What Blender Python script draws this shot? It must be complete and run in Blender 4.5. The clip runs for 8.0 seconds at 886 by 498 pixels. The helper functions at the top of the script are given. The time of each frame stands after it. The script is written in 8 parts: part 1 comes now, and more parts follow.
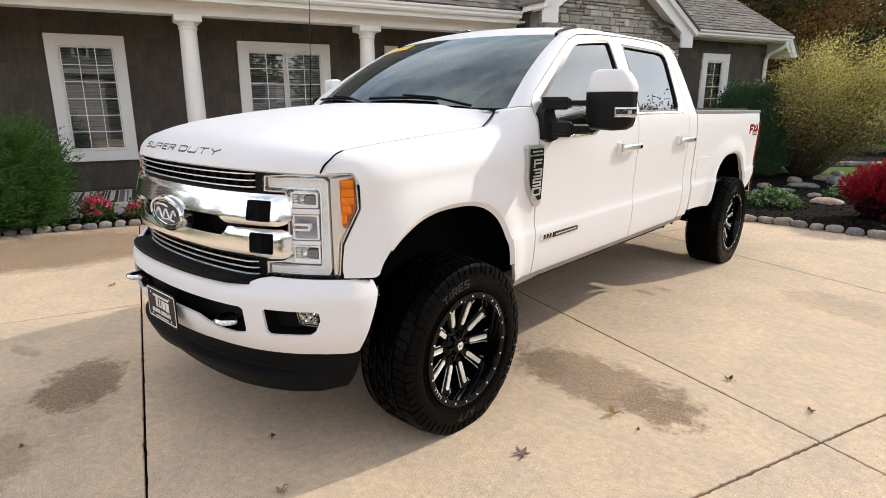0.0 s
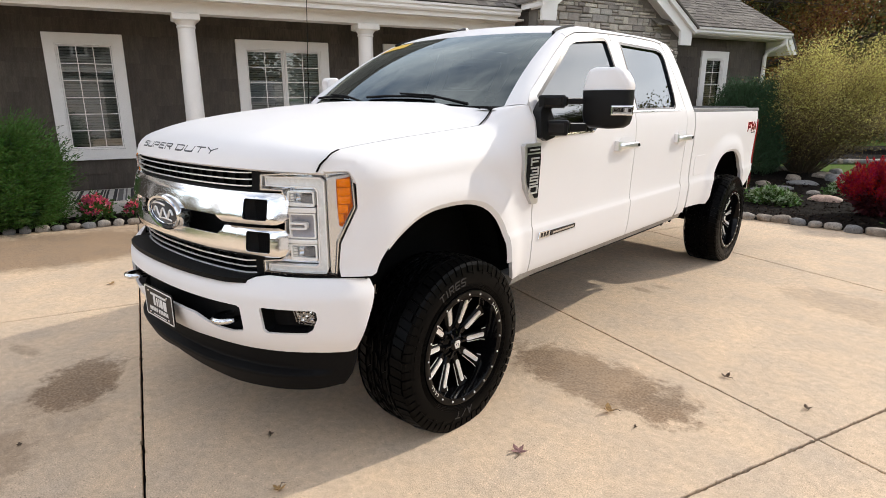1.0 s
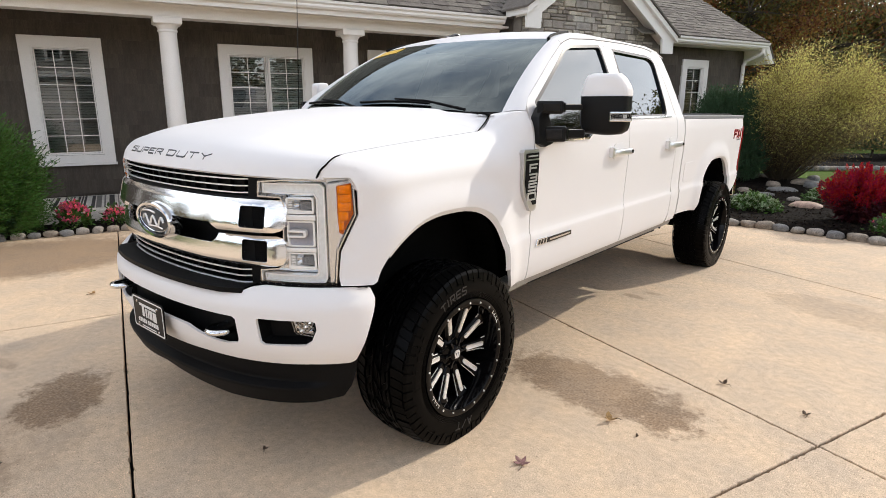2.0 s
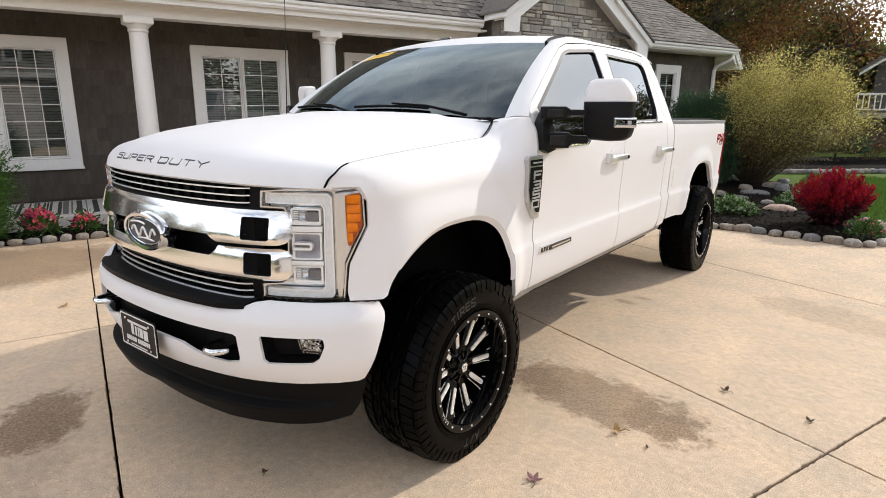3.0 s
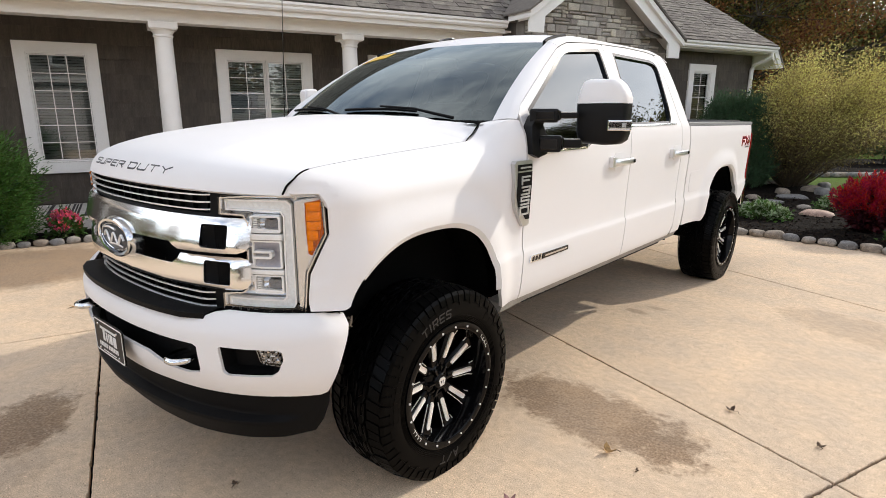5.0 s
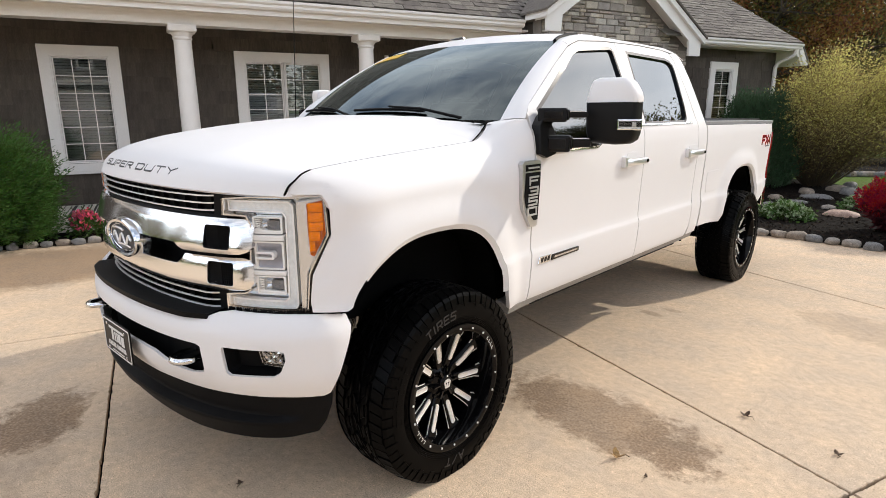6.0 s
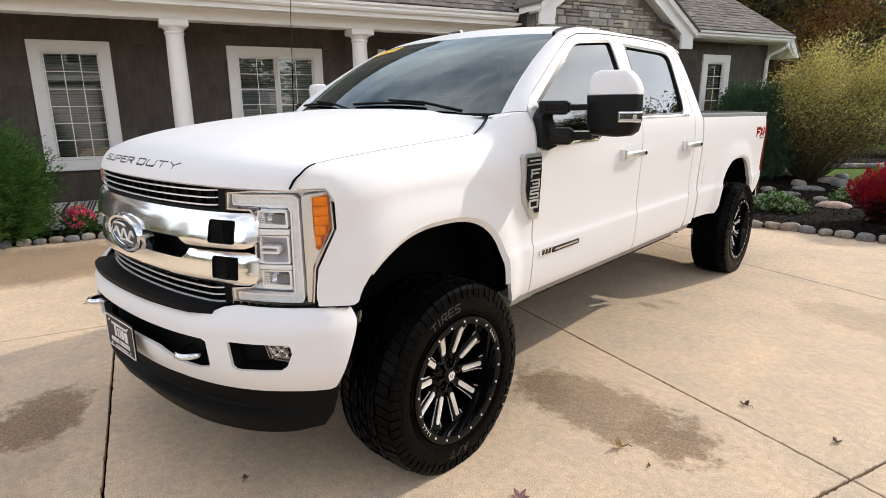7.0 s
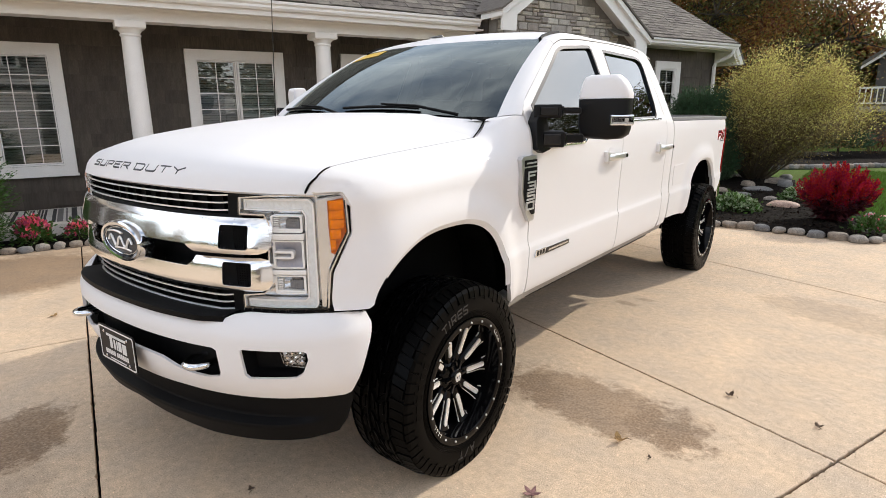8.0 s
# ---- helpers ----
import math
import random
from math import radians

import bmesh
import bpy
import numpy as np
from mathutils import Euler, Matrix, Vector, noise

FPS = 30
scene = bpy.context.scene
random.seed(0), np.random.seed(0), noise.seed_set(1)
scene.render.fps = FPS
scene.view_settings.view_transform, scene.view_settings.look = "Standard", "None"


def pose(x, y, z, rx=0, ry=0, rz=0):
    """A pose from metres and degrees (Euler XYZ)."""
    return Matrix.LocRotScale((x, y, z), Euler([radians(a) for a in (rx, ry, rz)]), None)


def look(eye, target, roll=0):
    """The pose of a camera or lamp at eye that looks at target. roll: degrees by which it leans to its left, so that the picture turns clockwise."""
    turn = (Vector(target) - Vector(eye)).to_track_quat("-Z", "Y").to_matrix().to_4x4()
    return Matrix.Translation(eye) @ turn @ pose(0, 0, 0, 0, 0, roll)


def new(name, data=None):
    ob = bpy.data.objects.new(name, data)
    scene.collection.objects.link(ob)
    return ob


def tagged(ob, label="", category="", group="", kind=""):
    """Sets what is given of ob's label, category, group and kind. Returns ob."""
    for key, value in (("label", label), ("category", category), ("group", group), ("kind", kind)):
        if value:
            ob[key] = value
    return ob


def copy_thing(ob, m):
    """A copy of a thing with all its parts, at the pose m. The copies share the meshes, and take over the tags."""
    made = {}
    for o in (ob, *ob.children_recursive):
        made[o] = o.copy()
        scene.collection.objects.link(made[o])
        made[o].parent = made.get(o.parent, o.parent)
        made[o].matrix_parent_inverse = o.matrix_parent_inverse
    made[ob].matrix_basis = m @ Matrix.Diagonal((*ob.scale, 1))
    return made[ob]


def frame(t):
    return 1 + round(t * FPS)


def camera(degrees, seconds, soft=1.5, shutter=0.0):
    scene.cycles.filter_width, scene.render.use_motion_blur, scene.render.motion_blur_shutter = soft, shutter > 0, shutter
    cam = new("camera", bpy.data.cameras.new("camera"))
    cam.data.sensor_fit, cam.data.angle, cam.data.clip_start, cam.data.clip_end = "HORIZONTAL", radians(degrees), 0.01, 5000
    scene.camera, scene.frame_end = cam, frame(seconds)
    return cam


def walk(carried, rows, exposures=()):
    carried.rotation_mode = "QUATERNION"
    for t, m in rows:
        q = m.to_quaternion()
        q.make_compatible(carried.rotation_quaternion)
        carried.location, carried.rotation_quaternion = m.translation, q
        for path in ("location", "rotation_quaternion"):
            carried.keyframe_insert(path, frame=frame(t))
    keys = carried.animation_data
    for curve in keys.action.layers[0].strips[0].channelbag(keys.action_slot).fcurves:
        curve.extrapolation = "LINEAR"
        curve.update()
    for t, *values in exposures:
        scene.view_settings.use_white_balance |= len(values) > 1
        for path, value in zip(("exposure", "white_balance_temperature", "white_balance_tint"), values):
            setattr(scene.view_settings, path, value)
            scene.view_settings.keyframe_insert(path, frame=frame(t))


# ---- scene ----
cam = camera(74.8, 8.0, soft=0.45)
PATH = [
    (0, (2.711, -1.997, 1.565), (1.409, -0.562, 1.067), -0.0),
    (0.5, (2.717, -1.99, 1.559), (1.415, -0.557, 1.056), -0.1),
    (1, (2.724, -1.991, 1.567), (1.424, -0.557, 1.063), -0.1),
    (1.5, (2.7, -1.995, 1.556), (1.413, -0.546, 1.06), 0.0),
    (3, (2.433, -2.036, 1.57), (1.256, -0.489, 1.097), 0.4),
    (3.5, (2.399, -2.018, 1.564), (1.235, -0.463, 1.087), 0.4),
    (4, (2.418, -1.987, 1.568), (1.232, -0.45, 1.088), 0.3),
    (4.5, (2.503, -1.874, 1.576), (1.273, -0.37, 1.102), 0.2),
    (6, (2.597, -1.731, 1.575), (1.274, -0.307, 1.108), -0.2),
    (6.5, (2.598, -1.727, 1.575), (1.274, -0.305, 1.099), -0.4),
    (7, (2.568, -1.767, 1.57), (1.266, -0.329, 1.085), -0.5),
    (7.5, (2.467, -1.851, 1.571), (1.214, -0.369, 1.088), -0.6),
    (8, (2.411, -1.922, 1.566), (1.227, -0.38, 1.095), -0.5),
]
walk(cam, [(t, look(eye, target, roll)) for t, eye, target, roll in PATH], [(0.0, 0.16), (8.0, 0.16)])

# ---- light: low autumn sun along the facade, broken cloud ----
SUN_AZ, SUN_EL = radians(19.9), radians(29.5)
world = bpy.data.worlds.new("sky")
scene.world = world
world.use_nodes = True
wn, wl = world.node_tree.nodes, world.node_tree.links
wn.clear()
w_out = wn.new("ShaderNodeOutputWorld")
w_bg = wn.new("ShaderNodeBackground")
w_sky = wn.new("ShaderNodeTexSky")
w_sky.sky_type = "NISHITA"
w_sky.sun_disc = False
w_sky.sun_elevation, w_sky.sun_rotation = SUN_EL, SUN_AZ
w_co = wn.new("ShaderNodeTexCoord")
w_map = wn.new("ShaderNodeMapping")
w_map.inputs["Scale"].default_value = (1.0, 1.0, 2.2)
w_noise = wn.new("ShaderNodeTexNoise")
w_noise.inputs["Scale"].default_value = 2.3
w_noise.inputs["Detail"].default_value = 9.0
w_noise.inputs["Roughness"].default_value = 0.58
w_ramp = wn.new("ShaderNodeValToRGB")
w_ramp.color_ramp.elements[0].position = 0.30
w_ramp.color_ramp.elements[1].position = 0.70
w_mix = wn.new("ShaderNodeMixRGB")
w_mix.inputs["Color2"].default_value = (9.5, 9.4, 9.6, 1)
wl.new(w_co.outputs["Generated"], w_map.inputs["Vector"])
wl.new(w_map.outputs["Vector"], w_noise.inputs["Vector"])
wl.new(w_noise.outputs["Fac"], w_ramp.inputs["Fac"])
wl.new(w_ramp.outputs["Color"], w_mix.inputs["Fac"])
wl.new(w_sky.outputs["Color"], w_mix.inputs["Color1"])
w_sep = wn.new("ShaderNodeSeparateXYZ")
wl.new(w_co.outputs["Generated"], w_sep.inputs["Vector"])
w_haze = wn.new("ShaderNodeMapRange")
w_haze.inputs["From Min"].default_value, w_haze.inputs["From Max"].default_value = 0.0, 0.9
w_haze.inputs["To Min"].default_value, w_haze.inputs["To Max"].default_value = 1.22, 0.72
wl.new(w_sep.outputs["Z"], w_haze.inputs["Value"])
w_mul = wn.new("ShaderNodeVectorMath")
w_mul.operation = "SCALE"
wl.new(w_mix.outputs["Color"], w_mul.inputs[0])
wl.new(w_haze.outputs["Result"], w_mul.inputs["Scale"])
wl.new(w_mul.outputs["Vector"], w_bg.inputs["Color"])
w_bg.inputs["Strength"].default_value = 0.200
wl.new(w_bg.outputs["Background"], w_out.inputs["Surface"])

sun = new("sun", bpy.data.lights.new("sun", "SUN"))
sun.data.energy, sun.data.angle, sun.data.color = 2.55, radians(0.6), (1.0, 0.93, 0.82)
sun_way = Vector((math.sin(SUN_AZ) * math.cos(SUN_EL), math.cos(SUN_AZ) * math.cos(SUN_EL), math.sin(SUN_EL)))
sun.matrix_world = look(sun_way * 40, (0, 0, 0))


# ---- materials ----
def surface(name, color, rough=0.5, metal=0.0, vary=0.12, scale=8.0, fine=90.0, bump=0.0, bump_scale=60.0, coat=0.0, tint=None, random_vary=0.0, stretch=(1, 1, 1), spec=0.5, rough_vary=0.0):
    """A procedural surface: a base colour varied at two scales, with bump; tint is the colour that the stains lean to."""
    m = bpy.data.materials.new(name)
    m.use_nodes = True
    n, l = m.node_tree.nodes, m.node_tree.links
    p = n["Principled BSDF"]
    p.inputs["Metallic"].default_value = metal
    p.inputs["Roughness"].default_value = rough
    p.inputs["Specular IOR Level"].default_value = spec
    p.inputs["Coat Weight"].default_value = coat
    p.inputs["Coat Roughness"].default_value = 0.03
    co = n.new("ShaderNodeTexCoord")
    mp = n.new("ShaderNodeMapping")
    mp.inputs["Scale"].default_value = stretch
    l.new(co.outputs["Object"], mp.inputs["Vector"])
    vec = mp.outputs["Vector"]
    big = n.new("ShaderNodeTexNoise")
    big.inputs["Scale"].default_value, big.inputs["Detail"].default_value = scale, 5.0
    small = n.new("ShaderNodeTexNoise")
    small.inputs["Scale"].default_value, small.inputs["Detail"].default_value = fine, 3.0
    l.new(vec, big.inputs["Vector"])
    l.new(vec, small.inputs["Vector"])
    t = tint or tuple(c * 0.45 for c in color)
    mix = n.new("ShaderNodeMixRGB")
    mix.inputs["Color1"].default_value = (*color, 1)
    mix.inputs["Color2"].default_value = (*t, 1)
    r = n.new("ShaderNodeMapRange")
    r.inputs["From Min"].default_value, r.inputs["From Max"].default_value = 0.35, 0.75
    r.inputs["To Min"].default_value, r.inputs["To Max"].default_value = 0.0, vary * 2.2
    l.new(big.outputs["Fac"], r.inputs["Value"])
    l.new(r.outputs["Result"], mix.inputs["Fac"])
    hsv = n.new("ShaderNodeHueSaturation")
    l.new(mix.outputs["Color"], hsv.inputs["Color"])
    v = n.new("ShaderNodeMapRange")
    v.inputs["From Min"].default_value, v.inputs["From Max"].default_value = 0.3, 0.7
    v.inputs["To Min"].default_value, v.inputs["To Max"].default_value = 1 - vary, 1 + vary
    l.new(small.outputs["Fac"], v.inputs["Value"])
    last = v.outputs["Result"]
    if random_vary:
        info = n.new("ShaderNodeObjectInfo")
        geo = n.new("ShaderNodeNewGeometry")
        add = n.new("ShaderNodeMath")
        add.operation = "ADD"
        l.new(info.outputs["Random"], add.inputs[0])
        l.new(geo.outputs["Random Per Island"], add.inputs[1])
        fr = n.new("ShaderNodeMath")
        fr.operation = "FRACT"
        l.new(add.outputs["Value"], fr.inputs[0])
        rr = n.new("ShaderNodeMapRange")
        rr.inputs["To Min"].default_value, rr.inputs["To Max"].default_value = 1 - random_vary, 1 + random_vary
        l.new(fr.outputs["Value"], rr.inputs["Value"])
        mul = n.new("ShaderNodeMath")
        mul.operation = "MULTIPLY"
        l.new(last, mul.inputs[0])
        l.new(rr.outputs["Result"], mul.inputs[1])
        last = mul.outputs["Value"]
        hr = n.new("ShaderNodeMapRange")
        hr.inputs["To Min"].default_value, hr.inputs["To Max"].default_value = 0.5 - random_vary * 0.06, 0.5 + random_vary * 0.06
        l.new(fr.outputs["Value"], hr.inputs["Value"])
        l.new(hr.outputs["Result"], hsv.inputs["Hue"])
    l.new(last, hsv.inputs["Value"])
    l.new(hsv.outputs["Color"], p.inputs["Base Color"])
    if rough_vary:
        rv = n.new("ShaderNodeMapRange")
        rv.inputs["To Min"].default_value, rv.inputs["To Max"].default_value = max(rough - rough_vary, 0.02), min(rough + rough_vary, 1)
        l.new(big.outputs["Fac"], rv.inputs["Value"])
        l.new(rv.outputs["Result"], p.inputs["Roughness"])
    if bump:
        bn = n.new("ShaderNodeTexNoise")
        bn.inputs["Scale"].default_value, bn.inputs["Detail"].default_value = bump_scale, 4.0
        l.new(vec, bn.inputs["Vector"])
        b = n.new("ShaderNodeBump")
        b.inputs["Strength"].default_value, b.inputs["Distance"].default_value = min(bump, 1.0), 0.01 * max(bump, 0.3)
        l.new(bn.outputs["Fac"], b.inputs["Height"])
        l.new(b.outputs["Normal"], p.inputs["Normal"])
    return m


def leafy(name, color, tint, vary=0.5, light=0.35, rough=0.55):
    """Leaves that let some light through, each a little different."""
    m = surface(name, color, rough, vary=0.15, scale=3.0, fine=40.0, tint=tint, random_vary=vary, spec=0.3)
    n, l = m.node_tree.nodes, m.node_tree.links
    p = n["Principled BSDF"]
    tr = n.new("ShaderNodeBsdfTranslucent")
    src = p.inputs["Base Color"].links[0].from_socket
    l.new(src, tr.inputs["Color"])
    mx = n.new("ShaderNodeMixShader")
    mx.inputs["Fac"].default_value = light
    l.new(p.outputs["BSDF"], mx.inputs[1])
    l.new(tr.outputs["BSDF"], mx.inputs[2])
    l.new(mx.outputs["Shader"], n["Material Output"].inputs["Surface"])
    return m


def glass(name, color=(1, 1, 1), rough=0.0, see=0.5, gloss=1.5, sheen=(1, 1, 1)):
    """Thin pane: part of it lets light straight through, the rest mirrors by Fresnel."""
    m = bpy.data.materials.new(name)
    m.use_nodes = True
    n, l = m.node_tree.nodes, m.node_tree.links
    n.remove(n["Principled BSDF"])
    tr = n.new("ShaderNodeBsdfTransparent")
    tr.inputs["Color"].default_value = tuple(c * see for c in color) + (1,)
    gl = n.new("ShaderNodeBsdfGlossy")
    gl.inputs["Roughness"].default_value = rough
    gl.inputs["Color"].default_value = (*sheen, 1)
    fr = n.new("ShaderNodeFresnel")
    fr.inputs["IOR"].default_value = gloss
    mx = n.new("ShaderNodeMixShader")
    l.new(fr.outputs["Fac"], mx.inputs["Fac"])
    l.new(tr.outputs["BSDF"], mx.inputs[1])
    l.new(gl.outputs["BSDF"], mx.inputs[2])
    l.new(mx.outputs["Shader"], n["Material Output"].inputs["Surface"])
    return m


PAINT = surface("white_pearl_paint", (0.785, 0.768, 0.765), 0.55, vary=0.012, scale=2.0, fine=300.0, coat=0.16, spec=0.12)
CHROME = surface("chrome", (0.80, 0.84, 0.89), 0.07, 1.0, vary=0.02, rough_vary=0.03)
GRILLE_CHROME = surface("polished_chrome", (0.92, 0.92, 0.92), 0.15, 1.0, vary=0.0)
SATIN = surface("satin_silver", (0.62, 0.62, 0.63), 0.25, 1.0, vary=0.04)
BLACK_PLASTIC = surface("black_plastic", (0.005, 0.005, 0.0054), 0.5, vary=0.1, spec=0.09, bump=0.1, bump_scale=300.0)
BLACK_GLOSS = surface("gloss_black", (0.004, 0.004, 0.0045), 0.14, vary=0.05, spec=0.4)
DARK = surface("underbody_black", (0.003, 0.003, 0.003), 0.8, vary=0.3, spec=0.06)
RUBBER = surface("tyre_rubber", (0.0018, 0.0018, 0.0019), 0.30, vary=0.25, scale=14.0, bump=0.22, bump_scale=90.0, spec=0.055)
RUBBER_SIDE = surface("tyre_sidewall", (0.0018, 0.0018, 0.0019), 0.34, vary=0.2, scale=14.0, bump=0.06, bump_scale=160.0, spec=0.055)
SCREEN_GLASS = glass("windscreen_glass", (0.75, 0.88, 0.88), see=0.20, gloss=2.2, sheen=(0.82, 0.93, 0.94))
TINT_GLASS = glass("tinted_glass", (0.6, 0.65, 0.65), see=0.04, gloss=2.1, sheen=(0.84, 0.92, 1.0))
HOUSE_GLASS = glass("window_glass", (0.88, 0.97, 0.93), see=0.62, gloss=2.15)
LENS = glass("clear_lens", (1, 1, 1), see=0.95, gloss=1.42)
AMBER_DEEP = surface("amber_depth", (0.45, 0.075, 0.0), 0.12, vary=0.25, scale=60.0, coat=0.4, spec=0.3)
AMBER = surface("amber_lens", (0.95, 0.25, 0.0), 0.12, vary=0.25, scale=60.0, fine=150.0, tint=(0.45, 0.07, 0.0), spec=0.15)
RED_LENS = surface("red_lens", (0.35, 0.008, 0.012), 0.12, vary=0.1, coat=0.6)
CONCRETE = surface("concrete", (0.70, 0.545, 0.385), 0.85, vary=0.17, scale=1.3, fine=330.0, bump=0.5, bump_scale=230.0, tint=(0.40, 0.335, 0.27))


def mottle(m, scale, low, high, soft=0.12, at=0.5, detail=2.0):
    """Multiplies a surface's colour by a noise that runs from one colour to another."""
    n, l = m.node_tree.nodes, m.node_tree.links
    p = n["Principled BSDF"]
    geo = n.new("ShaderNodeNewGeometry")
    noise = n.new("ShaderNodeTexNoise")
    noise.inputs["Scale"].default_value, noise.inputs["Detail"].default_value, noise.inputs["Roughness"].default_value = scale, detail, 0.6
    l.new(geo.outputs["Position"], noise.inputs["Vector"])
    ramp = n.new("ShaderNodeValToRGB")
    ramp.color_ramp.elements[0].position, ramp.color_ramp.elements[1].position = at - soft, at + soft
    ramp.color_ramp.elements[0].color, ramp.color_ramp.elements[1].color = (*low, 1), (*high, 1)
    l.new(noise.outputs["Fac"], ramp.inputs["Fac"])
    mx = n.new("ShaderNodeMixRGB")
    mx.blend_type = "MULTIPLY"
    mx.inputs["Fac"].default_value = 1.0
    l.new(p.inputs["Base Color"].links[0].from_socket, mx.inputs["Color1"])
    l.new(ramp.outputs["Color"], mx.inputs["Color2"])
    l.new(mx.outputs["Color"], p.inputs["Base Color"])


mottle(CONCRETE, 3.2, (0.90, 0.90, 0.91), (1.05, 1.01, 0.96), 0.14, detail=6.0)      # weathering
mottle(CONCRETE, 24.0, (0.86, 0.85, 0.84), (1.08, 1.08, 1.08), 0.16, detail=5.0)
mottle(CONCRETE, 150.0, (0.72, 0.71, 0.70), (1.18, 1.18, 1.18), 0.17, detail=3.0)     # sand grain
mottle(CONCRETE, 95.0, (0.45, 0.42, 0.40), (1.0, 1.0, 1.0), 0.02, 0.30, 1.0)          # dark aggregate
mottle(CONCRETE, 80.0, (1.0, 1.0, 1.0), (1.5, 1.5, 1.5), 0.02, 0.715, 1.0)            # pale aggregate


def stain(m, spots):
    """Damp stains on the slabs: (x, y, half length, half width, turn, depth) in the world's metres, with ragged edges."""
    n, l = m.node_tree.nodes, m.node_tree.links
    p = n["Principled BSDF"]
    geo = n.new("ShaderNodeNewGeometry")
    wob = n.new("ShaderNodeTexNoise")
    wob.inputs["Scale"].default_value, wob.inputs["Detail"].default_value, wob.inputs["Roughness"].default_value = 7.0, 12.0, 0.80
    l.new(geo.outputs["Position"], wob.inputs["Vector"])
    grain = n.new("ShaderNodeTexNoise")
    grain.inputs["Scale"].default_value, grain.inputs["Detail"].default_value, grain.inputs["Roughness"].default_value = 75.0, 4.0, 0.7
    l.new(geo.outputs["Position"], grain.inputs["Vector"])
    gm = n.new("ShaderNodeMapRange")
    gm.inputs["From Min"].default_value, gm.inputs["From Max"].default_value = 0.34, 0.62
    gm.inputs["To Min"].default_value, gm.inputs["To Max"].default_value = 0.60, 1.2
    l.new(grain.outputs["Fac"], gm.inputs["Value"])
    col = p.inputs["Base Color"].links[0].from_socket
    for x, y, a, b, turn, depth in spots:
        mp = n.new("ShaderNodeMapping")
        mp.vector_type = "TEXTURE"
        mp.inputs["Location"].default_value = (x, y, 0)
        mp.inputs["Rotation"].default_value = (0, 0, radians(turn))
        mp.inputs["Scale"].default_value = (a, b, 1)
        l.new(geo.outputs["Position"], mp.inputs["Vector"])
        ln = n.new("ShaderNodeVectorMath")
        ln.operation = "LENGTH"
        l.new(mp.outputs["Vector"], ln.inputs[0])
        ad = n.new("ShaderNodeMath")
        ad.operation = "MULTIPLY_ADD"
        k = 2.4 * min(1.0, 0.3 / min(a, b))
        ad.inputs[1].default_value, ad.inputs[2].default_value = k, -k / 2
        l.new(wob.outputs["Fac"], ad.inputs[0])
        sm = n.new("ShaderNodeMath")
        sm.operation = "ADD"
        l.new(ln.outputs["Value"], sm.inputs[0])
        l.new(ad.outputs["Value"], sm.inputs[1])
        mr = n.new("ShaderNodeMapRange")
        mr.inputs["From Min"].default_value, mr.inputs["From Max"].default_value = 0.80, 1.08
        mr.inputs["To Min"].default_value, mr.inputs["To Max"].default_value = depth, 0.0
        l.new(sm.outputs["Value"], mr.inputs["Value"])
        mx = n.new("ShaderNodeMixRGB")
        mx.blend_type = "MULTIPLY"
        mx.inputs["Color2"].default_value = (0.40, 0.34, 0.28, 1)
        gg = n.new("ShaderNodeMath")
        gg.operation = "MULTIPLY"
        gg.use_clamp = True
        l.new(mr.outputs["Result"], gg.inputs[0])
        l.new(gm.outputs["Result"], gg.inputs[1])
        l.new(gg.outputs["Value"], mx.inputs["Fac"])
        l.new(col, mx.inputs["Color1"])
        col = mx.outputs["Color"]
    l.new(col, p.inputs["Base Color"])


stain(CONCRETE, ((-0.83, -1.15, 0.34, 0.22, -35, 0.85), (-0.25, -1.75, 0.35, 0.22, -30, 0.4), (-0.55, -1.4, 0.5, 0.3, -30, 0.25), (1.32, 0.86, 0.62, 0.27, -8, 0.76), (1.72, 0.84, 0.20, 0.24, 0, 0.36), (0.95, 0.80, 0.2, 0.2, 0, 0.35), (-4.45, -0.35, 1.35, 0.9, 69, 0.85), (-5.2, 0.8, 0.8, 0.4, 69, 0.4), (2.25, 3.25, 0.6, 0.28, -20, 0.30), (0.85, 2.58, 0.10, 0.05, -10, 0.5), (0.95, 2.75, 0.07, 0.04, 0, 0.4), (3.3, 4.4, 0.7, 0.3, -20, 0.2), (-1.6, -1.25, 0.16, 0.05, 10, 0.4)))
WHITE_TRIM = surface("white_painted_trim", (0.84, 0.815, 0.78), 0.5, vary=0.05, scale=5.0, tint=(0.6, 0.57, 0.5))
SIDING = surface("brown_shake_siding", (0.088, 0.072, 0.057), 0.85, vary=0.25, scale=5.0, fine=60.0, bump=0.5, bump_scale=70.0, random_vary=0.16, stretch=(1, 1, 0.12))
ROOFING = surface("asphalt_shingle", (0.165, 0.145, 0.125), 0.95, vary=0.3, scale=12.0, fine=400.0, bump=0.5, bump_scale=500.0, random_vary=0.28)
MULCH = surface("dark_mulch", (0.010, 0.0075, 0.006), 0.95, vary=0.5, scale=20.0, fine=120.0, bump=1.0, bump_scale=90.0, spec=0.08)
GRASS = surface("lawn_grass", (0.085, 0.15, 0.022), 0.9, vary=0.3, scale=2.0, fine=200.0, tint=(0.10, 0.11, 0.03), bump=0.8, bump_scale=300.0, spec=0.1)


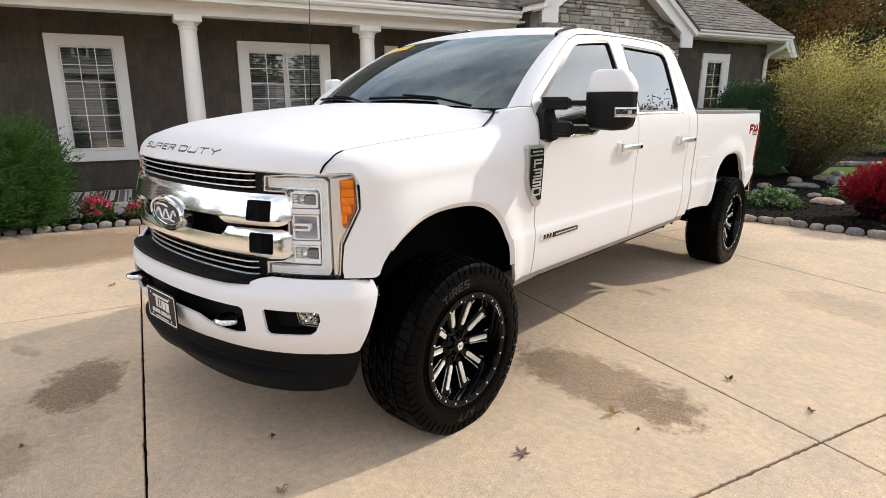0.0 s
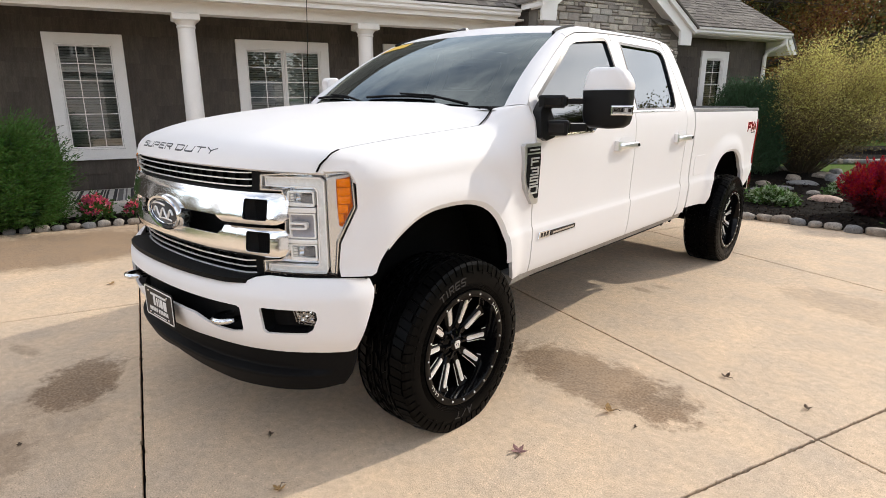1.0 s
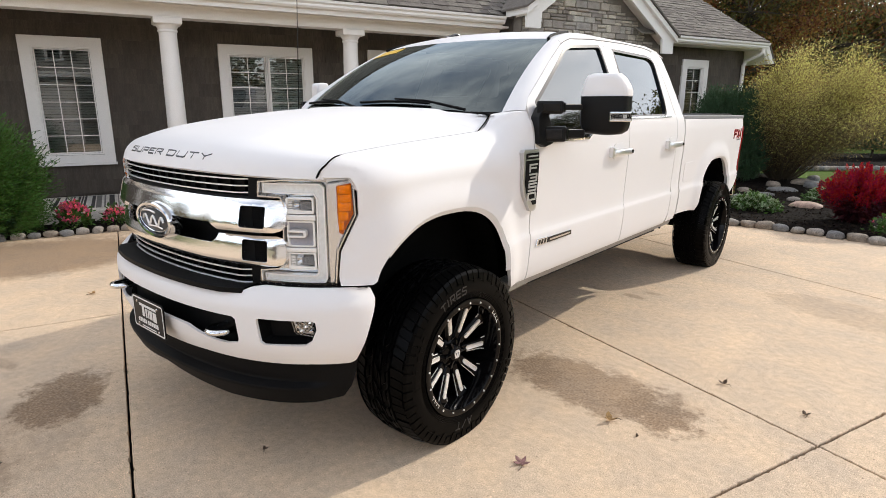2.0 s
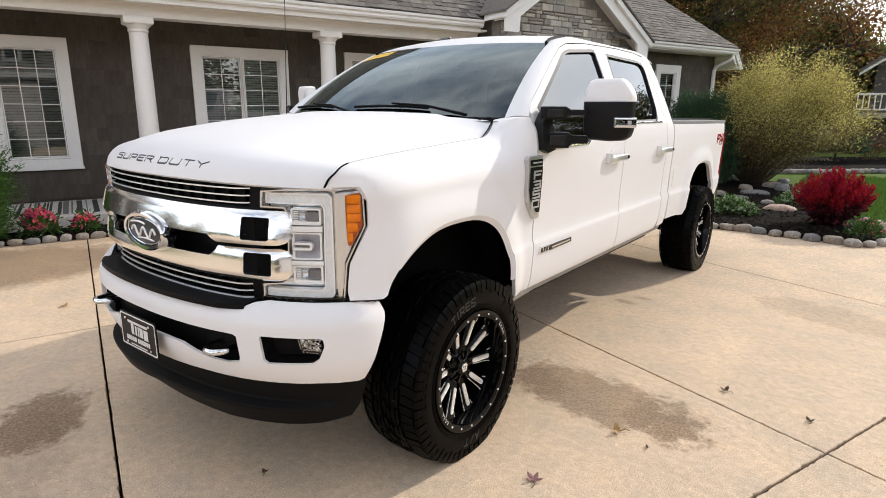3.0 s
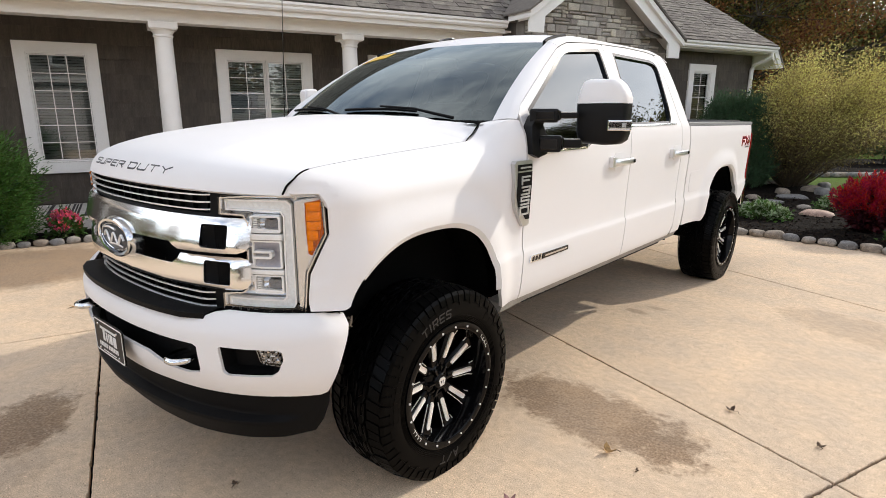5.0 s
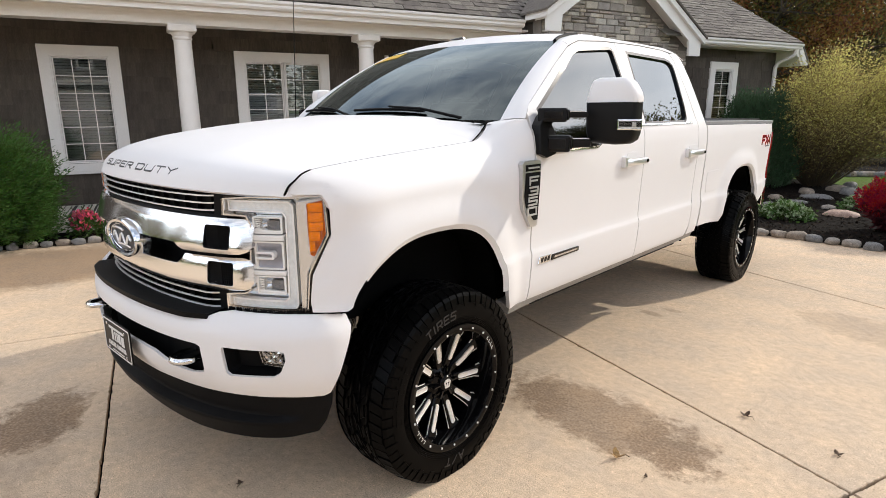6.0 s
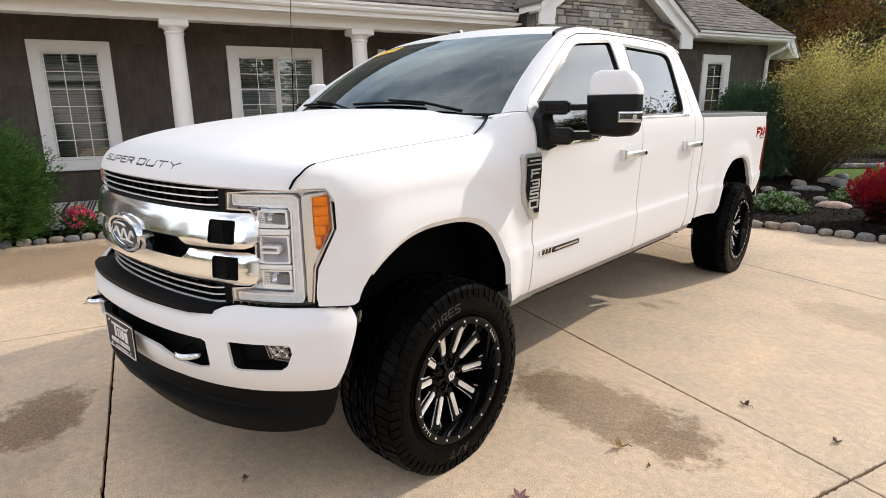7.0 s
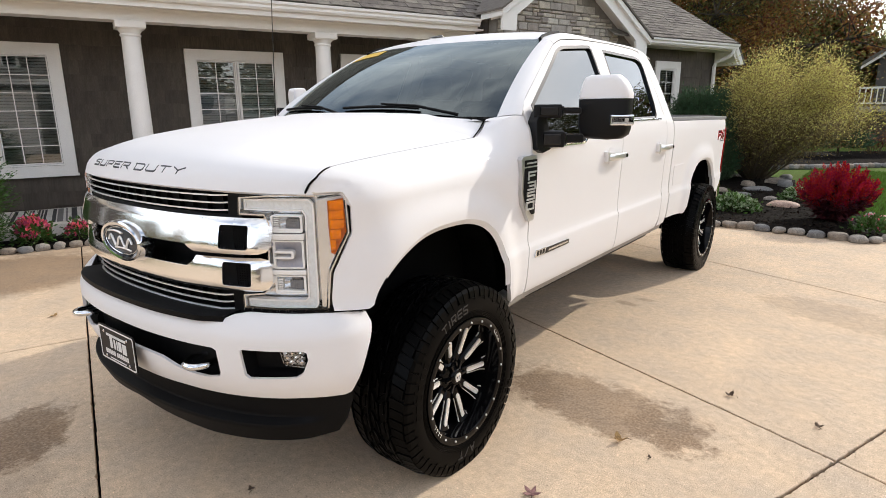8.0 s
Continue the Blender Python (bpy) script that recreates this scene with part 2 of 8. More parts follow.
# ---- building blocks ----
def part(name, bm, material, parent=None, label="", smooth=False, bevel=0.0, seg=2):
    """Links a bmesh as one mesh object, under a thing or a part if one is given."""
    if bm.faces:
        bmesh.ops.recalc_face_normals(bm, faces=bm.faces)
    me = bpy.data.meshes.new(name)
    bm.to_mesh(me)
    bm.free()
    me.materials.append(material)
    if smooth:
        me.shade_smooth()
        me.set_sharp_from_angle(angle=radians(38))
    ob = new(name, me)
    ob.parent = parent
    if label:
        ob["label"] = label
    if bevel:
        mod = ob.modifiers.new("bevel", "BEVEL")
        mod.width, mod.segments, mod.limit_method, mod.angle_limit = bevel, seg, "ANGLE", radians(40)
    return ob


def thing(name, label, category, m=Matrix(), group="", kind=""):
    ob = new(name)
    ob.matrix_world = m
    ob.empty_display_size = 0.2
    return tagged(ob, label, category, group, kind)


def box(bm, x0, x1, y0, y1, z0, z1, m=None):
    vs = [bm.verts.new((x, y, z)) for x in (x0, x1) for y in (y0, y1) for z in (z0, z1)]
    if m is not None:
        for v in vs:
            v.co = m @ v.co
    for f in ((0, 1, 3, 2), (4, 6, 7, 5), (0, 4, 5, 1), (2, 3, 7, 6), (0, 2, 6, 4), (1, 5, 7, 3)):
        bm.faces.new([vs[i] for i in f])
    return vs


def boxes(*dims):
    bm = bmesh.new()
    for d in dims:
        box(bm, *d)
    return bm


def lathe(profile, steps=32, axis="z", close=False):
    """Turns a profile of (radius, height) about an axis."""
    bm = bmesh.new()
    rings = []
    for i in range(steps):
        a = 2 * math.pi * i / steps
        c, s = math.cos(a), math.sin(a)
        ring = []
        for r, h in profile:
            ring.append(bm.verts.new((r * c, r * s, h) if axis == "z" else (h, r * c, r * s)))
        rings.append(ring)
    k = len(profile)
    for i in range(steps):
        a, b = rings[i], rings[(i + 1) % steps]
        for j in range(k if close else k - 1):
            bm.faces.new((a[j], b[j], b[(j + 1) % k], a[(j + 1) % k]))
    bmesh.ops.remove_doubles(bm, verts=bm.verts, dist=1e-5)
    return bm


def grid(f, nu, nv):
    """A sheet of nu by nv cells, whose points f(u, v) gives for u, v from 0 to 1."""
    bm = bmesh.new()
    vs = [[bm.verts.new(f(i / nu, j / nv)) for j in range(nv + 1)] for i in range(nu + 1)]
    for i in range(nu):
        for j in range(nv):
            bm.faces.new((vs[i][j], vs[i + 1][j], vs[i + 1][j + 1], vs[i][j + 1]))
    return bm


def thicken(bm, way, d):
    """Gives an open sheet a back, moved by d along way."""
    got = bmesh.ops.extrude_face_region(bm, geom=list(bm.faces))
    for v in got["geom"]:
        if isinstance(v, bmesh.types.BMVert):
            v.co += Vector(way) * d
    return bm


def sheet(outline, fmap, thick, du=0.05, dv=0.05, holes=()):
    """A panel with the outline (u, v), cut to a fine net and laid on fmap(u, v, off); thick: how far its back lies behind."""
    bm = bmesh.new()
    for loop in (outline, *holes):
        vs = [bm.verts.new((u, v, 0)) for u, v in loop]
        for i in range(len(vs)):
            bm.edges.new((vs[i], vs[(i + 1) % len(vs)]))
    bmesh.ops.triangle_fill(bm, edges=list(bm.edges), use_beauty=True)
    us, ws = [p[0] for p in outline], [p[1] for p in outline]
    for lo, hi, d, no in ((min(us), max(us), du, (1, 0, 0)), (min(ws), max(ws), dv, (0, 1, 0))):
        k = int((hi - lo) / d)
        for i in range(1, k + 1):
            c = lo + (hi - lo) * i / (k + 1)
            bmesh.ops.bisect_plane(bm, geom=[*bm.verts, *bm.edges, *bm.faces], plane_co=Vector(no) * c, plane_no=no, dist=1e-6)
    slant = [e for e in bm.edges if len(e.link_faces) == 2 and abs(e.verts[0].co.x - e.verts[1].co.x) > 1e-5 and abs(e.verts[0].co.y - e.verts[1].co.y) > 1e-5]
    bmesh.ops.dissolve_edges(bm, edges=slant)
    front = list(bm.verts)
    got = bmesh.ops.extrude_face_region(bm, geom=list(bm.faces)) if thick else {"geom": []}
    back = {v for v in got["geom"] if isinstance(v, bmesh.types.BMVert)}
    for v in bm.verts:
        v.co = fmap(v.co.x, v.co.y, -thick if v in back else 0.0)
    return bm


def flip_x(bm):
    for v in bm.verts:
        v.co.x = -v.co.x
    return bm


def lerp(x, xs, ys):
    return float(np.interp(x, xs, ys))


def smooth(x, xs, ys):
    """A curve through the points with no overshoot and no corners."""
    x = min(max(x, xs[0]), xs[-1])
    i = min(max(int(np.searchsorted(xs, x)) - 1, 0), len(xs) - 2)
    d = [(ys[k + 1] - ys[k]) / (xs[k + 1] - xs[k]) for k in range(len(xs) - 1)]

    def slope(k):
        if k == 0:
            return d[0]
        if k == len(xs) - 1:
            return d[-1]
        return 0.0 if d[k - 1] * d[k] <= 0 else 2 * d[k - 1] * d[k] / (d[k - 1] + d[k])

    h = xs[i + 1] - xs[i]
    t = (x - xs[i]) / h
    return (ys[i] * (1 + 2 * t) * (1 - t) ** 2 + slope(i) * h * t * (1 - t) ** 2 + ys[i + 1] * t * t * (3 - 2 * t) + slope(i + 1) * h * t * t * (t - 1))


def rounded(u0, u1, v0, v1, r, k=4):
    """The outline of a rectangle with rounded corners."""
    pts = []
    for cu, cv, a0 in ((u1 - r, v1 - r, 0), (u0 + r, v1 - r, 90), (u0 + r, v0 + r, 180), (u1 - r, v0 + r, 270)):
        for i in range(k + 1):
            a = radians(a0 + 90 * i / k)
            pts.append((cu + r * math.cos(a), cv + r * math.sin(a)))
    return pts


def tube(points, r, steps=8, taper=1.0):
    """A round rod along points."""
    bm = bmesh.new()
    pts = [Vector(p) for p in points]
    rings = []
    for i, p in enumerate(pts):
        d = (pts[min(i + 1, len(pts) - 1)] - pts[max(i - 1, 0)]).normalized()
        a = d.orthogonal().normalized() if i == 0 else (rings_a - d * rings_a.dot(d)).normalized()
        rings_a = a
        b = d.cross(a)
        rr = r * (1 + (taper - 1) * i / max(len(pts) - 1, 1))
        rings.append([bm.verts.new(p + (a * math.cos(t) + b * math.sin(t)) * rr) for t in (2 * math.pi * k / steps for k in range(steps))])
    for p, q in zip(rings, rings[1:]):
        for k in range(steps):
            bm.faces.new((p[k], p[(k + 1) % steps], q[(k + 1) % steps], q[k]))
    bm.faces.new(rings[0][::-1])
    bm.faces.new(rings[-1])
    return bm


def join(*bms):
    out = bms[0]
    for b in bms[1:]:
        me = bpy.data.meshes.new("tmp")
        b.to_mesh(me)
        b.free()
        out.from_mesh(me)
        bpy.data.meshes.remove(me)
    return out


def moved(bm, m):
    bmesh.ops.transform(bm, matrix=m, verts=bm.verts)
    return bm
# ---- ground ----
HOUSE = pose(0, 0, 0, 0, 0, 69.4)          # house axes: x along the facade, y into the house
bm = bmesh.new()
RINGS = [0, 6, 12, 20, 35, 60, 120, 400, 1500]
rows_ = [[bm.verts.new((r * math.cos(a), 8 + r * math.sin(a), -0.03 + 0.00002 * r * r * (r < 200))) for a in (2 * math.pi * k / 48 for k in range(48))] for r in RINGS[1:]]
mid = bm.verts.new((0, 8, -0.03))
for k in range(48):
    bm.faces.new((mid, rows_[0][k], rows_[0][(k + 1) % 48]))
    for a, b in zip(rows_, rows_[1:]):
        bm.faces.new((a[k], b[k], b[(k + 1) % 48], a[(k + 1) % 48]))
tagged(part("ground", bm, GRASS), "green mown lawn reaching to the trees", "lawn", kind="structure")

driveway = thing("driveway", "tan broom-finished concrete driveway cut by dark joints", "driveway", HOUSE, kind="structure")
XJ = [-38.0, -32.2, -26.4, -20.6, -14.9, -12.1, -9.3, -6.6, -3.88, -1.06, 1.78, 4.47, 7.2]
YJ = [-12.7, -9.1, -5.5, -1.90, 1.70, 5.25]
chip = random.Random(31)


def slab(x0, x1, y0, y1, step):
    """One slab of concrete whose sawn edges are chipped and crumbled."""
    bm = bmesh.new()
    ring = []
    for (ax, ay), (bx, by) in (((x0, y0), (x1, y0)), ((x1, y0), (x1, y1)), ((x1, y1), (x0, y1)), ((x0, y1), (x0, y0))):
        n = max(2, int(math.hypot(bx - ax, by - ay) / step))
        nx, ny = -(by - ay), bx - ax
        d = math.hypot(nx, ny)
        for i in range(n):
            k = i / n
            c = chip.random() ** 5 * 0.008 if step < 0.1 else 0.0
            ring.append((ax + (bx - ax) * k + nx / d * c, ay + (by - ay) * k + ny / d * c))
    mx, my = (x0 + x1) / 2, (y0 + y1) / 2
    inner = [bm.verts.new((x + math.copysign(0.003, mx - x) * (abs(x - mx) > abs(x1 - x0) / 2 - 0.02), y + math.copysign(0.003, my - y) * (abs(y - my) > abs(y1 - y0) / 2 - 0.02), 0.0)) for x, y in ring]
    rim = [bm.verts.new((x, y, -0.004)) for x, y in ring]
    foot = [bm.verts.new((x, y, -0.11)) for x, y in ring]
    m = len(ring)
    for i in range(m):
        j = (i + 1) % m
        bm.faces.new((inner[i], inner[j], rim[j], rim[i]))
        bm.faces.new((rim[i], rim[j], foot[j], foot[i]))
    bm.faces.new(inner)
    bm.faces.new(foot[::-1])
    return bm


bed_bm = boxes((-38.1, 7.3, -12.8, 5.3, -0.12, -0.027))
part("joint_bed", bed_bm, MULCH, driveway)
for x0, x1 in zip(XJ, XJ[1:]):
    for y0, y1 in zip(YJ, YJ[1:]):
        near = -7 < x0 < 5 and y0 > -10
        part("slab", slab(x0 + 0.005, x1 - 0.005, y0 + 0.005, y1 - 0.005, 0.018 if near else 0.4), CONCRETE, driveway)

# ---- house ----
house = thing("house", "brown shake-sided house with white trim, porch columns and a stone gable", "house", HOUSE)
WY, RY, SY = 7.56, 5.89, 5.60                 # porch wall, right wing's wall, stone gable


def wall_with_holes(x0, x1, z0, z1, y, thick, holes):
    loops = [[(a, c), (b, c), (b, d), (a, d)] for a, b, c, d in holes]
    return sheet([(x0, z0), (x1, z0), (x1, z1), (x0, z1)], lambda u, v, o: Vector((u, y - o, v)), thick, 50, 50, loops)


W1 = (-1.90, -1.10, 0.78, 2.38)
W2 = (0.85, 2.19, 0.78, 2.40)
W3 = (10.20, 10.80, 0.80, 2.42)
porch_wall = part("wall", wall_with_holes(-9.0, 5.7, -0.1, 3.3, WY + 0.02, 0.2, (W1, W2)), SIDING, house)
wing_wall = part("wall", wall_with_holes(9.0, 12.2, -0.1, 3.0, RY + 0.02, 0.2, (W3,)), SIDING, house)
for d in ((12.0, 12.2, RY + 0.225, 12.79, -0.1, 3.0), (5.5, 5.7, SY + 0.26, WY + 0.01, -0.1, 3.3), (-9.0, -8.8, WY + 0.23, 12.79, -0.1, 3.0), (-9.0, 12.2, 12.8, 13.0, -0.1, 3.0)):
    part("wall", boxes(d), SIDING, house)

# porch: boarded floor, columns, beam, soffit, gutter
porch = part("porch_base", boxes((-8.8, 5.45, 6.00, WY - 0.03, -0.05, 0.15)), surface("porch_concrete", (0.68, 0.63, 0.56), 0.85, vary=0.15, scale=3.0, bump=0.3, bump_scale=150.0), house, "pale concrete porch floor", bevel=0.012)
RUG_PALE = surface("runner_cream", (0.70, 0.67, 0.62), 0.95, vary=0.15, fine=160.0, bump=0.6, bump_scale=220.0)
RUG_DARK = surface("runner_charcoal", (0.050, 0.048, 0.047), 0.95, vary=0.25, fine=160.0, bump=0.6, bump_scale=220.0)
RUG_GREY = surface("runner_grey", (0.20, 0.19, 0.18), 0.95, vary=0.2, fine=160.0, bump=0.6, bump_scale=220.0)
runner = thing("striped_runner", "woven charcoal and cream striped runner on the porch floor", "rug", HOUSE)
part("runner_ground", boxes((-4.2, 2.9, 6.20, WY - 0.16, 0.1505, 0.158)), RUG_PALE, runner)
rr_ = random.Random(17)
x = -4.18
while x < 2.8:
    w_ = rr_.choice((0.015, 0.022, 0.03, 0.045, 0.07))
    part("stripe", boxes((x, x + w_, 6.198, WY - 0.158, 0.1512, 0.1595)), rr_.choice((RUG_DARK, RUG_DARK, RUG_GREY)), runner)
    x += w_ + rr_.choice((0.015, 0.03, 0.045, 0.07))
BOARD = surface("weathered_grey_boards", (0.30, 0.27, 0.245), 0.8, vary=0.25, scale=6.0, fine=80.0, random_vary=0.22, bump=0.3, bump_scale=80.0)
CY = 6.36


def column(cx):
    shaft = lathe([(0.0, 0.15), (0.17, 0.15), (0.17, 0.21), (0.15, 0.235), (0.138, 0.25), (0.135, 0.9), (0.128, 1.8), (0.118, 2.54), (0.132, 2.555), (0.132, 2.575), (0.12, 2.58), (0.13, 2.60), (0.16, 2.64), (0.165, 2.65), (0.0, 2.65)], 32)
    ob = part("column", moved(shaft, Matrix.Translation((cx, CY, 0))), WHITE_TRIM, house, "round white porch column with a square capital", smooth=True)
    part("capital", boxes((cx - 0.185, cx + 0.185, CY - 0.185, CY + 0.185, 2.65, 2.735), (cx - 0.165, cx + 0.165, CY - 0.165, CY + 0.165, 2.64, 2.66)), WHITE_TRIM, ob, bevel=0.006)
    part("plinth", boxes((cx - 0.19, cx + 0.19, CY - 0.19, CY + 0.19, 0.15, 0.17)), WHITE_TRIM, ob)


for cx in (-5.58, -2.86, -0.13, 2.60, 5.25):
    column(cx)
part("porch_beam", boxes((-8.9, 5.45, CY - 0.14, CY + 0.14, 2.737, 2.87), (-8.9, 5.45, CY - 0.16, CY + 0.16, 2.87, 2.90)), WHITE_TRIM, house, "white boxed porch beam")
part("porch_ceiling", boxes((-8.9, 5.45, CY + 0.16, WY, 2.90, 2.93)), WHITE_TRIM, house)
part("soffit", boxes((-8.9, 5.45, 5.93, CY - 0.16, 2.90, 2.93)), WHITE_TRIM, house)
part("fascia", boxes((-8.9, 5.30, 5.90, 5.93, 2.88, 3.08)), WHITE_TRIM, house)


def gutter(x0, x1, y, z):
    """An ogee gutter with an open top, its back at y."""
    prof = [(0, 0), (-0.06, 0), (-0.085, 0.03), (-0.085, 0.06), (-0.115, 0.085), (-0.12, 0.12), (-0.105, 0.12), (-0.1, 0.095), (-0.07, 0.07), (-0.07, 0.035), (-0.05, 0.012), (0, 0.012)]
    bm = bmesh.new()
    ends = [[bm.verts.new((xx, y + a, z + b)) for a, b in prof] for xx in (x0, x1)]
    k = len(prof)
    for i in range(k):
        bm.faces.new((ends[0][i], ends[0][(i + 1) % k], ends[1][(i + 1) % k], ends[1][i]))
    for e in ends:
        bm.faces.new(e)
    return part("gutter", bm, WHITE_TRIM, house, "white metal gutter", smooth=False)


gutter(-8.95, 5.30, 5.898, 2.95)
gutter(9.15, 12.3, 5.46, 2.82)


# roofs: decks of overlapping shingle courses
def shingle_slope(x0f, x1f, y0, z0, pitch, length, name, seed, course=0.145):
    """Courses of shingles on a slope that rises into the house from (y0, z0); x0f and x1f give its ends by the way up."""
    rnd = random.Random(seed)
    a = math.atan(pitch)
    vs, fs = [], []
    n = int(length / course)
    for i in range(n):
        d0, d1 = i * course, (i + 1) * course + 0.04
        lo, hi = x0f(d0), x1f(d0)
        x = lo - rnd.random() * 0.1
        while x < hi:
            w = rnd.choice((0.14, 0.17, 0.2, 0.24, 0.3))
            xa, xb = max(x, lo), min(x + w - 0.004, hi)
            x += w
            if xb - xa < 0.02:
                continue
            lift = 0.010 + rnd.choice((0, 0, 0.006, 0.009))
            base = len(vs)
            for d, h in ((d0 - rnd.choice((0, 0, 0.0, 0.012)), lift), (d1, 0.002)):
                for xx in (xa, xb):
                    for hh in (h, h - 0.012):
                        vs.append((xx, y0 + d * math.cos(a) - hh * math.sin(a), z0 + d * math.sin(a) + hh * math.cos(a)))
            for f in ((0, 2, 6, 4), (0, 1, 3, 2), (0, 4, 5, 1), (2, 3, 7, 6)):
                fs.append([base + k for k in f])
    me = bpy.data.meshes.new(name)
    me.from_pydata(vs, [], fs)
    me.materials.append(ROOFING)
    ob = new(name, me)
    ob.parent = house
    return tagged(ob, "weathered grey-brown asphalt shingle courses", kind="stuff")


def slab_roof(x0, x1, y0, z0, pitch, run, name="roof_deck"):
    bm = bmesh.new()
    vs = [bm.verts.new((xx, y0 + d, z0 + d * pitch - t)) for xx in (x0, x1) for d in (0, run) for t in (0.0, 0.03)]
    for f in ((0, 2, 3, 1), (4, 5, 7, 6), (0, 1, 5, 4), (2, 6, 7, 3), (0, 4, 6, 2), (1, 3, 7, 5)):
        bm.faces.new([vs[i] for i in f])
    return part(name, bm, ROOFING, house)


PP = 0.75
slab_roof(-9.0, 7.0, 5.86, 3.085, PP, 8.2)
shingle_slope(lambda d: -9.0, lambda d: min(5.22 + 0.86 * d, 7.0), 5.85, 3.095, PP, 10.2, "roof_shingles", 5)
RP = 0.60
slab_roof(8.2, 12.28, 5.40, 2.955, RP, 6.0)
shingle_slope(lambda d: 8.75 - 0.4 * d, lambda d: 12.31, 5.39, 2.965, RP, 3.4, "roof_shingles", 6)
part("fascia", boxes((9.1, 12.28, 5.46, 5.49, 2.80, 2.95)), WHITE_TRIM, house)
part("soffit", boxes((9.1, 12.28, 5.49, RY, 2.80, 2.83)), WHITE_TRIM, house)


def prism(pts, y0, y1):
    """An outline (x, z) given depth from y0 to y1."""
    bm = bmesh.new()
    a = [bm.verts.new((x, y0, z)) for x, z in pts]
    b = [bm.verts.new((x, y1, z)) for x, z in pts]
    bm.faces.new(a)
    bm.faces.new(b[::-1])
    for i in range(len(pts)):
        j = (i + 1) % len(pts)
        bm.faces.new((a[i], a[j], b[j], b[i]))
    return bm


# the eave that drops away at the wing's end
part("rake_board", prism([(12.24, 2.955), (12.36, 2.94), (12.66, 2.52), (12.55, 2.50), (12.30, 2.80)], 5.44, 5.48), WHITE_TRIM, house)
part("side_soffit", prism([(12.22, 2.83), (12.30, 2.80), (12.54, 2.51), (12.50, 2.50), (12.22, 2.78)], 5.48, 9.0), WHITE_TRIM, house)
part("side_roof", prism([(12.24, 2.985), (12.38, 2.965), (12.70, 2.52), (12.66, 2.52), (12.36, 2.94), (12.24, 2.96)], 5.42, 9.0), ROOFING, house)

# stone gable with its white rakes
AX, AZ, GP = 6.98, 4.28, 0.70
stone_wall = part("gable_wall", prism([(5.5, -0.1), (9.0, -0.1), (9.0, 2.9), (AX, 4.2), (5.5, 3.1)], SY + 0.02, SY + 0.25), surface("stone_mortar", (0.22, 0.20, 0.175), 0.95, vary=0.2, bump=0.4), house)
for s in (-1, 1):
    e = 2.06 if s == 1 else 1.66
    top = [(AX, AZ + 0.05), (AX + s * e, AZ + 0.05 - GP * e), (AX + s * e, AZ - 0.06 - GP * e), (AX, AZ - 0.06)]
    part("rake_board", prism(top, 5.20, SY + 0.24), WHITE_TRIM, house, bevel=0.004)
    low = [(AX, AZ - 0.06), (AX + s * (e - 0.04), AZ - 0.06 - GP * (e - 0.04)), (AX + s * (e - 0.04), AZ - 0.30 - GP * (e - 0.04)), (AX + s * (e - 0.34), AZ - 0.30 - GP * (e - 0.04)), (AX + s * (e - 0.36), AZ - 0.26 - GP * (e - 0.36)), (AX, AZ - 0.26)]
    part("rake_trim", prism(low, 5.27, 5.32), WHITE_TRIM, house)
    part("rake_soffit", prism([(AX, AZ - 0.08), (AX + s * (e - 0.06), AZ - 0.08 - GP * (e - 0.06)), (AX + s * (e - 0.06), AZ - 0.12 - GP * (e - 0.06)), (AX, AZ - 0.12)], 5.32, SY + 0.02), WHITE_TRIM, house)
    deck = [(AX, AZ + 0.09), (AX + s * (e + 0.03), AZ + 0.09 - GP * (e + 0.03)), (AX + s * (e + 0.03), AZ + 0.055 - GP * (e + 0.03)), (AX, AZ + 0.055)]
    part("gable_roof", prism(deck, 5.17, 9.5), ROOFING, house)
# ---- pickup truck: nose to -y, driver's side to +x, front axle over the origin ----
truck = thing("pickup_truck", "white lifted crew-cab pickup with chrome grille and black off-road wheels", "pickup truck")
ARCH_F = (-0.045, 0.62, 0.475, 0.495)      # middle y, foot z, half width, height
ARCH_R = (3.96, 0.62, 0.47, 0.475)
AN = 2.5


def arch_level(y, z, arch):
    c, z0, w, h = arch
    return (abs((y - c) / w) ** AN + max((z - z0) / h, 0.0) ** AN) ** (1 / AN)


def arch_pts(arch, n=28):
    """The arch's edge from its front foot over the top to its rear foot."""
    c, z0, w, h = arch
    out = []
    for i in range(n + 1):
        a = math.pi * (1 - i / n)
        out.append((c + w * math.copysign(abs(math.cos(a)) ** (2 / AN), math.cos(a)), z0 + h * math.sin(a) ** (2 / AN)))
    return out


FN, FA, FB, F0 = 2.3, 0.985, 0.57, -0.86


def plan_x(y, a=FA, b=FB, y0=F0):
    """How wide the nose is at y."""
    k = min(max(1 - (y - y0) / b, 0.0), 1.0)
    return a * (1 - k ** FN) ** (1 / FN)


SZ = (0.50, 0.60, 0.64, 0.72, 0.865, 0.880, 0.92, 1.10, 1.26, 1.36, 1.43, 1.47, 1.50)
SX = (0.93, 0.962, 0.978, 0.990, 0.998, 0.991, 0.987, 0.993, 1.000, 0.998, 0.990, 0.979, 0.962)


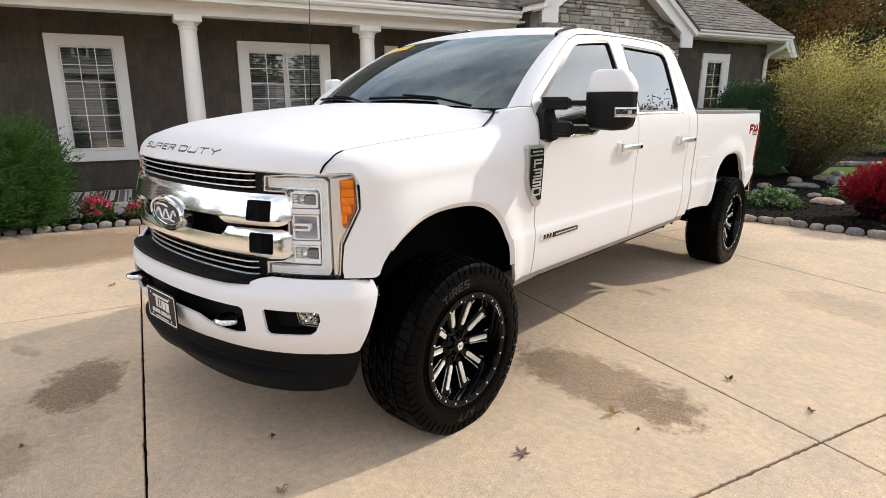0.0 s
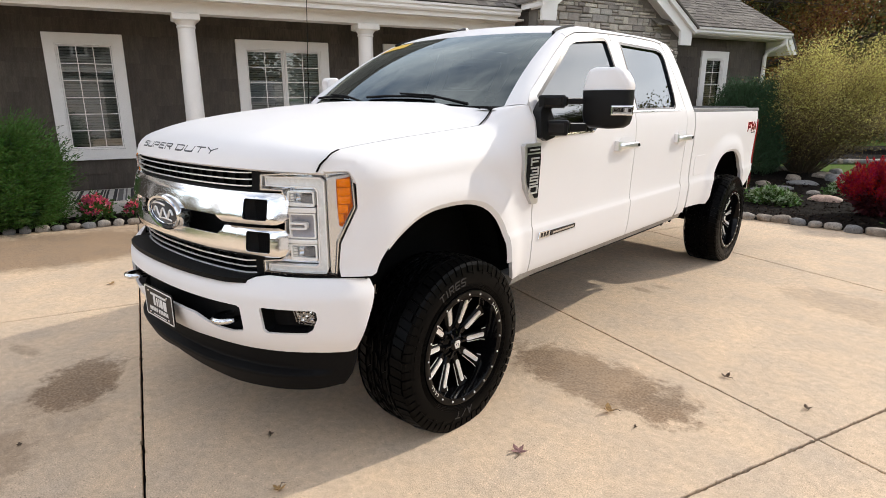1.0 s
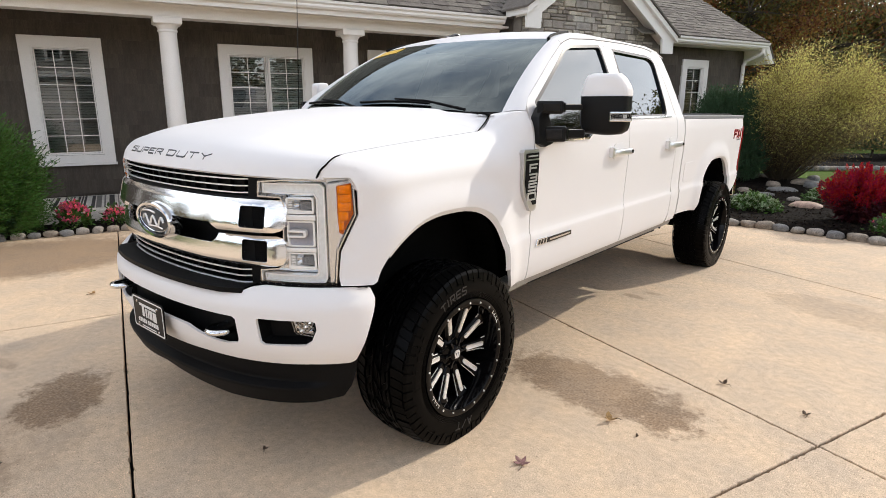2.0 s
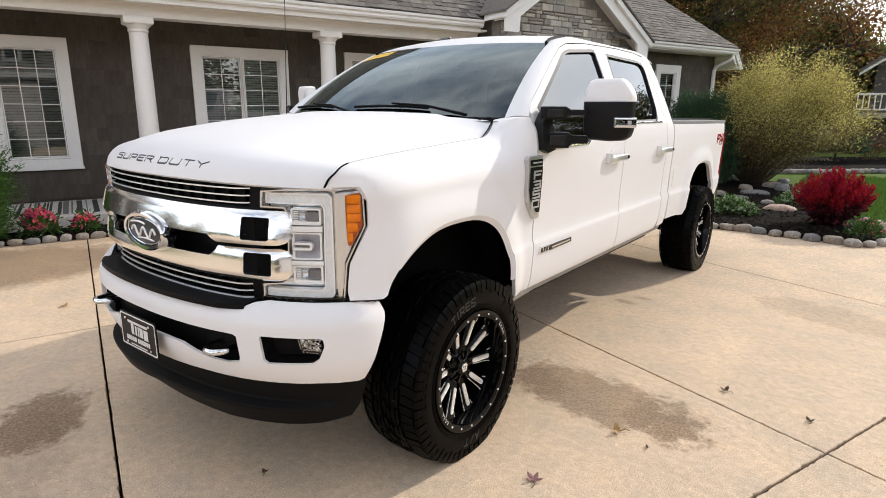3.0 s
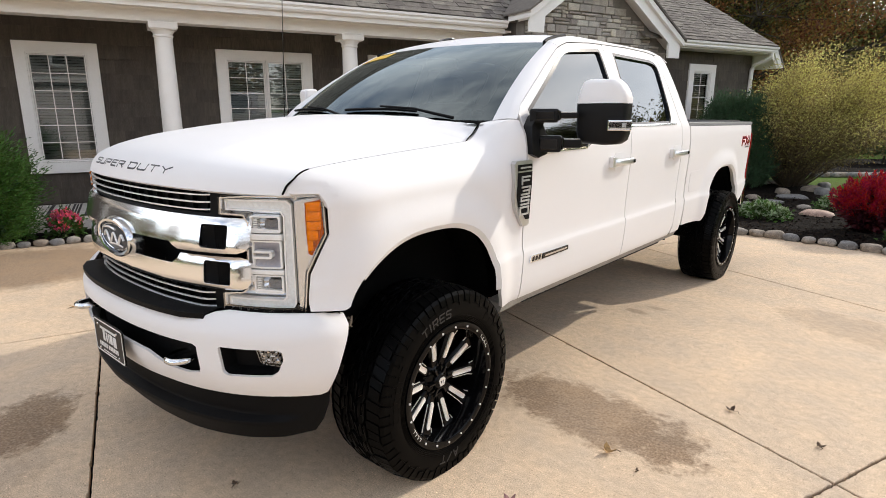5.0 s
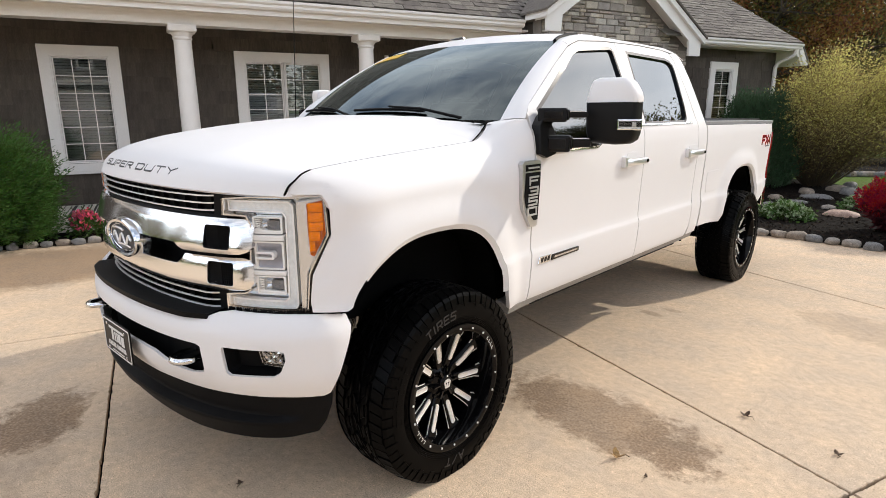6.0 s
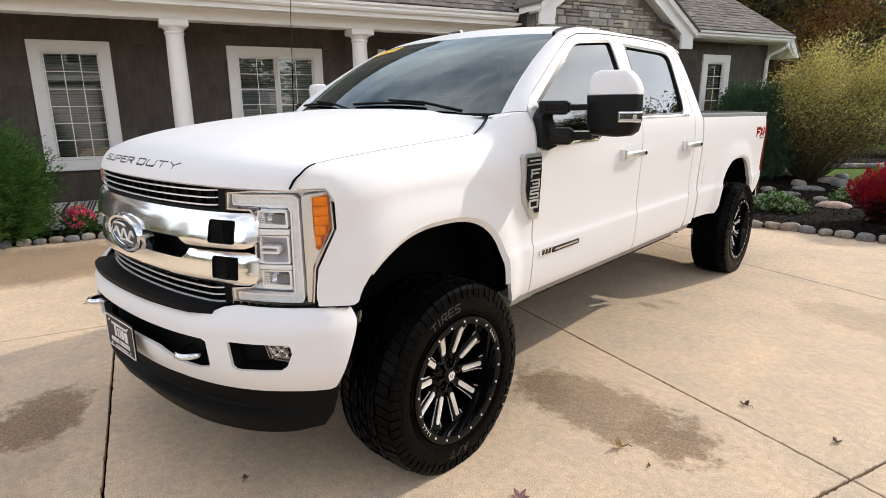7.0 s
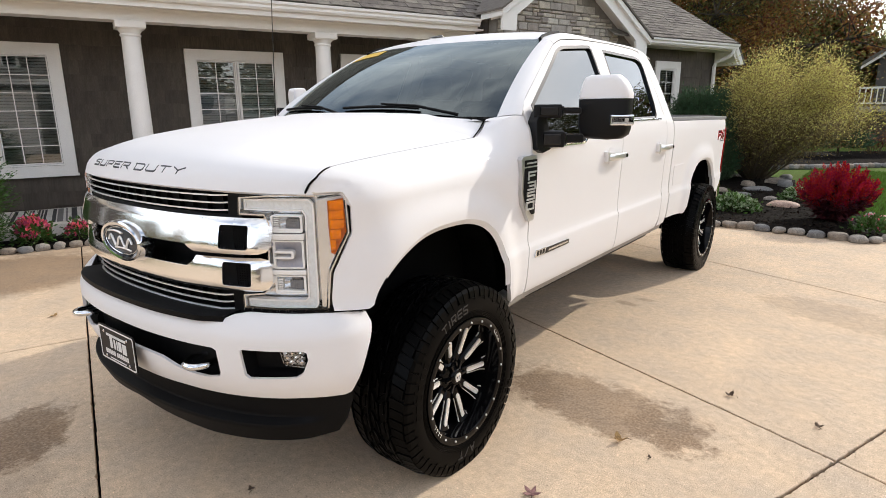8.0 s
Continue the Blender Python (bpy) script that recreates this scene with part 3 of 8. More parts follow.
def side_x(y, z):
    """The body side's half width at (y, z)."""
    x = smooth(z, SZ, SX) if z <= 1.5 else 0.962 - 0.40 * (z - 1.5) - 0.10 * (z - 1.5) ** 2
    for arch in (ARCH_F, ARCH_R):
        r = arch_level(y, z, arch)
        t = min(max((1.34 - r) / 0.32, 0.0), 1.0)
        q = min(max((1.36 - z) / 0.22, 0.0), 1.0)
        x += 0.032 * (t * t * (3 - 2 * t)) * (q * q * (3 - 2 * q))
    if y < F0 + FB:
        x *= plan_x(y) / FA
    if y > 4.6:
        x -= 0.06 * ((y - 4.6) / 0.45) ** 2
    return x


def side_map(u, v, o):
    d = 0.004
    nx = Vector((1, -(side_x(u + d, v) - side_x(u - d, v)) / (2 * d), -(side_x(u, v + d) - side_x(u, v - d)) / (2 * d))).normalized()
    return Vector((side_x(u, v), u, v)) + nx * o


def hood_edge(y):
    return smooth(y, (-0.634, -0.629, -0.620, -0.602, -0.578, -0.543, -0.45, -0.278, -0.067, 0.226, 0.36, 0.62), (1.285, 1.308, 1.324, 1.343, 1.359, 1.370, 1.380, 1.394, 1.408, 1.426, 1.434, 1.449))


def seam_x(y):
    """Where the fender meets the hood; at the back the hood's corner is cut off."""
    return min(lerp(y, (0.35, 0.42, 0.495, 0.62), (0.856, 0.840, 0.822, 0.838)), plan_x(y) * 0.992 if y < -0.3 else 1.0)


def seam_z(y):
    return hood_edge(y) + lerp(y, (0.35, 0.42, 0.495, 0.62), (0.0, 0.028, 0.072, 0.081))


FEND_A = radians(66)


def fender_map(u, v, o):
    """The fender: upright below, then a quarter round on to the shoulder, with a sunk border round the lamp."""
    t = min(max((v - 1.24) / 0.30, 0.0), 1.0)
    a = t * FEND_A
    rise = min(max((u - 0.34) / 0.28, 0.0), 1.0)
    xs, xh, zh = side_x(u, 1.24), min(0.856, plan_x(u) * 0.992 if u < -0.3 else 1.0), hood_edge(u) + 0.081 * rise * rise * (3 - 2 * rise)
    d = lamp_gap(u, v if v < 1.24 else 1.24 + (zh - 1.24) * math.sin(a) / math.sin(FEND_A))
    o = o - 0.005 * (1 - min(max((d - 0.030) / 0.014, 0.0), 1.0))
    if v <= 1.24:
        return side_map(u, v, o)
    c = (math.cos(a) - math.cos(FEND_A)) / (1 - math.cos(FEND_A))
    p = Vector((xh + (xs - xh) * c + o * math.cos(a), u, 1.24 + (zh - 1.24) * math.sin(a) / math.sin(FEND_A) + o * math.sin(a)))
    w = min(max((u - 0.40) / 0.24, 0.0), 1.0)
    w = w * w * (3 - 2 * w)
    if w > 0:
        p = p.lerp(side_map(u, 1.24 + 0.292 * t, o), w)
    if v > 1.54:
        k = min((v - 1.54) / 0.06, 1.0)
        p += (Vector((seam_x(u), u, seam_z(u))) - p) * k
    return p


# nose surface: arc length s from the middle, height z
def nose_table(a, b, y0):
    pts = [(a * math.sin(p) ** (2 / FN), y0 + b * (1 - math.cos(p) ** (2 / FN))) for p in np.linspace(0, math.pi / 2, 800)]
    pts += [(a, y0 + b + 0.01 * i) for i in range(1, 60)]
    pts = np.array(pts)
    s = np.concatenate([[0], np.cumsum(np.hypot(*np.diff(pts, axis=0).T))])
    return s, pts


NOSE = nose_table(FA, FB, F0)
BUMP = nose_table(1.005, 0.60, -0.955)


def nose_point(table, s, z, o):
    ss, pts = table
    q = abs(s)
    x, y = np.interp(q, ss, pts[:, 0]), np.interp(q, ss, pts[:, 1])
    x2, y2 = np.interp(q + 0.01, ss, pts[:, 0]), np.interp(q + 0.01, ss, pts[:, 1])
    x1, y1 = np.interp(max(q - 0.01, 0), ss, pts[:, 0]), np.interp(max(q - 0.01, 0), ss, pts[:, 1])
    t = Vector((x2 - x1, y2 - y1, 0)).normalized()
    n = Vector((t.y, -t.x, 0))
    p = Vector((x, y, z)) + n * o
    return Vector((math.copysign(p.x, s if s else 1), p.y, p.z))


def nose_map(u, v, o):
    return nose_point(NOSE, u, v, o)


def both(name, make, material, label="", **kw):
    a = part(name, make(), material, truck, label, **kw)
    b = part(name, flip_x(make()), material, truck, label, **kw)
    return a, b


def nose_y(s):
    return float(np.interp(s, NOSE[0], NOSE[1][:, 1]))


def fender_v(u, z):
    """The fender's own height for a true height z."""
    if z <= 1.24:
        return z
    q = min(max((z - 1.24) / (hood_edge(u) - 1.24), 0.0), 1.0)
    return 1.24 + 0.30 * math.asin(q * math.sin(FEND_A)) / FEND_A


# fenders, doors, bed sides
LAMP = [(0.631, 1.272), (0.737, 1.281), (0.89, 1.285), (1.001, 1.284), (1.018, 1.262), (1.024, 1.14), (0.98, 1.057), (0.952, 1.0), (0.937, 0.85), (0.797, 0.851), (0.617, 0.855), (0.617, 0.915), (0.70, 0.925), (0.72, 0.94), (0.737, 1.18), (0.722, 1.207), (0.626, 1.209)]
edge = [(nose_y(q) + 0.003, z) for q, z in ((1.000, 1.289), (1.018, 1.266), (1.024, 1.14), (0.980, 1.054), (0.952, 0.998), (0.938, 0.90), (0.936, 0.862))]
fend = [edge[-1], (-0.502, 0.862), *arch_pts(ARCH_F)[4:-1], (0.46, 0.625), (0.645, 0.616), (0.643, 1.42), (0.640, 1.50), (0.634, 1.56), (0.625, 1.60)]
fend += [(u, lerp(u, (0.34, 0.49), (1.54, 1.60))) for u in np.linspace(0.60, -0.631, 46)] + [(u, fender_v(u, 1.291)) for u in (-0.630, -0.615, -0.60, -0.58, -0.568, -0.558)] + [(edge[0][0], fender_v(edge[0][0], edge[0][1]))] + edge[1:-1]


def lamp_gap(u, v):
    """How far a point of the fender lies from the lamp's edge."""
    if u > -0.30:
        return 1.0
    best = 1.0
    for (y0, z0), (y1, z1) in zip([(-0.63, 1.288)] + edge, edge[:5]):
        dy, dz = y1 - y0, z1 - z0
        k = min(max(((u - y0) * dy + (v - z0) * dz) / (dy * dy + dz * dz), 0.0), 1.0)
        best = min(best, math.hypot(u - y0 - k * dy, v - z0 - k * dz))
    return best


fenders = both("front_fender", lambda: sheet(fend, fender_map, 0.02, 0.020, 0.016), PAINT, smooth=True)
for arch in (ARCH_F, ARCH_R):
    def lip(u, v):
        c, z0, w, h = arch
        y, z = arch_pts(arch, 40)[int(round(9 + u * 29))]
        k = (0.0, 0.006, 0.022)[int(round(v * 2))]
        q = 1 - k / 0.48
        yy, zz = c + (y - c) * q, z0 + (z - z0) * q
        return Vector((side_x(y, z) - (0.001, 0.004, 0.016)[int(round(v * 2))], yy, zz))
    both("arch_lip", lambda: grid(lip, 29, 2), PAINT, smooth=True)
FW = [(0.800, 1.386), (0.772, 1.50), (0.760, 1.572), (0.892, 1.650), (1.14, 1.795), (1.276, 1.878), (1.33, 1.898), (1.387, 1.910), (1.764, 1.940), (1.792, 1.938), (1.80, 1.925), (1.772, 1.490), (1.42, 1.490), (1.385, 1.483), (1.35, 1.462), (1.28, 1.396), (1.25, 1.386)]
fdoor = [(0.653, 0.618), (1.872, 0.618), (1.872, 1.985), (1.708, 1.981), (1.40, 1.958), (1.33, 1.940), (1.258, 1.915), (1.055, 1.808), (0.838, 1.684), (0.69, 1.598), (0.655, 1.558)]
RW = [(1.936, 1.490), (2.005, 1.930), (2.60, 1.921), (2.675, 1.908), (2.702, 1.885), (2.706, 1.85), (2.655, 1.585), (2.628, 1.515), (2.585, 1.490)]
rdoor = [(1.880, 0.618), (2.75, 0.618), (2.798, 0.70), (2.812, 1.49), (2.795, 1.75), (2.765, 1.93), (2.72, 1.976), (2.60, 1.988), (2.233, 1.993), (1.880, 1.986)]
front_doors = both("front_door", lambda: sheet(fdoor, side_map, 0.03, 0.08, 0.012, (FW,)), PAINT, smooth=True)
rear_doors = both("rear_door", lambda: sheet(rdoor, side_map, 0.03, 0.08, 0.012, (RW,)), PAINT, smooth=True)
for doors, win in ((front_doors, FW), (rear_doors, RW)):
    for k, d in enumerate(doors):
        bm = sheet(win, lambda u, v, o: side_map(u, v, o - 0.012), 0.004, 0.2, 0.1)
        g = part("window", bm if k == 0 else flip_x(bm), TINT_GLASS, d, "dark tinted side window", smooth=True)
SILL_GREY = surface("sill_grey", (0.30, 0.285, 0.265), 0.5, vary=0.15, scale=6.0)
both("rocker_panel", lambda: sheet([(0.50, 0.575), (2.97, 0.575), (2.97, 0.612), (0.50, 0.612)], lambda u, v, o: side_map(u, v, o - 0.010), 0.08, 0.3, 0.02), SILL_GREY, smooth=True)
bed = [(3.009, 0.66), (3.20, 0.655), (3.44, 0.64), *arch_pts(ARCH_R)[1:-1], (4.44, 0.64), (4.62, 0.66), (4.93, 0.80), (4.985, 0.86), (4.955, 1.36), (4.92, 1.43), (3.009, 1.453)]
both("bed_side", lambda: sheet(bed, side_map, 0.05, 0.04, 0.014), PAINT, smooth=True)
both("bed_rail_cap", lambda: sheet([(3.003, 1.455), (4.90, 1.432), (4.90, 1.462), (3.003, 1.485)], lambda u, v, o: Vector((0.975 + o, u, v)), 0.10, 0.4, 0.1), surface("grey_rail_cap", (0.26, 0.26, 0.265), 0.4, vary=0.1), "grey bed rail cap", bevel=0.008)
both("cab_corner", lambda: sheet([(2.806, 0.70), (2.80, 0.625), (2.975, 0.625), (2.985, 0.90), (2.985, 1.5), (2.955, 1.80), (2.930, 1.92), (2.87, 1.985), (2.735, 1.975), (2.775, 1.932), (2.805, 1.75), (2.820, 1.49)], side_map, 0.05, 0.05, 0.05), PAINT, smooth=True)


# roof, pillars, windscreen
def screen(u, v):
    """The windscreen: u across, v up."""
    x = (2 * u - 1)
    b = Vector((x * 0.840, 0.40 + 0.10 * x * x + 0.07 * abs(x) ** 5, 1.530 - 0.006 * x * x))
    t = Vector((x * 0.705, 1.165 + 0.065 * x * x + 0.035 * abs(x) ** 5, 1.968 - 0.014 * x * x))
    bow = 4 * v * (1 - v) * 0.02
    return b.lerp(t, v) + Vector((0, -bow, bow * 1.2))


SEAM_Y = (0.625, 0.690, 0.838, 1.055, 1.258, 1.394, 1.708, 2.233, 2.60, 2.72, 2.87, 2.93)
SEAM_Z = (1.532, 1.602, 1.688, 1.812, 1.920, 1.962, 1.985, 1.998, 1.993, 1.982, 1.975, 1.935)


def roof_point(u, v):
    """The roof: it lifts behind the windscreen and rounds off at the back."""
    x = 2 * u - 1
    k = abs(x)
    front = screen(u, 1.0)
    end = Vector((x * 0.70, 2.965, 1.985 - 0.03 * x * x))
    p = front.lerp(end, v)
    q = min(v / 0.22, 1.0)
    p.z = 1.968 - 0.014 * x * x + (0.082 - 0.02 * k ** 2) * (1 - (1 - q) ** 2.2) - 0.06 * max(0, (v - 0.82) / 0.18) ** 2
    return p


def roof_side(u, v):
    """The rail from the roof's edge down to the seam over the doors."""
    top = roof_point(1.0, u)
    z = lerp(top.y, SEAM_Y, SEAM_Z) + 0.001
    low = Vector((side_x(top.y, z) + 0.001, top.y, z))
    a = v * math.pi / 2
    return Vector((top.x + (low.x - top.x) * math.sin(a), top.y, low.z + (top.z - low.z) * math.cos(a)))


def pillar(u, v):
    """The front pillar, from the windscreen's edge to the door seam."""
    s = screen(1.0, u)
    y = 0.625 + (1.27 - 0.625) * u
    z = lerp(y, SEAM_Y, SEAM_Z) + 0.001
    d = Vector((side_x(y, z) + 0.001, y, z))
    p = s.lerp(d, v)
    k = math.sin(math.pi * v) * 0.016
    return p + Vector((k * 0.7, -k * 0.6, k * 0.4))


roof = part("roof", thicken(grid(roof_point, 30, 24), (0, 0, -1), 0.02), PAINT, truck, smooth=True)
both("roof_rail", lambda: thicken(grid(roof_side, 24, 6), (-1, 0, 0), 0.02), PAINT, smooth=True)
both("front_pillar", lambda: thicken(grid(pillar, 16, 6), (-0.6, 0.6, -0.3), 0.02), PAINT, smooth=True)
windscreen = part("windscreen", grid(screen, 30, 14), SCREEN_GLASS, truck, "windscreen reflecting clouds", smooth=True)
part("cab_back", boxes((-0.93, 0.93, 2.90, 2.965, 0.6, 1.5), (-0.70, 0.70, 2.90, 2.955, 1.5, 1.96)), PAINT, truck)


# hood
def hood_point(u, v):
    k = abs(2 * u - 1)
    x = k * 0.848
    yf = F0 + FB * (1 - (1 - (x / FA) ** FN) ** (1 / FN)) - 0.006 * k ** 6 + 0.004
    yr = 0.338 + 0.154 * k * k
    y = yf + (yr - yf) * v
    x = k * (seam_x(max(y, -0.25)) - 0.008)
    ze = seam_z(-0.634 + 1.126 * v)
    zc = smooth(v, (0, 0.012, 0.03, 0.06, 0.12, 0.25, 0.5, 0.75, 1), (1.300, 1.338, 1.368, 1.398, 1.427, 1.461, 1.503, 1.528, 1.541))
    m = k ** 2.5
    q = min(max((0.60 - 0.10 * (1 - v) - x) / 0.07, 0), 1)
    bulge = 0.011 * q * q * (3 - 2 * q) * min(v / 0.25, 1)
    return Vector((math.copysign(x, 2 * u - 1), y, zc * (1 - m) + ze * m + bulge - 0.003))


hood = part("hood", thicken(grid(hood_point, 64, 90), (0, 0.9, -0.45), 0.020), PAINT, truck, smooth=True)
both("hood_gap", lambda: tube([(seam_x(y) + 0.0015, y - 0.002, z + 0.001) for y, z in [(-0.636, 1.286)] + [(y, hood_edge(y)) for y in (-0.631, -0.626, -0.618, -0.608, -0.595, -0.58, -0.562, -0.542)]], 0.0045, 6, 0.5), DARK, "dark gap between hood and fender")
both("hood_gap", lambda: tube([(seam_x(y) - 0.003, y, seam_z(y) + 0.002) for y in (0.352, 0.385, 0.42, 0.46, 0.493)], 0.0036, 6), DARK)
both("hood_seam", lambda: tube([(seam_x(y) - 0.001, y, seam_z(y) + 0.0005) for y in np.linspace(-0.54, 0.35, 24)], 0.0006, 5), DARK, "fine gap between hood and fender")
both("hood_channel", lambda: grid(lambda u, v: Vector((0.79 + 0.055 * v, -0.555 + 1.04 * u, hood_edge(-0.555 + 1.04 * u) - 0.042)), 24, 1), DARK)
part("cowl", grid(lambda u, v: Vector(((2 * u - 1) * 0.85, 0.315 + 0.165 * (2 * u - 1) ** 2 + 0.13 * v, 1.505 + 0.017 * v)), 20, 2), BLACK_PLASTIC, truck, smooth=True)

# black box set into the cab-to-bed gap in place of its shade
both("bed_gap", lambda: boxes((0.90, 0.962, 2.9855, 3.0085, 0.66, 1.44)), DARK, "dark filler in place of shade between cab and bed")
# dark inside of the body
for d in ((-0.74, 0.74, -0.60, 0.55, 0.72, 1.26), (-0.93, 0.93, 0.56, 2.90, 0.62, 1.42), (-0.60, 0.60, 3.0, 4.85, 0.72, 1.1), (-0.88, 0.88, 3.0, 3.42, 0.66, 1.38), (-0.88, 0.88, 4.46, 4.9, 0.7, 1.38)):
    part("inner_body", boxes(d), DARK, truck)

# ---- front bumper ----
FROST = surface("frosted_light_guide", (0.90, 0.90, 0.89), 0.2, vary=0.03, coat=0.8)
GUIDE = surface("clear_light_guide", (0.80, 0.83, 0.84), 0.15, 0.0, vary=0.08, scale=40.0, coat=1.0)
REFLECTOR = surface("lamp_reflector", (0.80, 0.80, 0.80), 0.06, 1.0, vary=0.05)
SLAT = surface("bright_slat", (0.92, 0.92, 0.92), 0.25, 0.35, vary=0.02, coat=0.4)
BEZEL = surface("lamp_bezel_chrome", (0.76, 0.80, 0.85), 0.20, 0.9, vary=0.03)
CRYSTAL = surface("lamp_crystal", (0.30, 0.30, 0.31), 0.12, 0.7, vary=0.3, scale=90.0, fine=300.0, bump=1.0, bump_scale=220.0)
VIOLET = surface("lamp_violet_grey", (0.42, 0.42, 0.47), 0.15, 0.1, vary=0.08, coat=0.5)
LAMP_EDGE = surface("lamp_edge_silver", (0.74, 0.78, 0.83), 0.14, 0.95, vary=0.03)
LAMP_GREY = surface("lamp_housing_grey", (0.50, 0.50, 0.50), 0.3, 0.5, vary=0.06)
bump_half = [(0.0, 0.515), (0.36, 0.535), (0.55, 0.535), (0.90, 0.54), (1.06, 0.533), (1.085, 0.542), (1.118, 0.62), (1.163, 0.74), (1.180, 0.80), (1.172, 0.836), (1.10, 0.850), (0.69, 0.857), (0.63, 0.848), (0.575, 0.826), (0.28, 0.833)]
bump_out = bump_half + [(0.0, 0.836)] + [(-u, v) for u, v in reversed(bump_half[1:])]
fog_half = [(0.677, 0.728), (0.684, 0.738), (0.905, 0.736), (0.922, 0.728), (0.926, 0.70), (0.905, 0.65), (0.88, 0.634), (0.705, 0.628), (0.690, 0.640)]
fog = lambda s: [(s * u, v) for u, v in fog_half]
mouth_half = [(0.30, 0.737), (0.56, 0.733), (0.578, 0.724), (0.588, 0.64), (0.582, 0.622), (0.52, 0.610), (0.44, 0.612), (0.36, 0.626), (0.28, 0.648), (0.165, 0.652)]
mouth = [(0.0, 0.738)] + mouth_half + [(-u, v) for u, v in reversed(mouth_half)]


def bump_map(u, v, o):
    k = (v - 0.71) / 0.15
    edge_in = 0.05 * max(0.0, (abs(u) - 1.05) / 0.13) ** 2
    top, low = max(0.0, (v - 0.76) / 0.09), max(0.0, (0.65 - v) / 0.12)
    return nose_point(BUMP, u, v, o - 0.006 * k * k - 0.045 * top * top - 0.030 * low * low - edge_in * 0.3)


bumper = part("front_bumper", sheet(bump_out, bump_map, 0.014, 0.035, 0.015, (fog(1), fog(-1), mouth)), PAINT, truck, smooth=True, bevel=0.006, seg=3)
part("bumper_void", sheet([(-1.02, 0.56), (1.02, 0.56), (1.02, 0.80), (-1.02, 0.80)], lambda u, v, o: nose_point(BUMP, u, v, o - 0.075), 0.02, 0.06, 0.1), BLACK_PLASTIC, bumper, "matte black recess behind the bumper")
for s in (1, -1):
    pocket = bmesh.new()
    ring_a = [pocket.verts.new(bump_map(u, v, -0.018)) for u, v in fog(s)]
    ring_b = [pocket.verts.new(bump_map(s * 0.80 + (u - s * 0.80) * 0.86, 0.685 + (v - 0.685) * 0.8, -0.07)) for u, v in fog(s)]
    for i in range(len(ring_a)):
        j = (i + 1) % len(ring_a)
        pocket.faces.new((ring_a[i], ring_a[j], ring_b[j], ring_b[i]))
    pocket.faces.new(ring_b)
    part("fog_pocket", pocket, BLACK_PLASTIC, bumper)
    lampb = sheet([(s * u, v) for u, v in ((0.825, 0.728), (0.905, 0.726), (0.912, 0.668), (0.838, 0.680))], lambda u, v, o: bump_map(u, v, o - 0.030), 0.03, 0.03, 0.03)
    fl = part("fog_lamp", lampb, LAMP_GREY, bumper, "clear rectangular fog lamp", bevel=0.004)
    for i in range(4):
        for j in range(3):
            c = bump_map(s * (0.845 + 0.018 * i), 0.686 + 0.016 * j, -0.028)
            part("fog_facet", moved(lathe([(0.0, 0.006), (0.010, 0.001 + 0.002 * ((i + j) % 2)), (0.011, -0.01)], 4), Matrix.Translation(c) @ pose(0, 0, 0, 90 + 14 * ((i + 2 * j) % 3 - 1), 0, s * 35 + 16 * ((2 * i + j) % 3 - 1))), REFLECTOR, fl)
    part("fog_lens", sheet([(s * u, v) for u, v in ((0.822, 0.731), (0.907, 0.729), (0.914, 0.665), (0.836, 0.677))], lambda u, v, o: bump_map(u, v, o - 0.018), 0.003, 0.03, 0.03), LENS, fl)
part("bumper_top_pad", sheet([(-0.60, 0.0), (-0.50, -0.02), (0.50, -0.02), (0.60, 0.0), (0.62, 0.10), (-0.62, 0.10)], lambda u, v, o: nose_point(BUMP, u, 0.846 + o - 0.2 * v * v, -0.028 - v), 0.02, 0.05, 0.03), BLACK_PLASTIC, truck, "black plastic step pad", smooth=True)
both("bumper_gap", lambda: sheet([(0.62, 0.846), (1.06, 0.846), (1.085, 0.850), (1.085, 0.866), (0.62, 0.8655)], lambda u, v, o: nose_map(u, v, o + 0.003), 0.03, 0.03, 1), DARK, "dark gap over the bumper", smooth=True)
# air dam with a rolled lip
dam_half = [(0.0, 0.392), (0.2, 0.368), (0.47, 0.346), (0.75, 0.352), (0.90, 0.358), (1.03, 0.372), (1.07, 0.42), (1.095, 0.49), (1.10, 0.56)]
dam = dam_half + [(0.9, 0.565), (0.0, 0.56), (-0.9, 0.565)] + [(-u, v) for u, v in reversed(dam_half[1:])]


def dam_map(u, v, o):
    q = min(max((0.452 - v) / 0.024, 0.0), 1.0)
    lip = 0.042 * q * q * (3 - 2 * q) * (1 - 0.5 * max(0.0, (0.42 - v) / 0.06)) * max(0.0, 1 - (abs(u) / 0.98) ** 8)
    return nose_point(BUMP, u, v, o - 0.055 + 0.10 * (v - 0.5) + lip)


part("air_dam", sheet(dam, dam_map, 0.03, 0.045, 0.008), BLACK_PLASTIC, truck, "matte black plastic air dam", smooth=True)

# tow hooks
for s in (1, -1):
    hook = []
    for i in range(15):
        a = math.pi * i / 14
        p = nose_point(BUMP, s * (0.485 + 0.048 * math.cos(a)), 0.662, -0.03 + 0.070 * math.sin(a) ** 0.8)
        hook.append(p)
    ends = [hook[0] + Vector((0, 0.12, 0.0)), *hook, hook[-1] + Vector((0, 0.12, 0.0))]
    part("tow_hook", tube(ends, 0.013, 10), CHROME, bumper, "chrome tow hook", smooth=True)

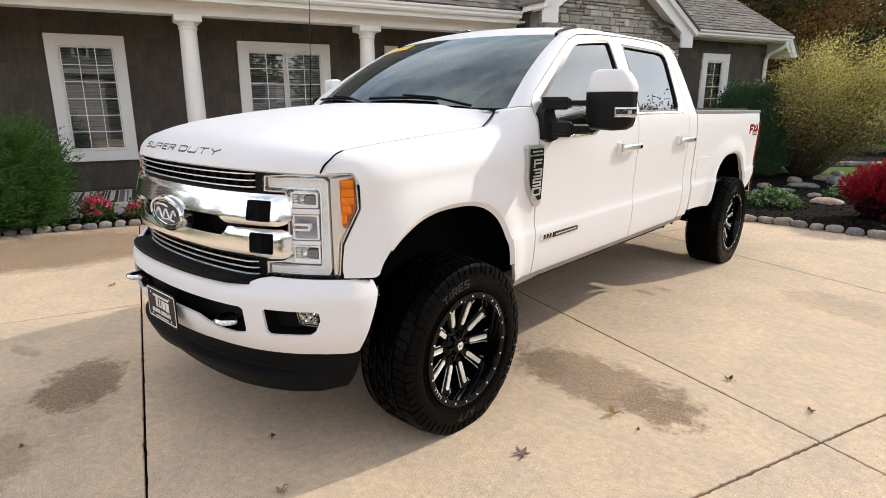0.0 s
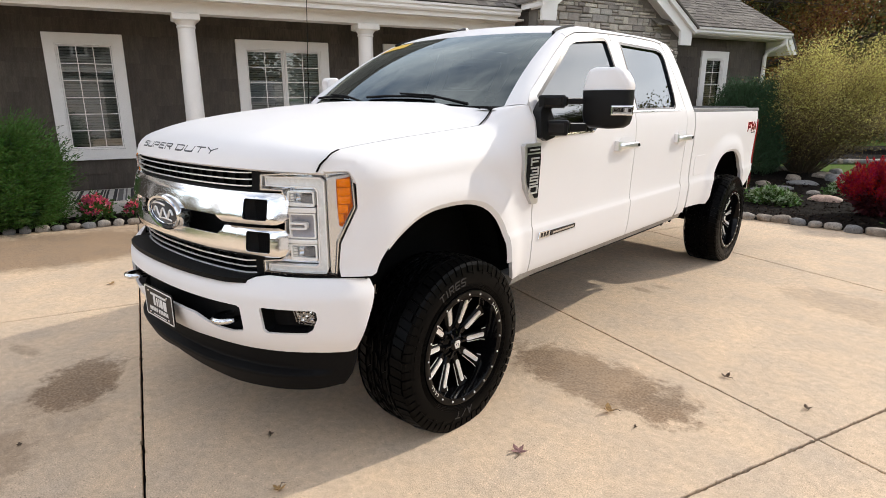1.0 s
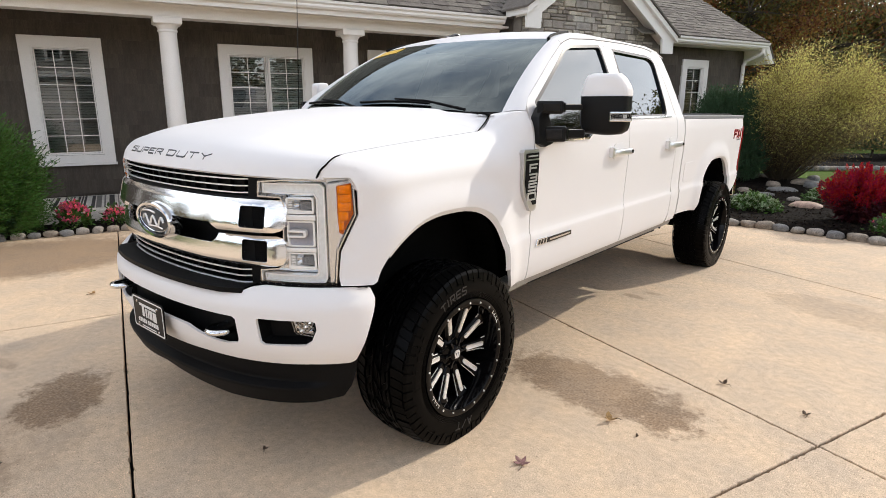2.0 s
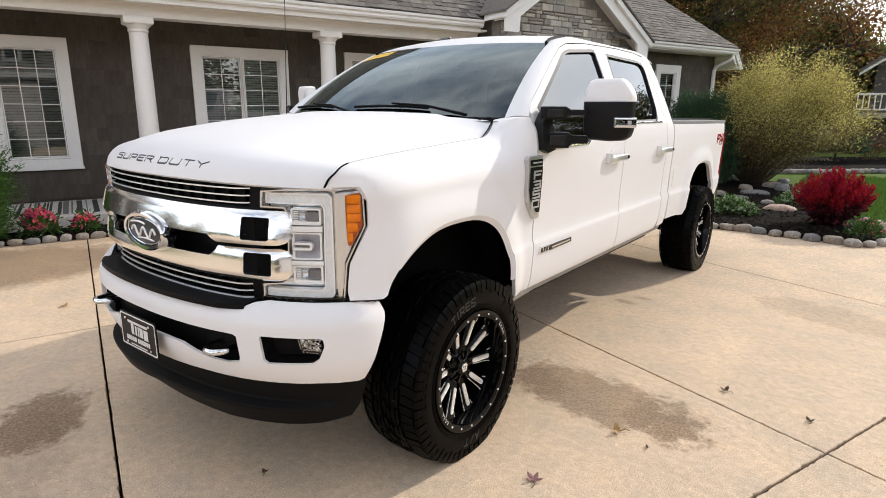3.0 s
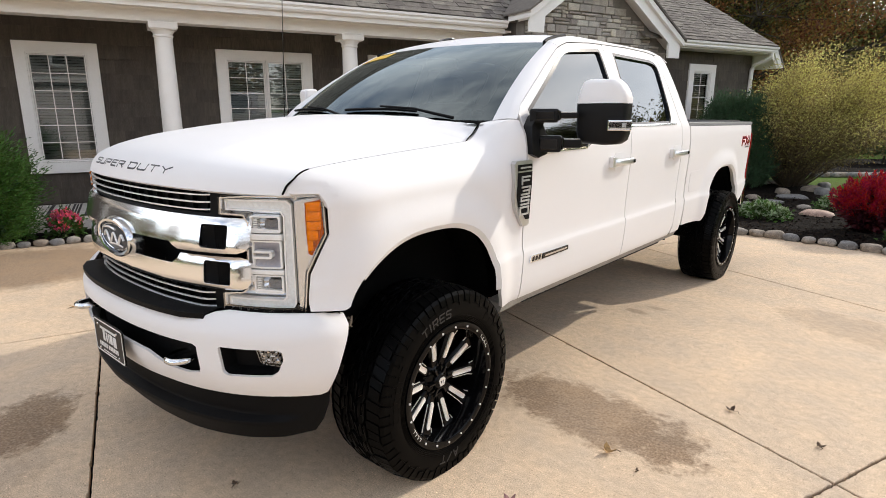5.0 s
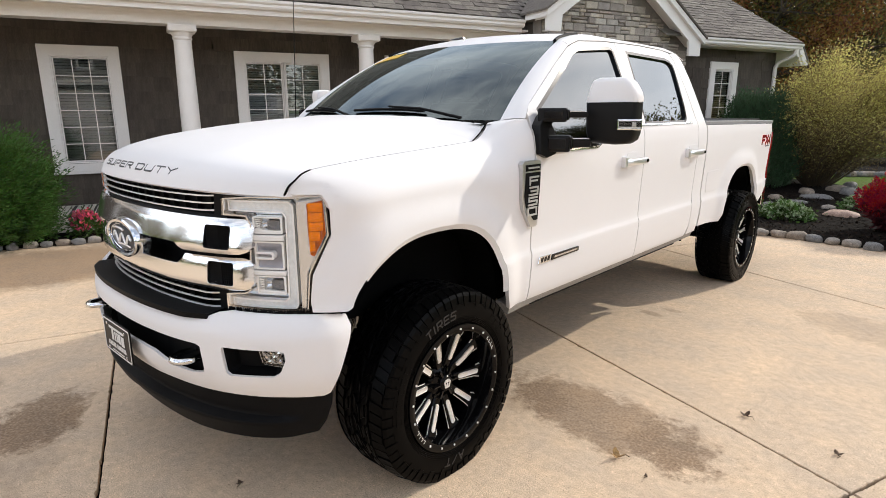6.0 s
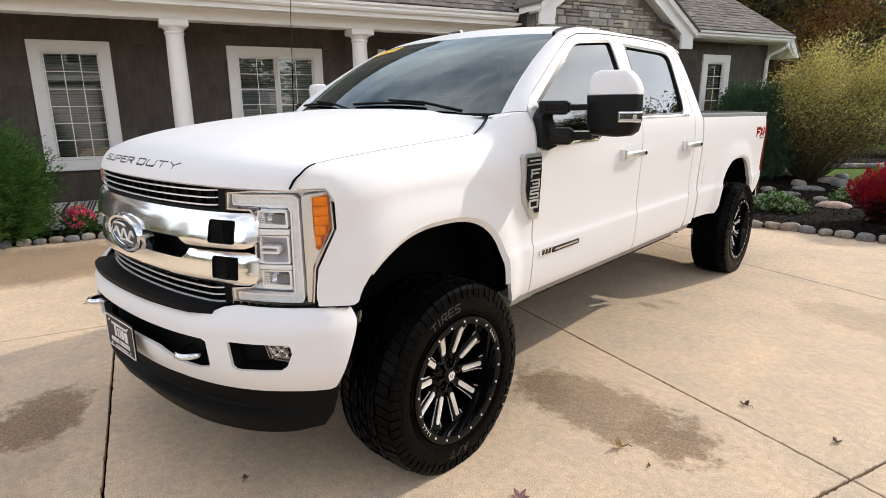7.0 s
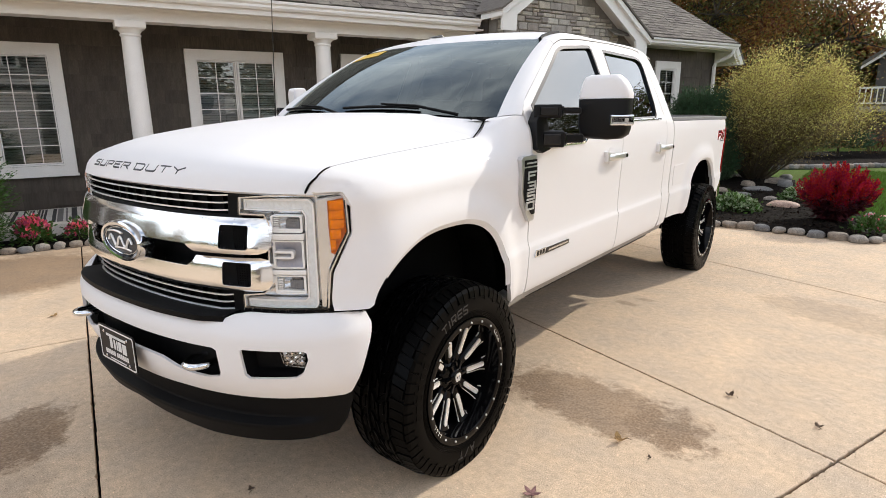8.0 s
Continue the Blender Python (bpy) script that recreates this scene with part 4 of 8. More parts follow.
# dealer plate on the bumper
PLATE_BLACK = surface("plate_black", (0.006, 0.006, 0.0065), 0.35, vary=0.05, spec=0.15)
PLATE_WHITE = surface("plate_white", (0.75, 0.75, 0.74), 0.4, vary=0.05)
pl = pose(0.012, -0.985, 0.63, 0, 0, 0)
flat = lambda y: (lambda u, v, o: pl @ Vector((u, -y - o, v)))
plate = part("front_plate", sheet(rounded(-0.155, 0.155, -0.078, 0.078, 0.014), flat(0.0), 0.006, 1, 1), PLATE_BLACK, bumper, "black dealer plate with a white border and bars", bevel=0.001)
part("plate_border", sheet(rounded(-0.150, 0.150, -0.073, 0.073, 0.012), flat(0.0012), 0.001, 1, 1, (rounded(-0.144, 0.144, -0.067, 0.067, 0.009),)), PLATE_WHITE, plate)
for u0, u1, v0, v1 in ((-0.085, 0.082, 0.036, 0.047), (-0.058, -0.036, -0.012, 0.036), (-0.024, -0.010, -0.012, 0.03), (0.0, 0.010, -0.012, 0.03), (0.016, 0.042, -0.012, 0.03), (0.050, 0.084, -0.016, 0.028), (-0.072, 0.066, -0.062, -0.057), *((-0.106 + 0.0178 * k + (0.008 if k > 4 else 0), -0.093 + 0.0178 * k + (0.008 if k > 4 else 0), -0.044, -0.024) for k in range(11))):
    part("plate_bar", sheet([(u0, v0), (u1, v0), (u1, v1), (u0, v1)], flat(0.0012), 0.001, 1, 1), PLATE_WHITE, plate)
for u in (-0.10, 0.10):
    for v in (0.052, -0.055):
        part("plate_screw", moved(lathe([(0, 0.004), (0.005, 0.003), (0.006, 0)], 10), pl @ pose(u, -0.002, v, 90)), CHROME, plate)

# ---- grille ----
part("grille_back", sheet([(-0.74, 0.83), (0.74, 0.83), (0.74, 1.285), (-0.74, 1.285)], lambda u, v, o: nose_map(u, v, o - 0.075), 0.02, 0.06, 0.1), BLACK_PLASTIC, truck)
grille = part("grille_surround", sheet([(-0.628, 0.835), (0.612, 0.835), (0.628, 1.29), (-0.628, 1.29)], lambda u, v, o: nose_map(u, v, o - 0.022), 0.04, 0.06, 0.1, ([(-0.568, 1.206), (0.568, 1.206), (0.575, 1.283), (-0.575, 1.283)], [(-0.557, 0.842), (0.557, 0.842), (0.557, 0.915), (-0.557, 0.915)], [(-0.56, 0.925), (0.56, 0.925), (0.56, 1.195), (-0.56, 1.195)])), BLACK_PLASTIC, truck, "black grille surround")
for zs, half in (((1.274, 1.247, 1.220), 0.573), ((0.901, 0.874, 0.847), 0.557)):
    for z in zs:
        part("grille_slat", sheet([(-half, z - 0.0024), (half, z - 0.0024), (half, z + 0.0024), (-half, z + 0.0024)], lambda u, v, o: nose_map(u, v, o - 0.006 - 0.02 * max(0, (abs(u) - half + 0.06) / 0.06) ** 2), 0.008, 0.03, 0.1), SLAT, grille, "thin chrome slat", bevel=0.002)
    for u in np.arange(-0.52, 0.53, 0.08):
        z0, z1 = min(zs) - 0.03, max(zs) + 0.02
        part("grille_web", sheet([(u - 0.003, z0), (u + 0.003, z0), (u + 0.003, z1), (u - 0.003, z1)], lambda a, v, o: nose_map(a, v, o - 0.055), 0.02, 1, 1), BLACK_PLASTIC, grille)
top_half = [(0.40, 1.098), (0.436, 1.070), (0.705, 1.074), (0.732, 1.082), (0.748, 1.10), (0.752, 1.165), (0.742, 1.188), (0.722, 1.198)]
bot_half = [(0.39, 1.010), (0.422, 1.034), (0.425, 1.050), (0.70, 1.055), (0.728, 1.048), (0.743, 1.03), (0.743, 0.965), (0.730, 0.945), (0.705, 0.936)]


def bar_map(zc, h):
    def f(u, v, o):
        k = (v - zc) / h
        lean = 0.26 if zc > 1.1 else 0.12
        return nose_map(u, v, o + 0.026 - lean * (v - zc) - 0.016 * abs(k) ** 5 - 0.03 * max(0, (abs(u) - 0.66) / 0.1) ** 2)
    return f


def mesh_hole(s, z0, z1):
    return [(s * u, v) for u, v in rounded(0.556, 0.672, z0, z1, 0.010, 3)]


for half, zc, h, z0, z1 in ((top_half, 1.135, 0.066, 1.090, 1.174), (bot_half, 0.993, 0.062, 0.954, 1.038)):
    right = half
    if zc > 1.1:
        out = [(0.0, 1.098)] + right + [(-u, v) for u, v in reversed(right)]
    else:
        out = [(0.0, 1.010)] + right + [(0.0, 0.930)] + [(-u, v) for u, v in reversed(right)]
    bar = part("grille_bar", sheet(out, bar_map(zc, h), 0.045, 0.035, 0.014, (mesh_hole(1, z0, z1), mesh_hole(-1, z0, z1))), GRILLE_CHROME, grille, "broad polished chrome grille bar", smooth=True, bevel=0.006, seg=3)
    for s in (1, -1):
        vent = part("bar_vent", sheet([(s * u, v) for u, v in ((0.545, z0 - 0.01), (0.685, z0 - 0.01), (0.685, z1 + 0.01), (0.545, z1 + 0.01))], lambda u, v, o: nose_map(u, v, o - 0.015), 0.01, 0.04, 0.1), BLACK_PLASTIC, bar)
        ribs = bmesh.new()
        for q in np.arange(0.594, 0.672, 0.010):
            ribs = join(ribs, sheet([(s * q, z0), (s * (q + 0.003), z0), (s * (q + 0.003), z1), (s * q, z1)], lambda u, v, o: nose_map(u, v, o - 0.003), 0.012, 1, 1))
        for q in np.arange(z0 + 0.006, z1 - 0.004, 0.009):
            ribs = join(ribs, sheet([(s * 0.592, q), (s * 0.671, q), (s * 0.671, q + 0.003), (s * 0.592, q + 0.003)], lambda u, v, o: nose_map(u, v, o - 0.004), 0.01, 1, 1))
        tagged(part("vent_mesh", ribs, BLACK_PLASTIC, bar), kind="stuff")

# oval badge, plain shapes in place of the script
EMB_GREY = surface("badge_grey", (0.045, 0.048, 0.054), 0.4, 0.0, vary=0.05, coat=0.15, spec=0.2)
em = pose(0.0, -0.885, 1.062, 0, 0, 0)


def oval(a, b, bulge=0.0):
    def f(p, q):
        r, t = q, 2 * math.pi * p
        return em @ Vector((a * r * math.cos(t), -bulge * (1 - r * r), b * r * math.sin(t)))
    return f


def oval_ring(a, b, w, y0, y1, r=0.012):
    prof = [(0, y0), (0.004, y1 - 0.006), (w * 0.35, y1), (w * 0.7, y1 - 0.002), (w, y0 + 0.006), (w, y0)]
    bm = bmesh.new()
    rows = []
    for i in range(48):
        t = 2 * math.pi * i / 48
        rows.append([bm.verts.new(em @ Vector(((a - d) * math.cos(t), -y, (b - d) * math.sin(t)))) for d, y in prof])
    for i in range(48):
        p, q = rows[i], rows[(i + 1) % 48]
        for j in range(len(prof) - 1):
            bm.faces.new((p[j], q[j], q[j + 1], p[j + 1]))
    return bm


badge = part("oval_badge", oval_ring(0.168, 0.085, 0.030, -0.03, 0.030), CHROME, grille, "oval badge in a chrome ring", smooth=True)
part("badge_face", moved(grid(oval(0.142, 0.060, 0.008), 48, 5), Matrix.Translation((0, -0.014, 0))), EMB_GREY, badge, smooth=True)
part("badge_rim", moved(oval_ring(0.140, 0.058, 0.006, 0.014, 0.021), Matrix()), CHROME, badge, smooth=True)
script = bmesh.new()
for u0, u1, v0, amp, waves, r in ((-0.098, 0.098, -0.004, 0.020, 2.5, 0.0052), (-0.096, 0.020, 0.032, 0.006, 0.5, 0.0046), (-0.05, 0.08, -0.032, 0.004, 0.5, 0.0036)):
    script = join(script, tube([em @ Vector((u0 + (u1 - u0) * k / 40, -0.0235, v0 + amp * math.sin(2 * math.pi * waves * k / 40))) for k in range(41)], r, 6))
part("badge_scroll", script, SLAT, badge, "raised chrome scroll shapes", smooth=True)


# ---- headlights ----
def grown(poly, d):
    """An outline moved outwards by d."""
    n = len(poly)
    area = sum(poly[i][0] * poly[(i + 1) % n][1] - poly[(i + 1) % n][0] * poly[i][1] for i in range(n))
    out = []
    for i in range(n):
        p, q, r = Vector(poly[i - 1]), Vector(poly[i]), Vector(poly[(i + 1) % n])
        a, b = (q - p).normalized(), (r - q).normalized()
        na, nb = Vector((a.y, -a.x)), Vector((b.y, -b.x))
        m = (na + nb) / max(1 + na.dot(nb), 0.3) * (d if area > 0 else -d)
        out.append(tuple(q + m))
    return out


def headlight(s):
    f = lambda off: (lambda u, v, o: nose_map(s * u, v, o + off))
    shell = part("headlight", sheet(LAMP, f(-0.060), 0.03, 0.04, 0.04), LAMP_EDGE, truck, "clear headlight with a white light guide and amber corner")
    part("lamp_seal", sheet(grown(LAMP, 0.006), f(-0.018), 0.05, 0.04, 0.04, (LAMP,)), BLACK_GLOSS, shell)
    part("lamp_edge", sheet(grown(LAMP, -0.001), f(-0.004), 0.05, 0.04, 0.04, (grown(LAMP, -0.006),)), LAMP_EDGE, shell, "chrome edge", smooth=True)
    part("lamp_bezel", sheet([(0.912, 1.262), (0.998, 1.275), (1.010, 1.255), (1.013, 1.141), (0.968, 1.060), (0.940, 1.002), (0.928, 0.862), (0.912, 0.862)], f(-0.012), 0.03, 0.02, 0.03), BEZEL, shell, "chrome bezel", smooth=True, bevel=0.004)
    guide = [(0.645, 1.228), (0.645, 1.260), (0.882, 1.260), (0.897, 1.246), (0.897, 0.882), (0.888, 0.868), (0.632, 0.869), (0.632, 0.893), (0.852, 0.893), (0.866, 0.907), (0.872, 1.205), (0.860, 1.226)]
    part("light_guide", sheet(guide, f(-0.024), 0.022, 0.03, 0.03), GUIDE, shell, "pale C-shaped light guide", smooth=True, bevel=0.006)
    part("guide_edge", sheet(grown(guide, 0.004), f(-0.018), 0.03, 0.03, 0.05, (grown(guide, -0.0022),)), FROST, shell)
    for z0, z1 in ((1.146, 1.208), (1.014, 1.118), (0.920, 0.990)):
        cell = part("lamp_cell", sheet(rounded(0.742, 0.858, z0, z1, 0.006, 2), f(-0.014), 0.035, 0.03, 0.1, (rounded(0.750, 0.850, z0 + 0.006, z1 - 0.006, 0.005, 2),)), FROST, shell, bevel=0.002)
        tall = z1 - z0 > 0.08
        part("cell_reflector", grid(lambda p, q: nose_map(s * (0.748 + 0.104 * p), z0 + 0.004 + (z1 - z0 - 0.008) * q, -0.022 - 0.030 * math.sin(math.pi * q) * math.sin(math.pi * p) ** 0.5), 14, 8), VIOLET if tall else LAMP_EDGE, cell, smooth=True)
        zc = (z0 + z1) / 2
        if tall:
            part("light_bar", sheet(rounded(0.745, 0.822, zc - 0.015, zc + 0.015, 0.010, 3), f(-0.008), 0.03, 0.03, 0.1, (rounded(0.748, 0.812, zc - 0.006, zc + 0.006, 0.004, 3),)), FROST, cell, bevel=0.003)
        else:
            part("lamp_crystal", sheet(rounded(0.795, 0.846, zc - 0.018, zc + 0.016, 0.005, 2), f(-0.026), 0.02, 0.012, 0.012), CRYSTAL, cell, "faceted clear reflector", bevel=0.002)
            for q in np.arange(zc - 0.022, zc + 0.022, 0.0065):
                part("cell_rib", sheet([(0.752, q), (0.770, q), (0.770, q + 0.0035), (0.752, q + 0.0035)], f(-0.018), 0.02, 1, 1), FROST, cell)
            part("cell_floor", sheet([(0.750, z0 + 0.005), (0.850, z0 + 0.005), (0.850, z0 + 0.012), (0.750, z0 + 0.016)], f(-0.016), 0.02, 0.03, 1), FROST, cell)
    for z0, z1 in ((1.121, 1.142), (0.993, 1.010)):
        part("light_guide", sheet([(0.740, z0), (0.862, z0), (0.862, z1), (0.740, z1)], f(-0.008), 0.03, 0.03, 1), FROST, shell, bevel=0.003)
    am = part("side_marker", sheet([(0.950, 1.256), (1.007, 1.266), (1.014, 1.146), (0.968, 1.064), (0.955, 1.072), (0.950, 1.16)], f(-0.008), 0.02, 0.02, 0.02), AMBER_DEEP, shell, "amber side marker", bevel=0.002)
    for k, (z0, z1) in enumerate(((1.226, 1.258), (1.192, 1.223), (1.158, 1.189), (1.122, 1.155), (1.084, 1.119))):
        a, b = 0.9545, (1.0045 if z0 > 1.14 else 0.993 if z0 > 1.10 else 0.974)
        part("marker_cell", grid(lambda p, q: nose_map(s * (a + (b - a) * p), z0 + (z1 - z0) * q, 0.001 - 0.006 * (1 - math.sin(math.pi * (0.15 + 0.7 * q))) - 0.003 * abs(2 * p - 1) ** 3), 6, 6), AMBER, am, smooth=True)
    part("lamp_lens", sheet(LAMP, f(0.003), 0.0, 0.035, 0.04), LENS, shell, "clear outer lens", smooth=True)
    return shell


headlight(1)
headlight(-1)
# stroke letters for the badges
STROKES = {
    "S": [[(1, 1), (0.12, 1), (0, 0.86), (0, 0.56), (0.88, 0.48), (1, 0.4), (1, 0.12), (0.88, 0), (0, 0)]],
    "U": [[(0, 1), (0, 0.12), (0.12, 0), (0.88, 0), (1, 0.12), (1, 1)]],
    "P": [[(0, 0), (0, 1), (0.88, 1), (1, 0.88), (1, 0.52), (0.88, 0.4), (0.25, 0.4)]],
    "E": [[(1, 1), (0.1, 1), (0, 0.9), (0, 0.1), (0.1, 0), (1, 0)], [(0.1, 0.5), (0.9, 0.5)]],
    "R": [[(0, 0), (0, 1), (0.88, 1), (1, 0.88), (1, 0.55), (0.88, 0.44), (0.25, 0.44)], [(0.55, 0.44), (1, 0)]],
    "D": [[(0.0, 1), (0.85, 1), (1, 0.82), (1, 0.18), (0.85, 0), (0.1, 0), (0.1, 0.75)]],
    "T": [[(0, 1), (1, 1)], [(0.5, 0.85), (0.5, 0)]],
    "Y": [[(0, 1), (0.5, 0.45), (1, 1)], [(0.5, 0.45), (0.5, 0)]],
    "F": [[(1, 1), (0, 1), (0, 0)], [(0, 0.5), (0.85, 0.5)]],
    "3": [[(0, 1), (1, 1), (1, 0), (0, 0)], [(0.2, 0.5), (1, 0.5)]],
    "5": [[(1, 1), (0, 1), (0, 0.52), (1, 0.52), (1, 0), (0, 0)]],
    "0": [[(0, 0), (0, 1), (1, 1), (1, 0), (0, 0)]],
    "X": [[(0, 1), (1, 0)], [(1, 1), (0, 0)]],
    "A": [[(0, 0), (0.5, 1), (1, 0)], [(0.2, 0.36), (0.8, 0.36)]],
    "I": [[(0.5, 1), (0.5, 0)]],
    "/": [[(0.1, 0), (0.9, 1)]],
    "4": [[(0.75, 0), (0.75, 1), (0, 0.3), (1, 0.3)]],
}


def letter(ch, fmap, u0, v0, w, h, stroke, thick, slant=0.0):
    """One letter of flat strokes, laid on fmap(u, v, off)."""
    bm = bmesh.new()
    for line in STROKES[ch]:
        pts = [Vector((u0 + a * w + slant * b * h, v0 + b * h)) for a, b in line]
        for p, q in zip(pts, pts[1:]):
            d = (q - p)
            n = max(1, int(d.length / 0.02))
            t = d.normalized()
            side = Vector((-t.y, t.x)) * stroke / 2
            e = t * stroke * 0.4
            rows = []
            for i in range(n + 1):
                c = (p - e).lerp(q + e, i / n)
                rows.append([bm.verts.new(fmap(z.x, z.y, o)) for z, o in ((c + side, -thick), (c + side, 0), (c - side, 0), (c - side, -thick))])
            for a, b in zip(rows, rows[1:]):
                for k in range(3):
                    bm.faces.new((a[k], a[k + 1], b[k + 1], b[k]))
            bm.faces.new(rows[0])
            bm.faces.new(rows[-1])
    return bm


# ---- wheels ----
TR, TZ, XO = 0.434, 0.406, 1.065          # tyre radius, hub height, outer face


def settle(me):
    """Flattens a tyre mesh where it bears on the ground and lets it bulge there."""
    for v in me.vertices:
        low = -TZ + 0.002 - v.co.z
        if low > -0.03:
            k = min((low + 0.03) / 0.06, 1.0)
            v.co.x += 0.010 * k * (1 if v.co.x > -0.14 else -1)
        if low > 0:
            v.co.z = -TZ + 0.002 + 0.08 * low


def tread_blocks(seed):
    """All-terrain blocks round the tyre, standing on its band; local x is the axle, outwards."""
    rnd = random.Random(seed)
    vs, fs = [], []

    def block(a0, a1, pts0, pts1, r0, r1):
        base = len(vs)
        for r in (r0, r1):
            k = 0.0 if r == r0 else 0.003
            for a, x in ((a0[0] + k, pts0[0] + k), (a1[0] - k, pts1[0] + k), (a1[1] - k, pts1[1] - k), (a0[1] + k, pts0[1] - k)):
                drop = 0.022 * max(0.0, (abs(x + 0.14) - 0.09) / 0.06) ** 2
                vs.append((x, (r - drop) * math.cos(a), (r - drop) * math.sin(a)))
        for f in ((4, 5, 6, 7), (0, 1, 5, 4), (1, 2, 6, 5), (2, 3, 7, 6), (3, 0, 4, 7)):
            fs.append([base + i for i in f])

    n = 31
    st = 2 * math.pi / n
    rows = ((-0.284, -0.218, 0.5, 0.93, 0.12), (-0.213, -0.170, 0.1, 0.90, -0.42), (-0.165, -0.122, 0.6, 0.90, 0.46), (-0.117, -0.070, 0.15, 0.90, -0.42), (-0.065, 0.004, 0.55, 0.93, 0.16))
    for i in range(n):
        for row, (xa, xb, sk, wid, lean) in enumerate(rows):
            o = (i + sk + rnd.uniform(-0.04, 0.04)) * st
            w = st * wid * rnd.uniform(0.95, 1.02)
            le = st * lean
            deep = rnd.choice((0.0, 0.0, 0.0015))
            if row in (0, 4):                  # outer blocks, split by a sipe and stepped in turn
                out = 0.006 if i % 2 else 0.0
                xa_, xb_ = (xa + out, xb) if row == 0 else (xa, xb - out)
                block((o, o + le), (o + w * 0.48, o + w * 0.48 + le), (xa_, xb_), (xa_, xb_), TR - 0.012, TR - deep)
                block((o + w * 0.52, o + w * 0.52 + le), (o + w, o + w + le), (xa_ + 0.004, xb_ - 0.003), (xa_ + 0.004, xb_ - 0.003), TR - 0.012, TR - 0.001)
            else:
                mid_x = (xa + xb) / 2
                block((o, o + le * 0.5), (o + w * 0.66, o + w * 0.66 + le * 0.5), (xa, mid_x), (xa, mid_x + 0.004), TR - 0.012, TR - deep)
                block((o + le * 0.5 + w * 0.13, o + le + w * 0.13), (o + w, o + w + le), (mid_x + 0.003, xb), (mid_x + 0.007, xb), TR - 0.012, TR - 0.0005)
    n, st = 2 * n, st / 2
    for i in range(n):                     # shoulder lugs that wrap on to the sidewall
        a = (i + 0.58) * st
        for side in (1, -1):
            long = 0.040 if i % 2 else 0.024
            wide = st * (0.90 if i % 2 else 0.80)
            tip = 0.35 if i % 2 else 0.12
            base = len(vs)
            for ring in (((TR - 0.012, 0.003, 0.0), (TR - 0.026, 0.0105, 0.0), (TR - 0.030 - long, 0.0165, tip)), ((TR - 0.014, -0.015, 0.0), (TR - 0.028, 0.004, 0.0), (TR - 0.030 - long, 0.0110, tip))):
                for r, x, cut in ring:
                    for aa in (a + wide * cut * 0.5, a + wide * (1 - cut * 0.5)):
                        vs.append((x if side == 1 else -0.283 - x, r * math.cos(aa), r * math.sin(aa)))
            for f in ((0, 1, 3, 2), (2, 3, 5, 4), (0, 2, 8, 6), (2, 4, 10, 8), (1, 7, 9, 3), (3, 9, 11, 5), (4, 5, 11, 10)):
                fs.append([base + k for k in f])
    me = bpy.data.meshes.new("tread")
    me.from_pydata(vs, [], fs)
    me.materials.append(RUBBER)
    settle(me)
    return me


TREAD = tread_blocks(3)
RIM_BLACK = surface("rim_black", (0.0022, 0.0022, 0.0026), 0.09, vary=0.1, spec=0.16)
MILLED = surface("milled_aluminium", (0.93, 0.92, 0.90), 0.38, 0.55, vary=0.10, fine=200.0)
SIDE_LETTER = surface("raised_sidewall_letter", (0.020, 0.020, 0.021), 0.40, vary=0.15)
PHASE = 13.7                              # how far the first spoke leans to the front


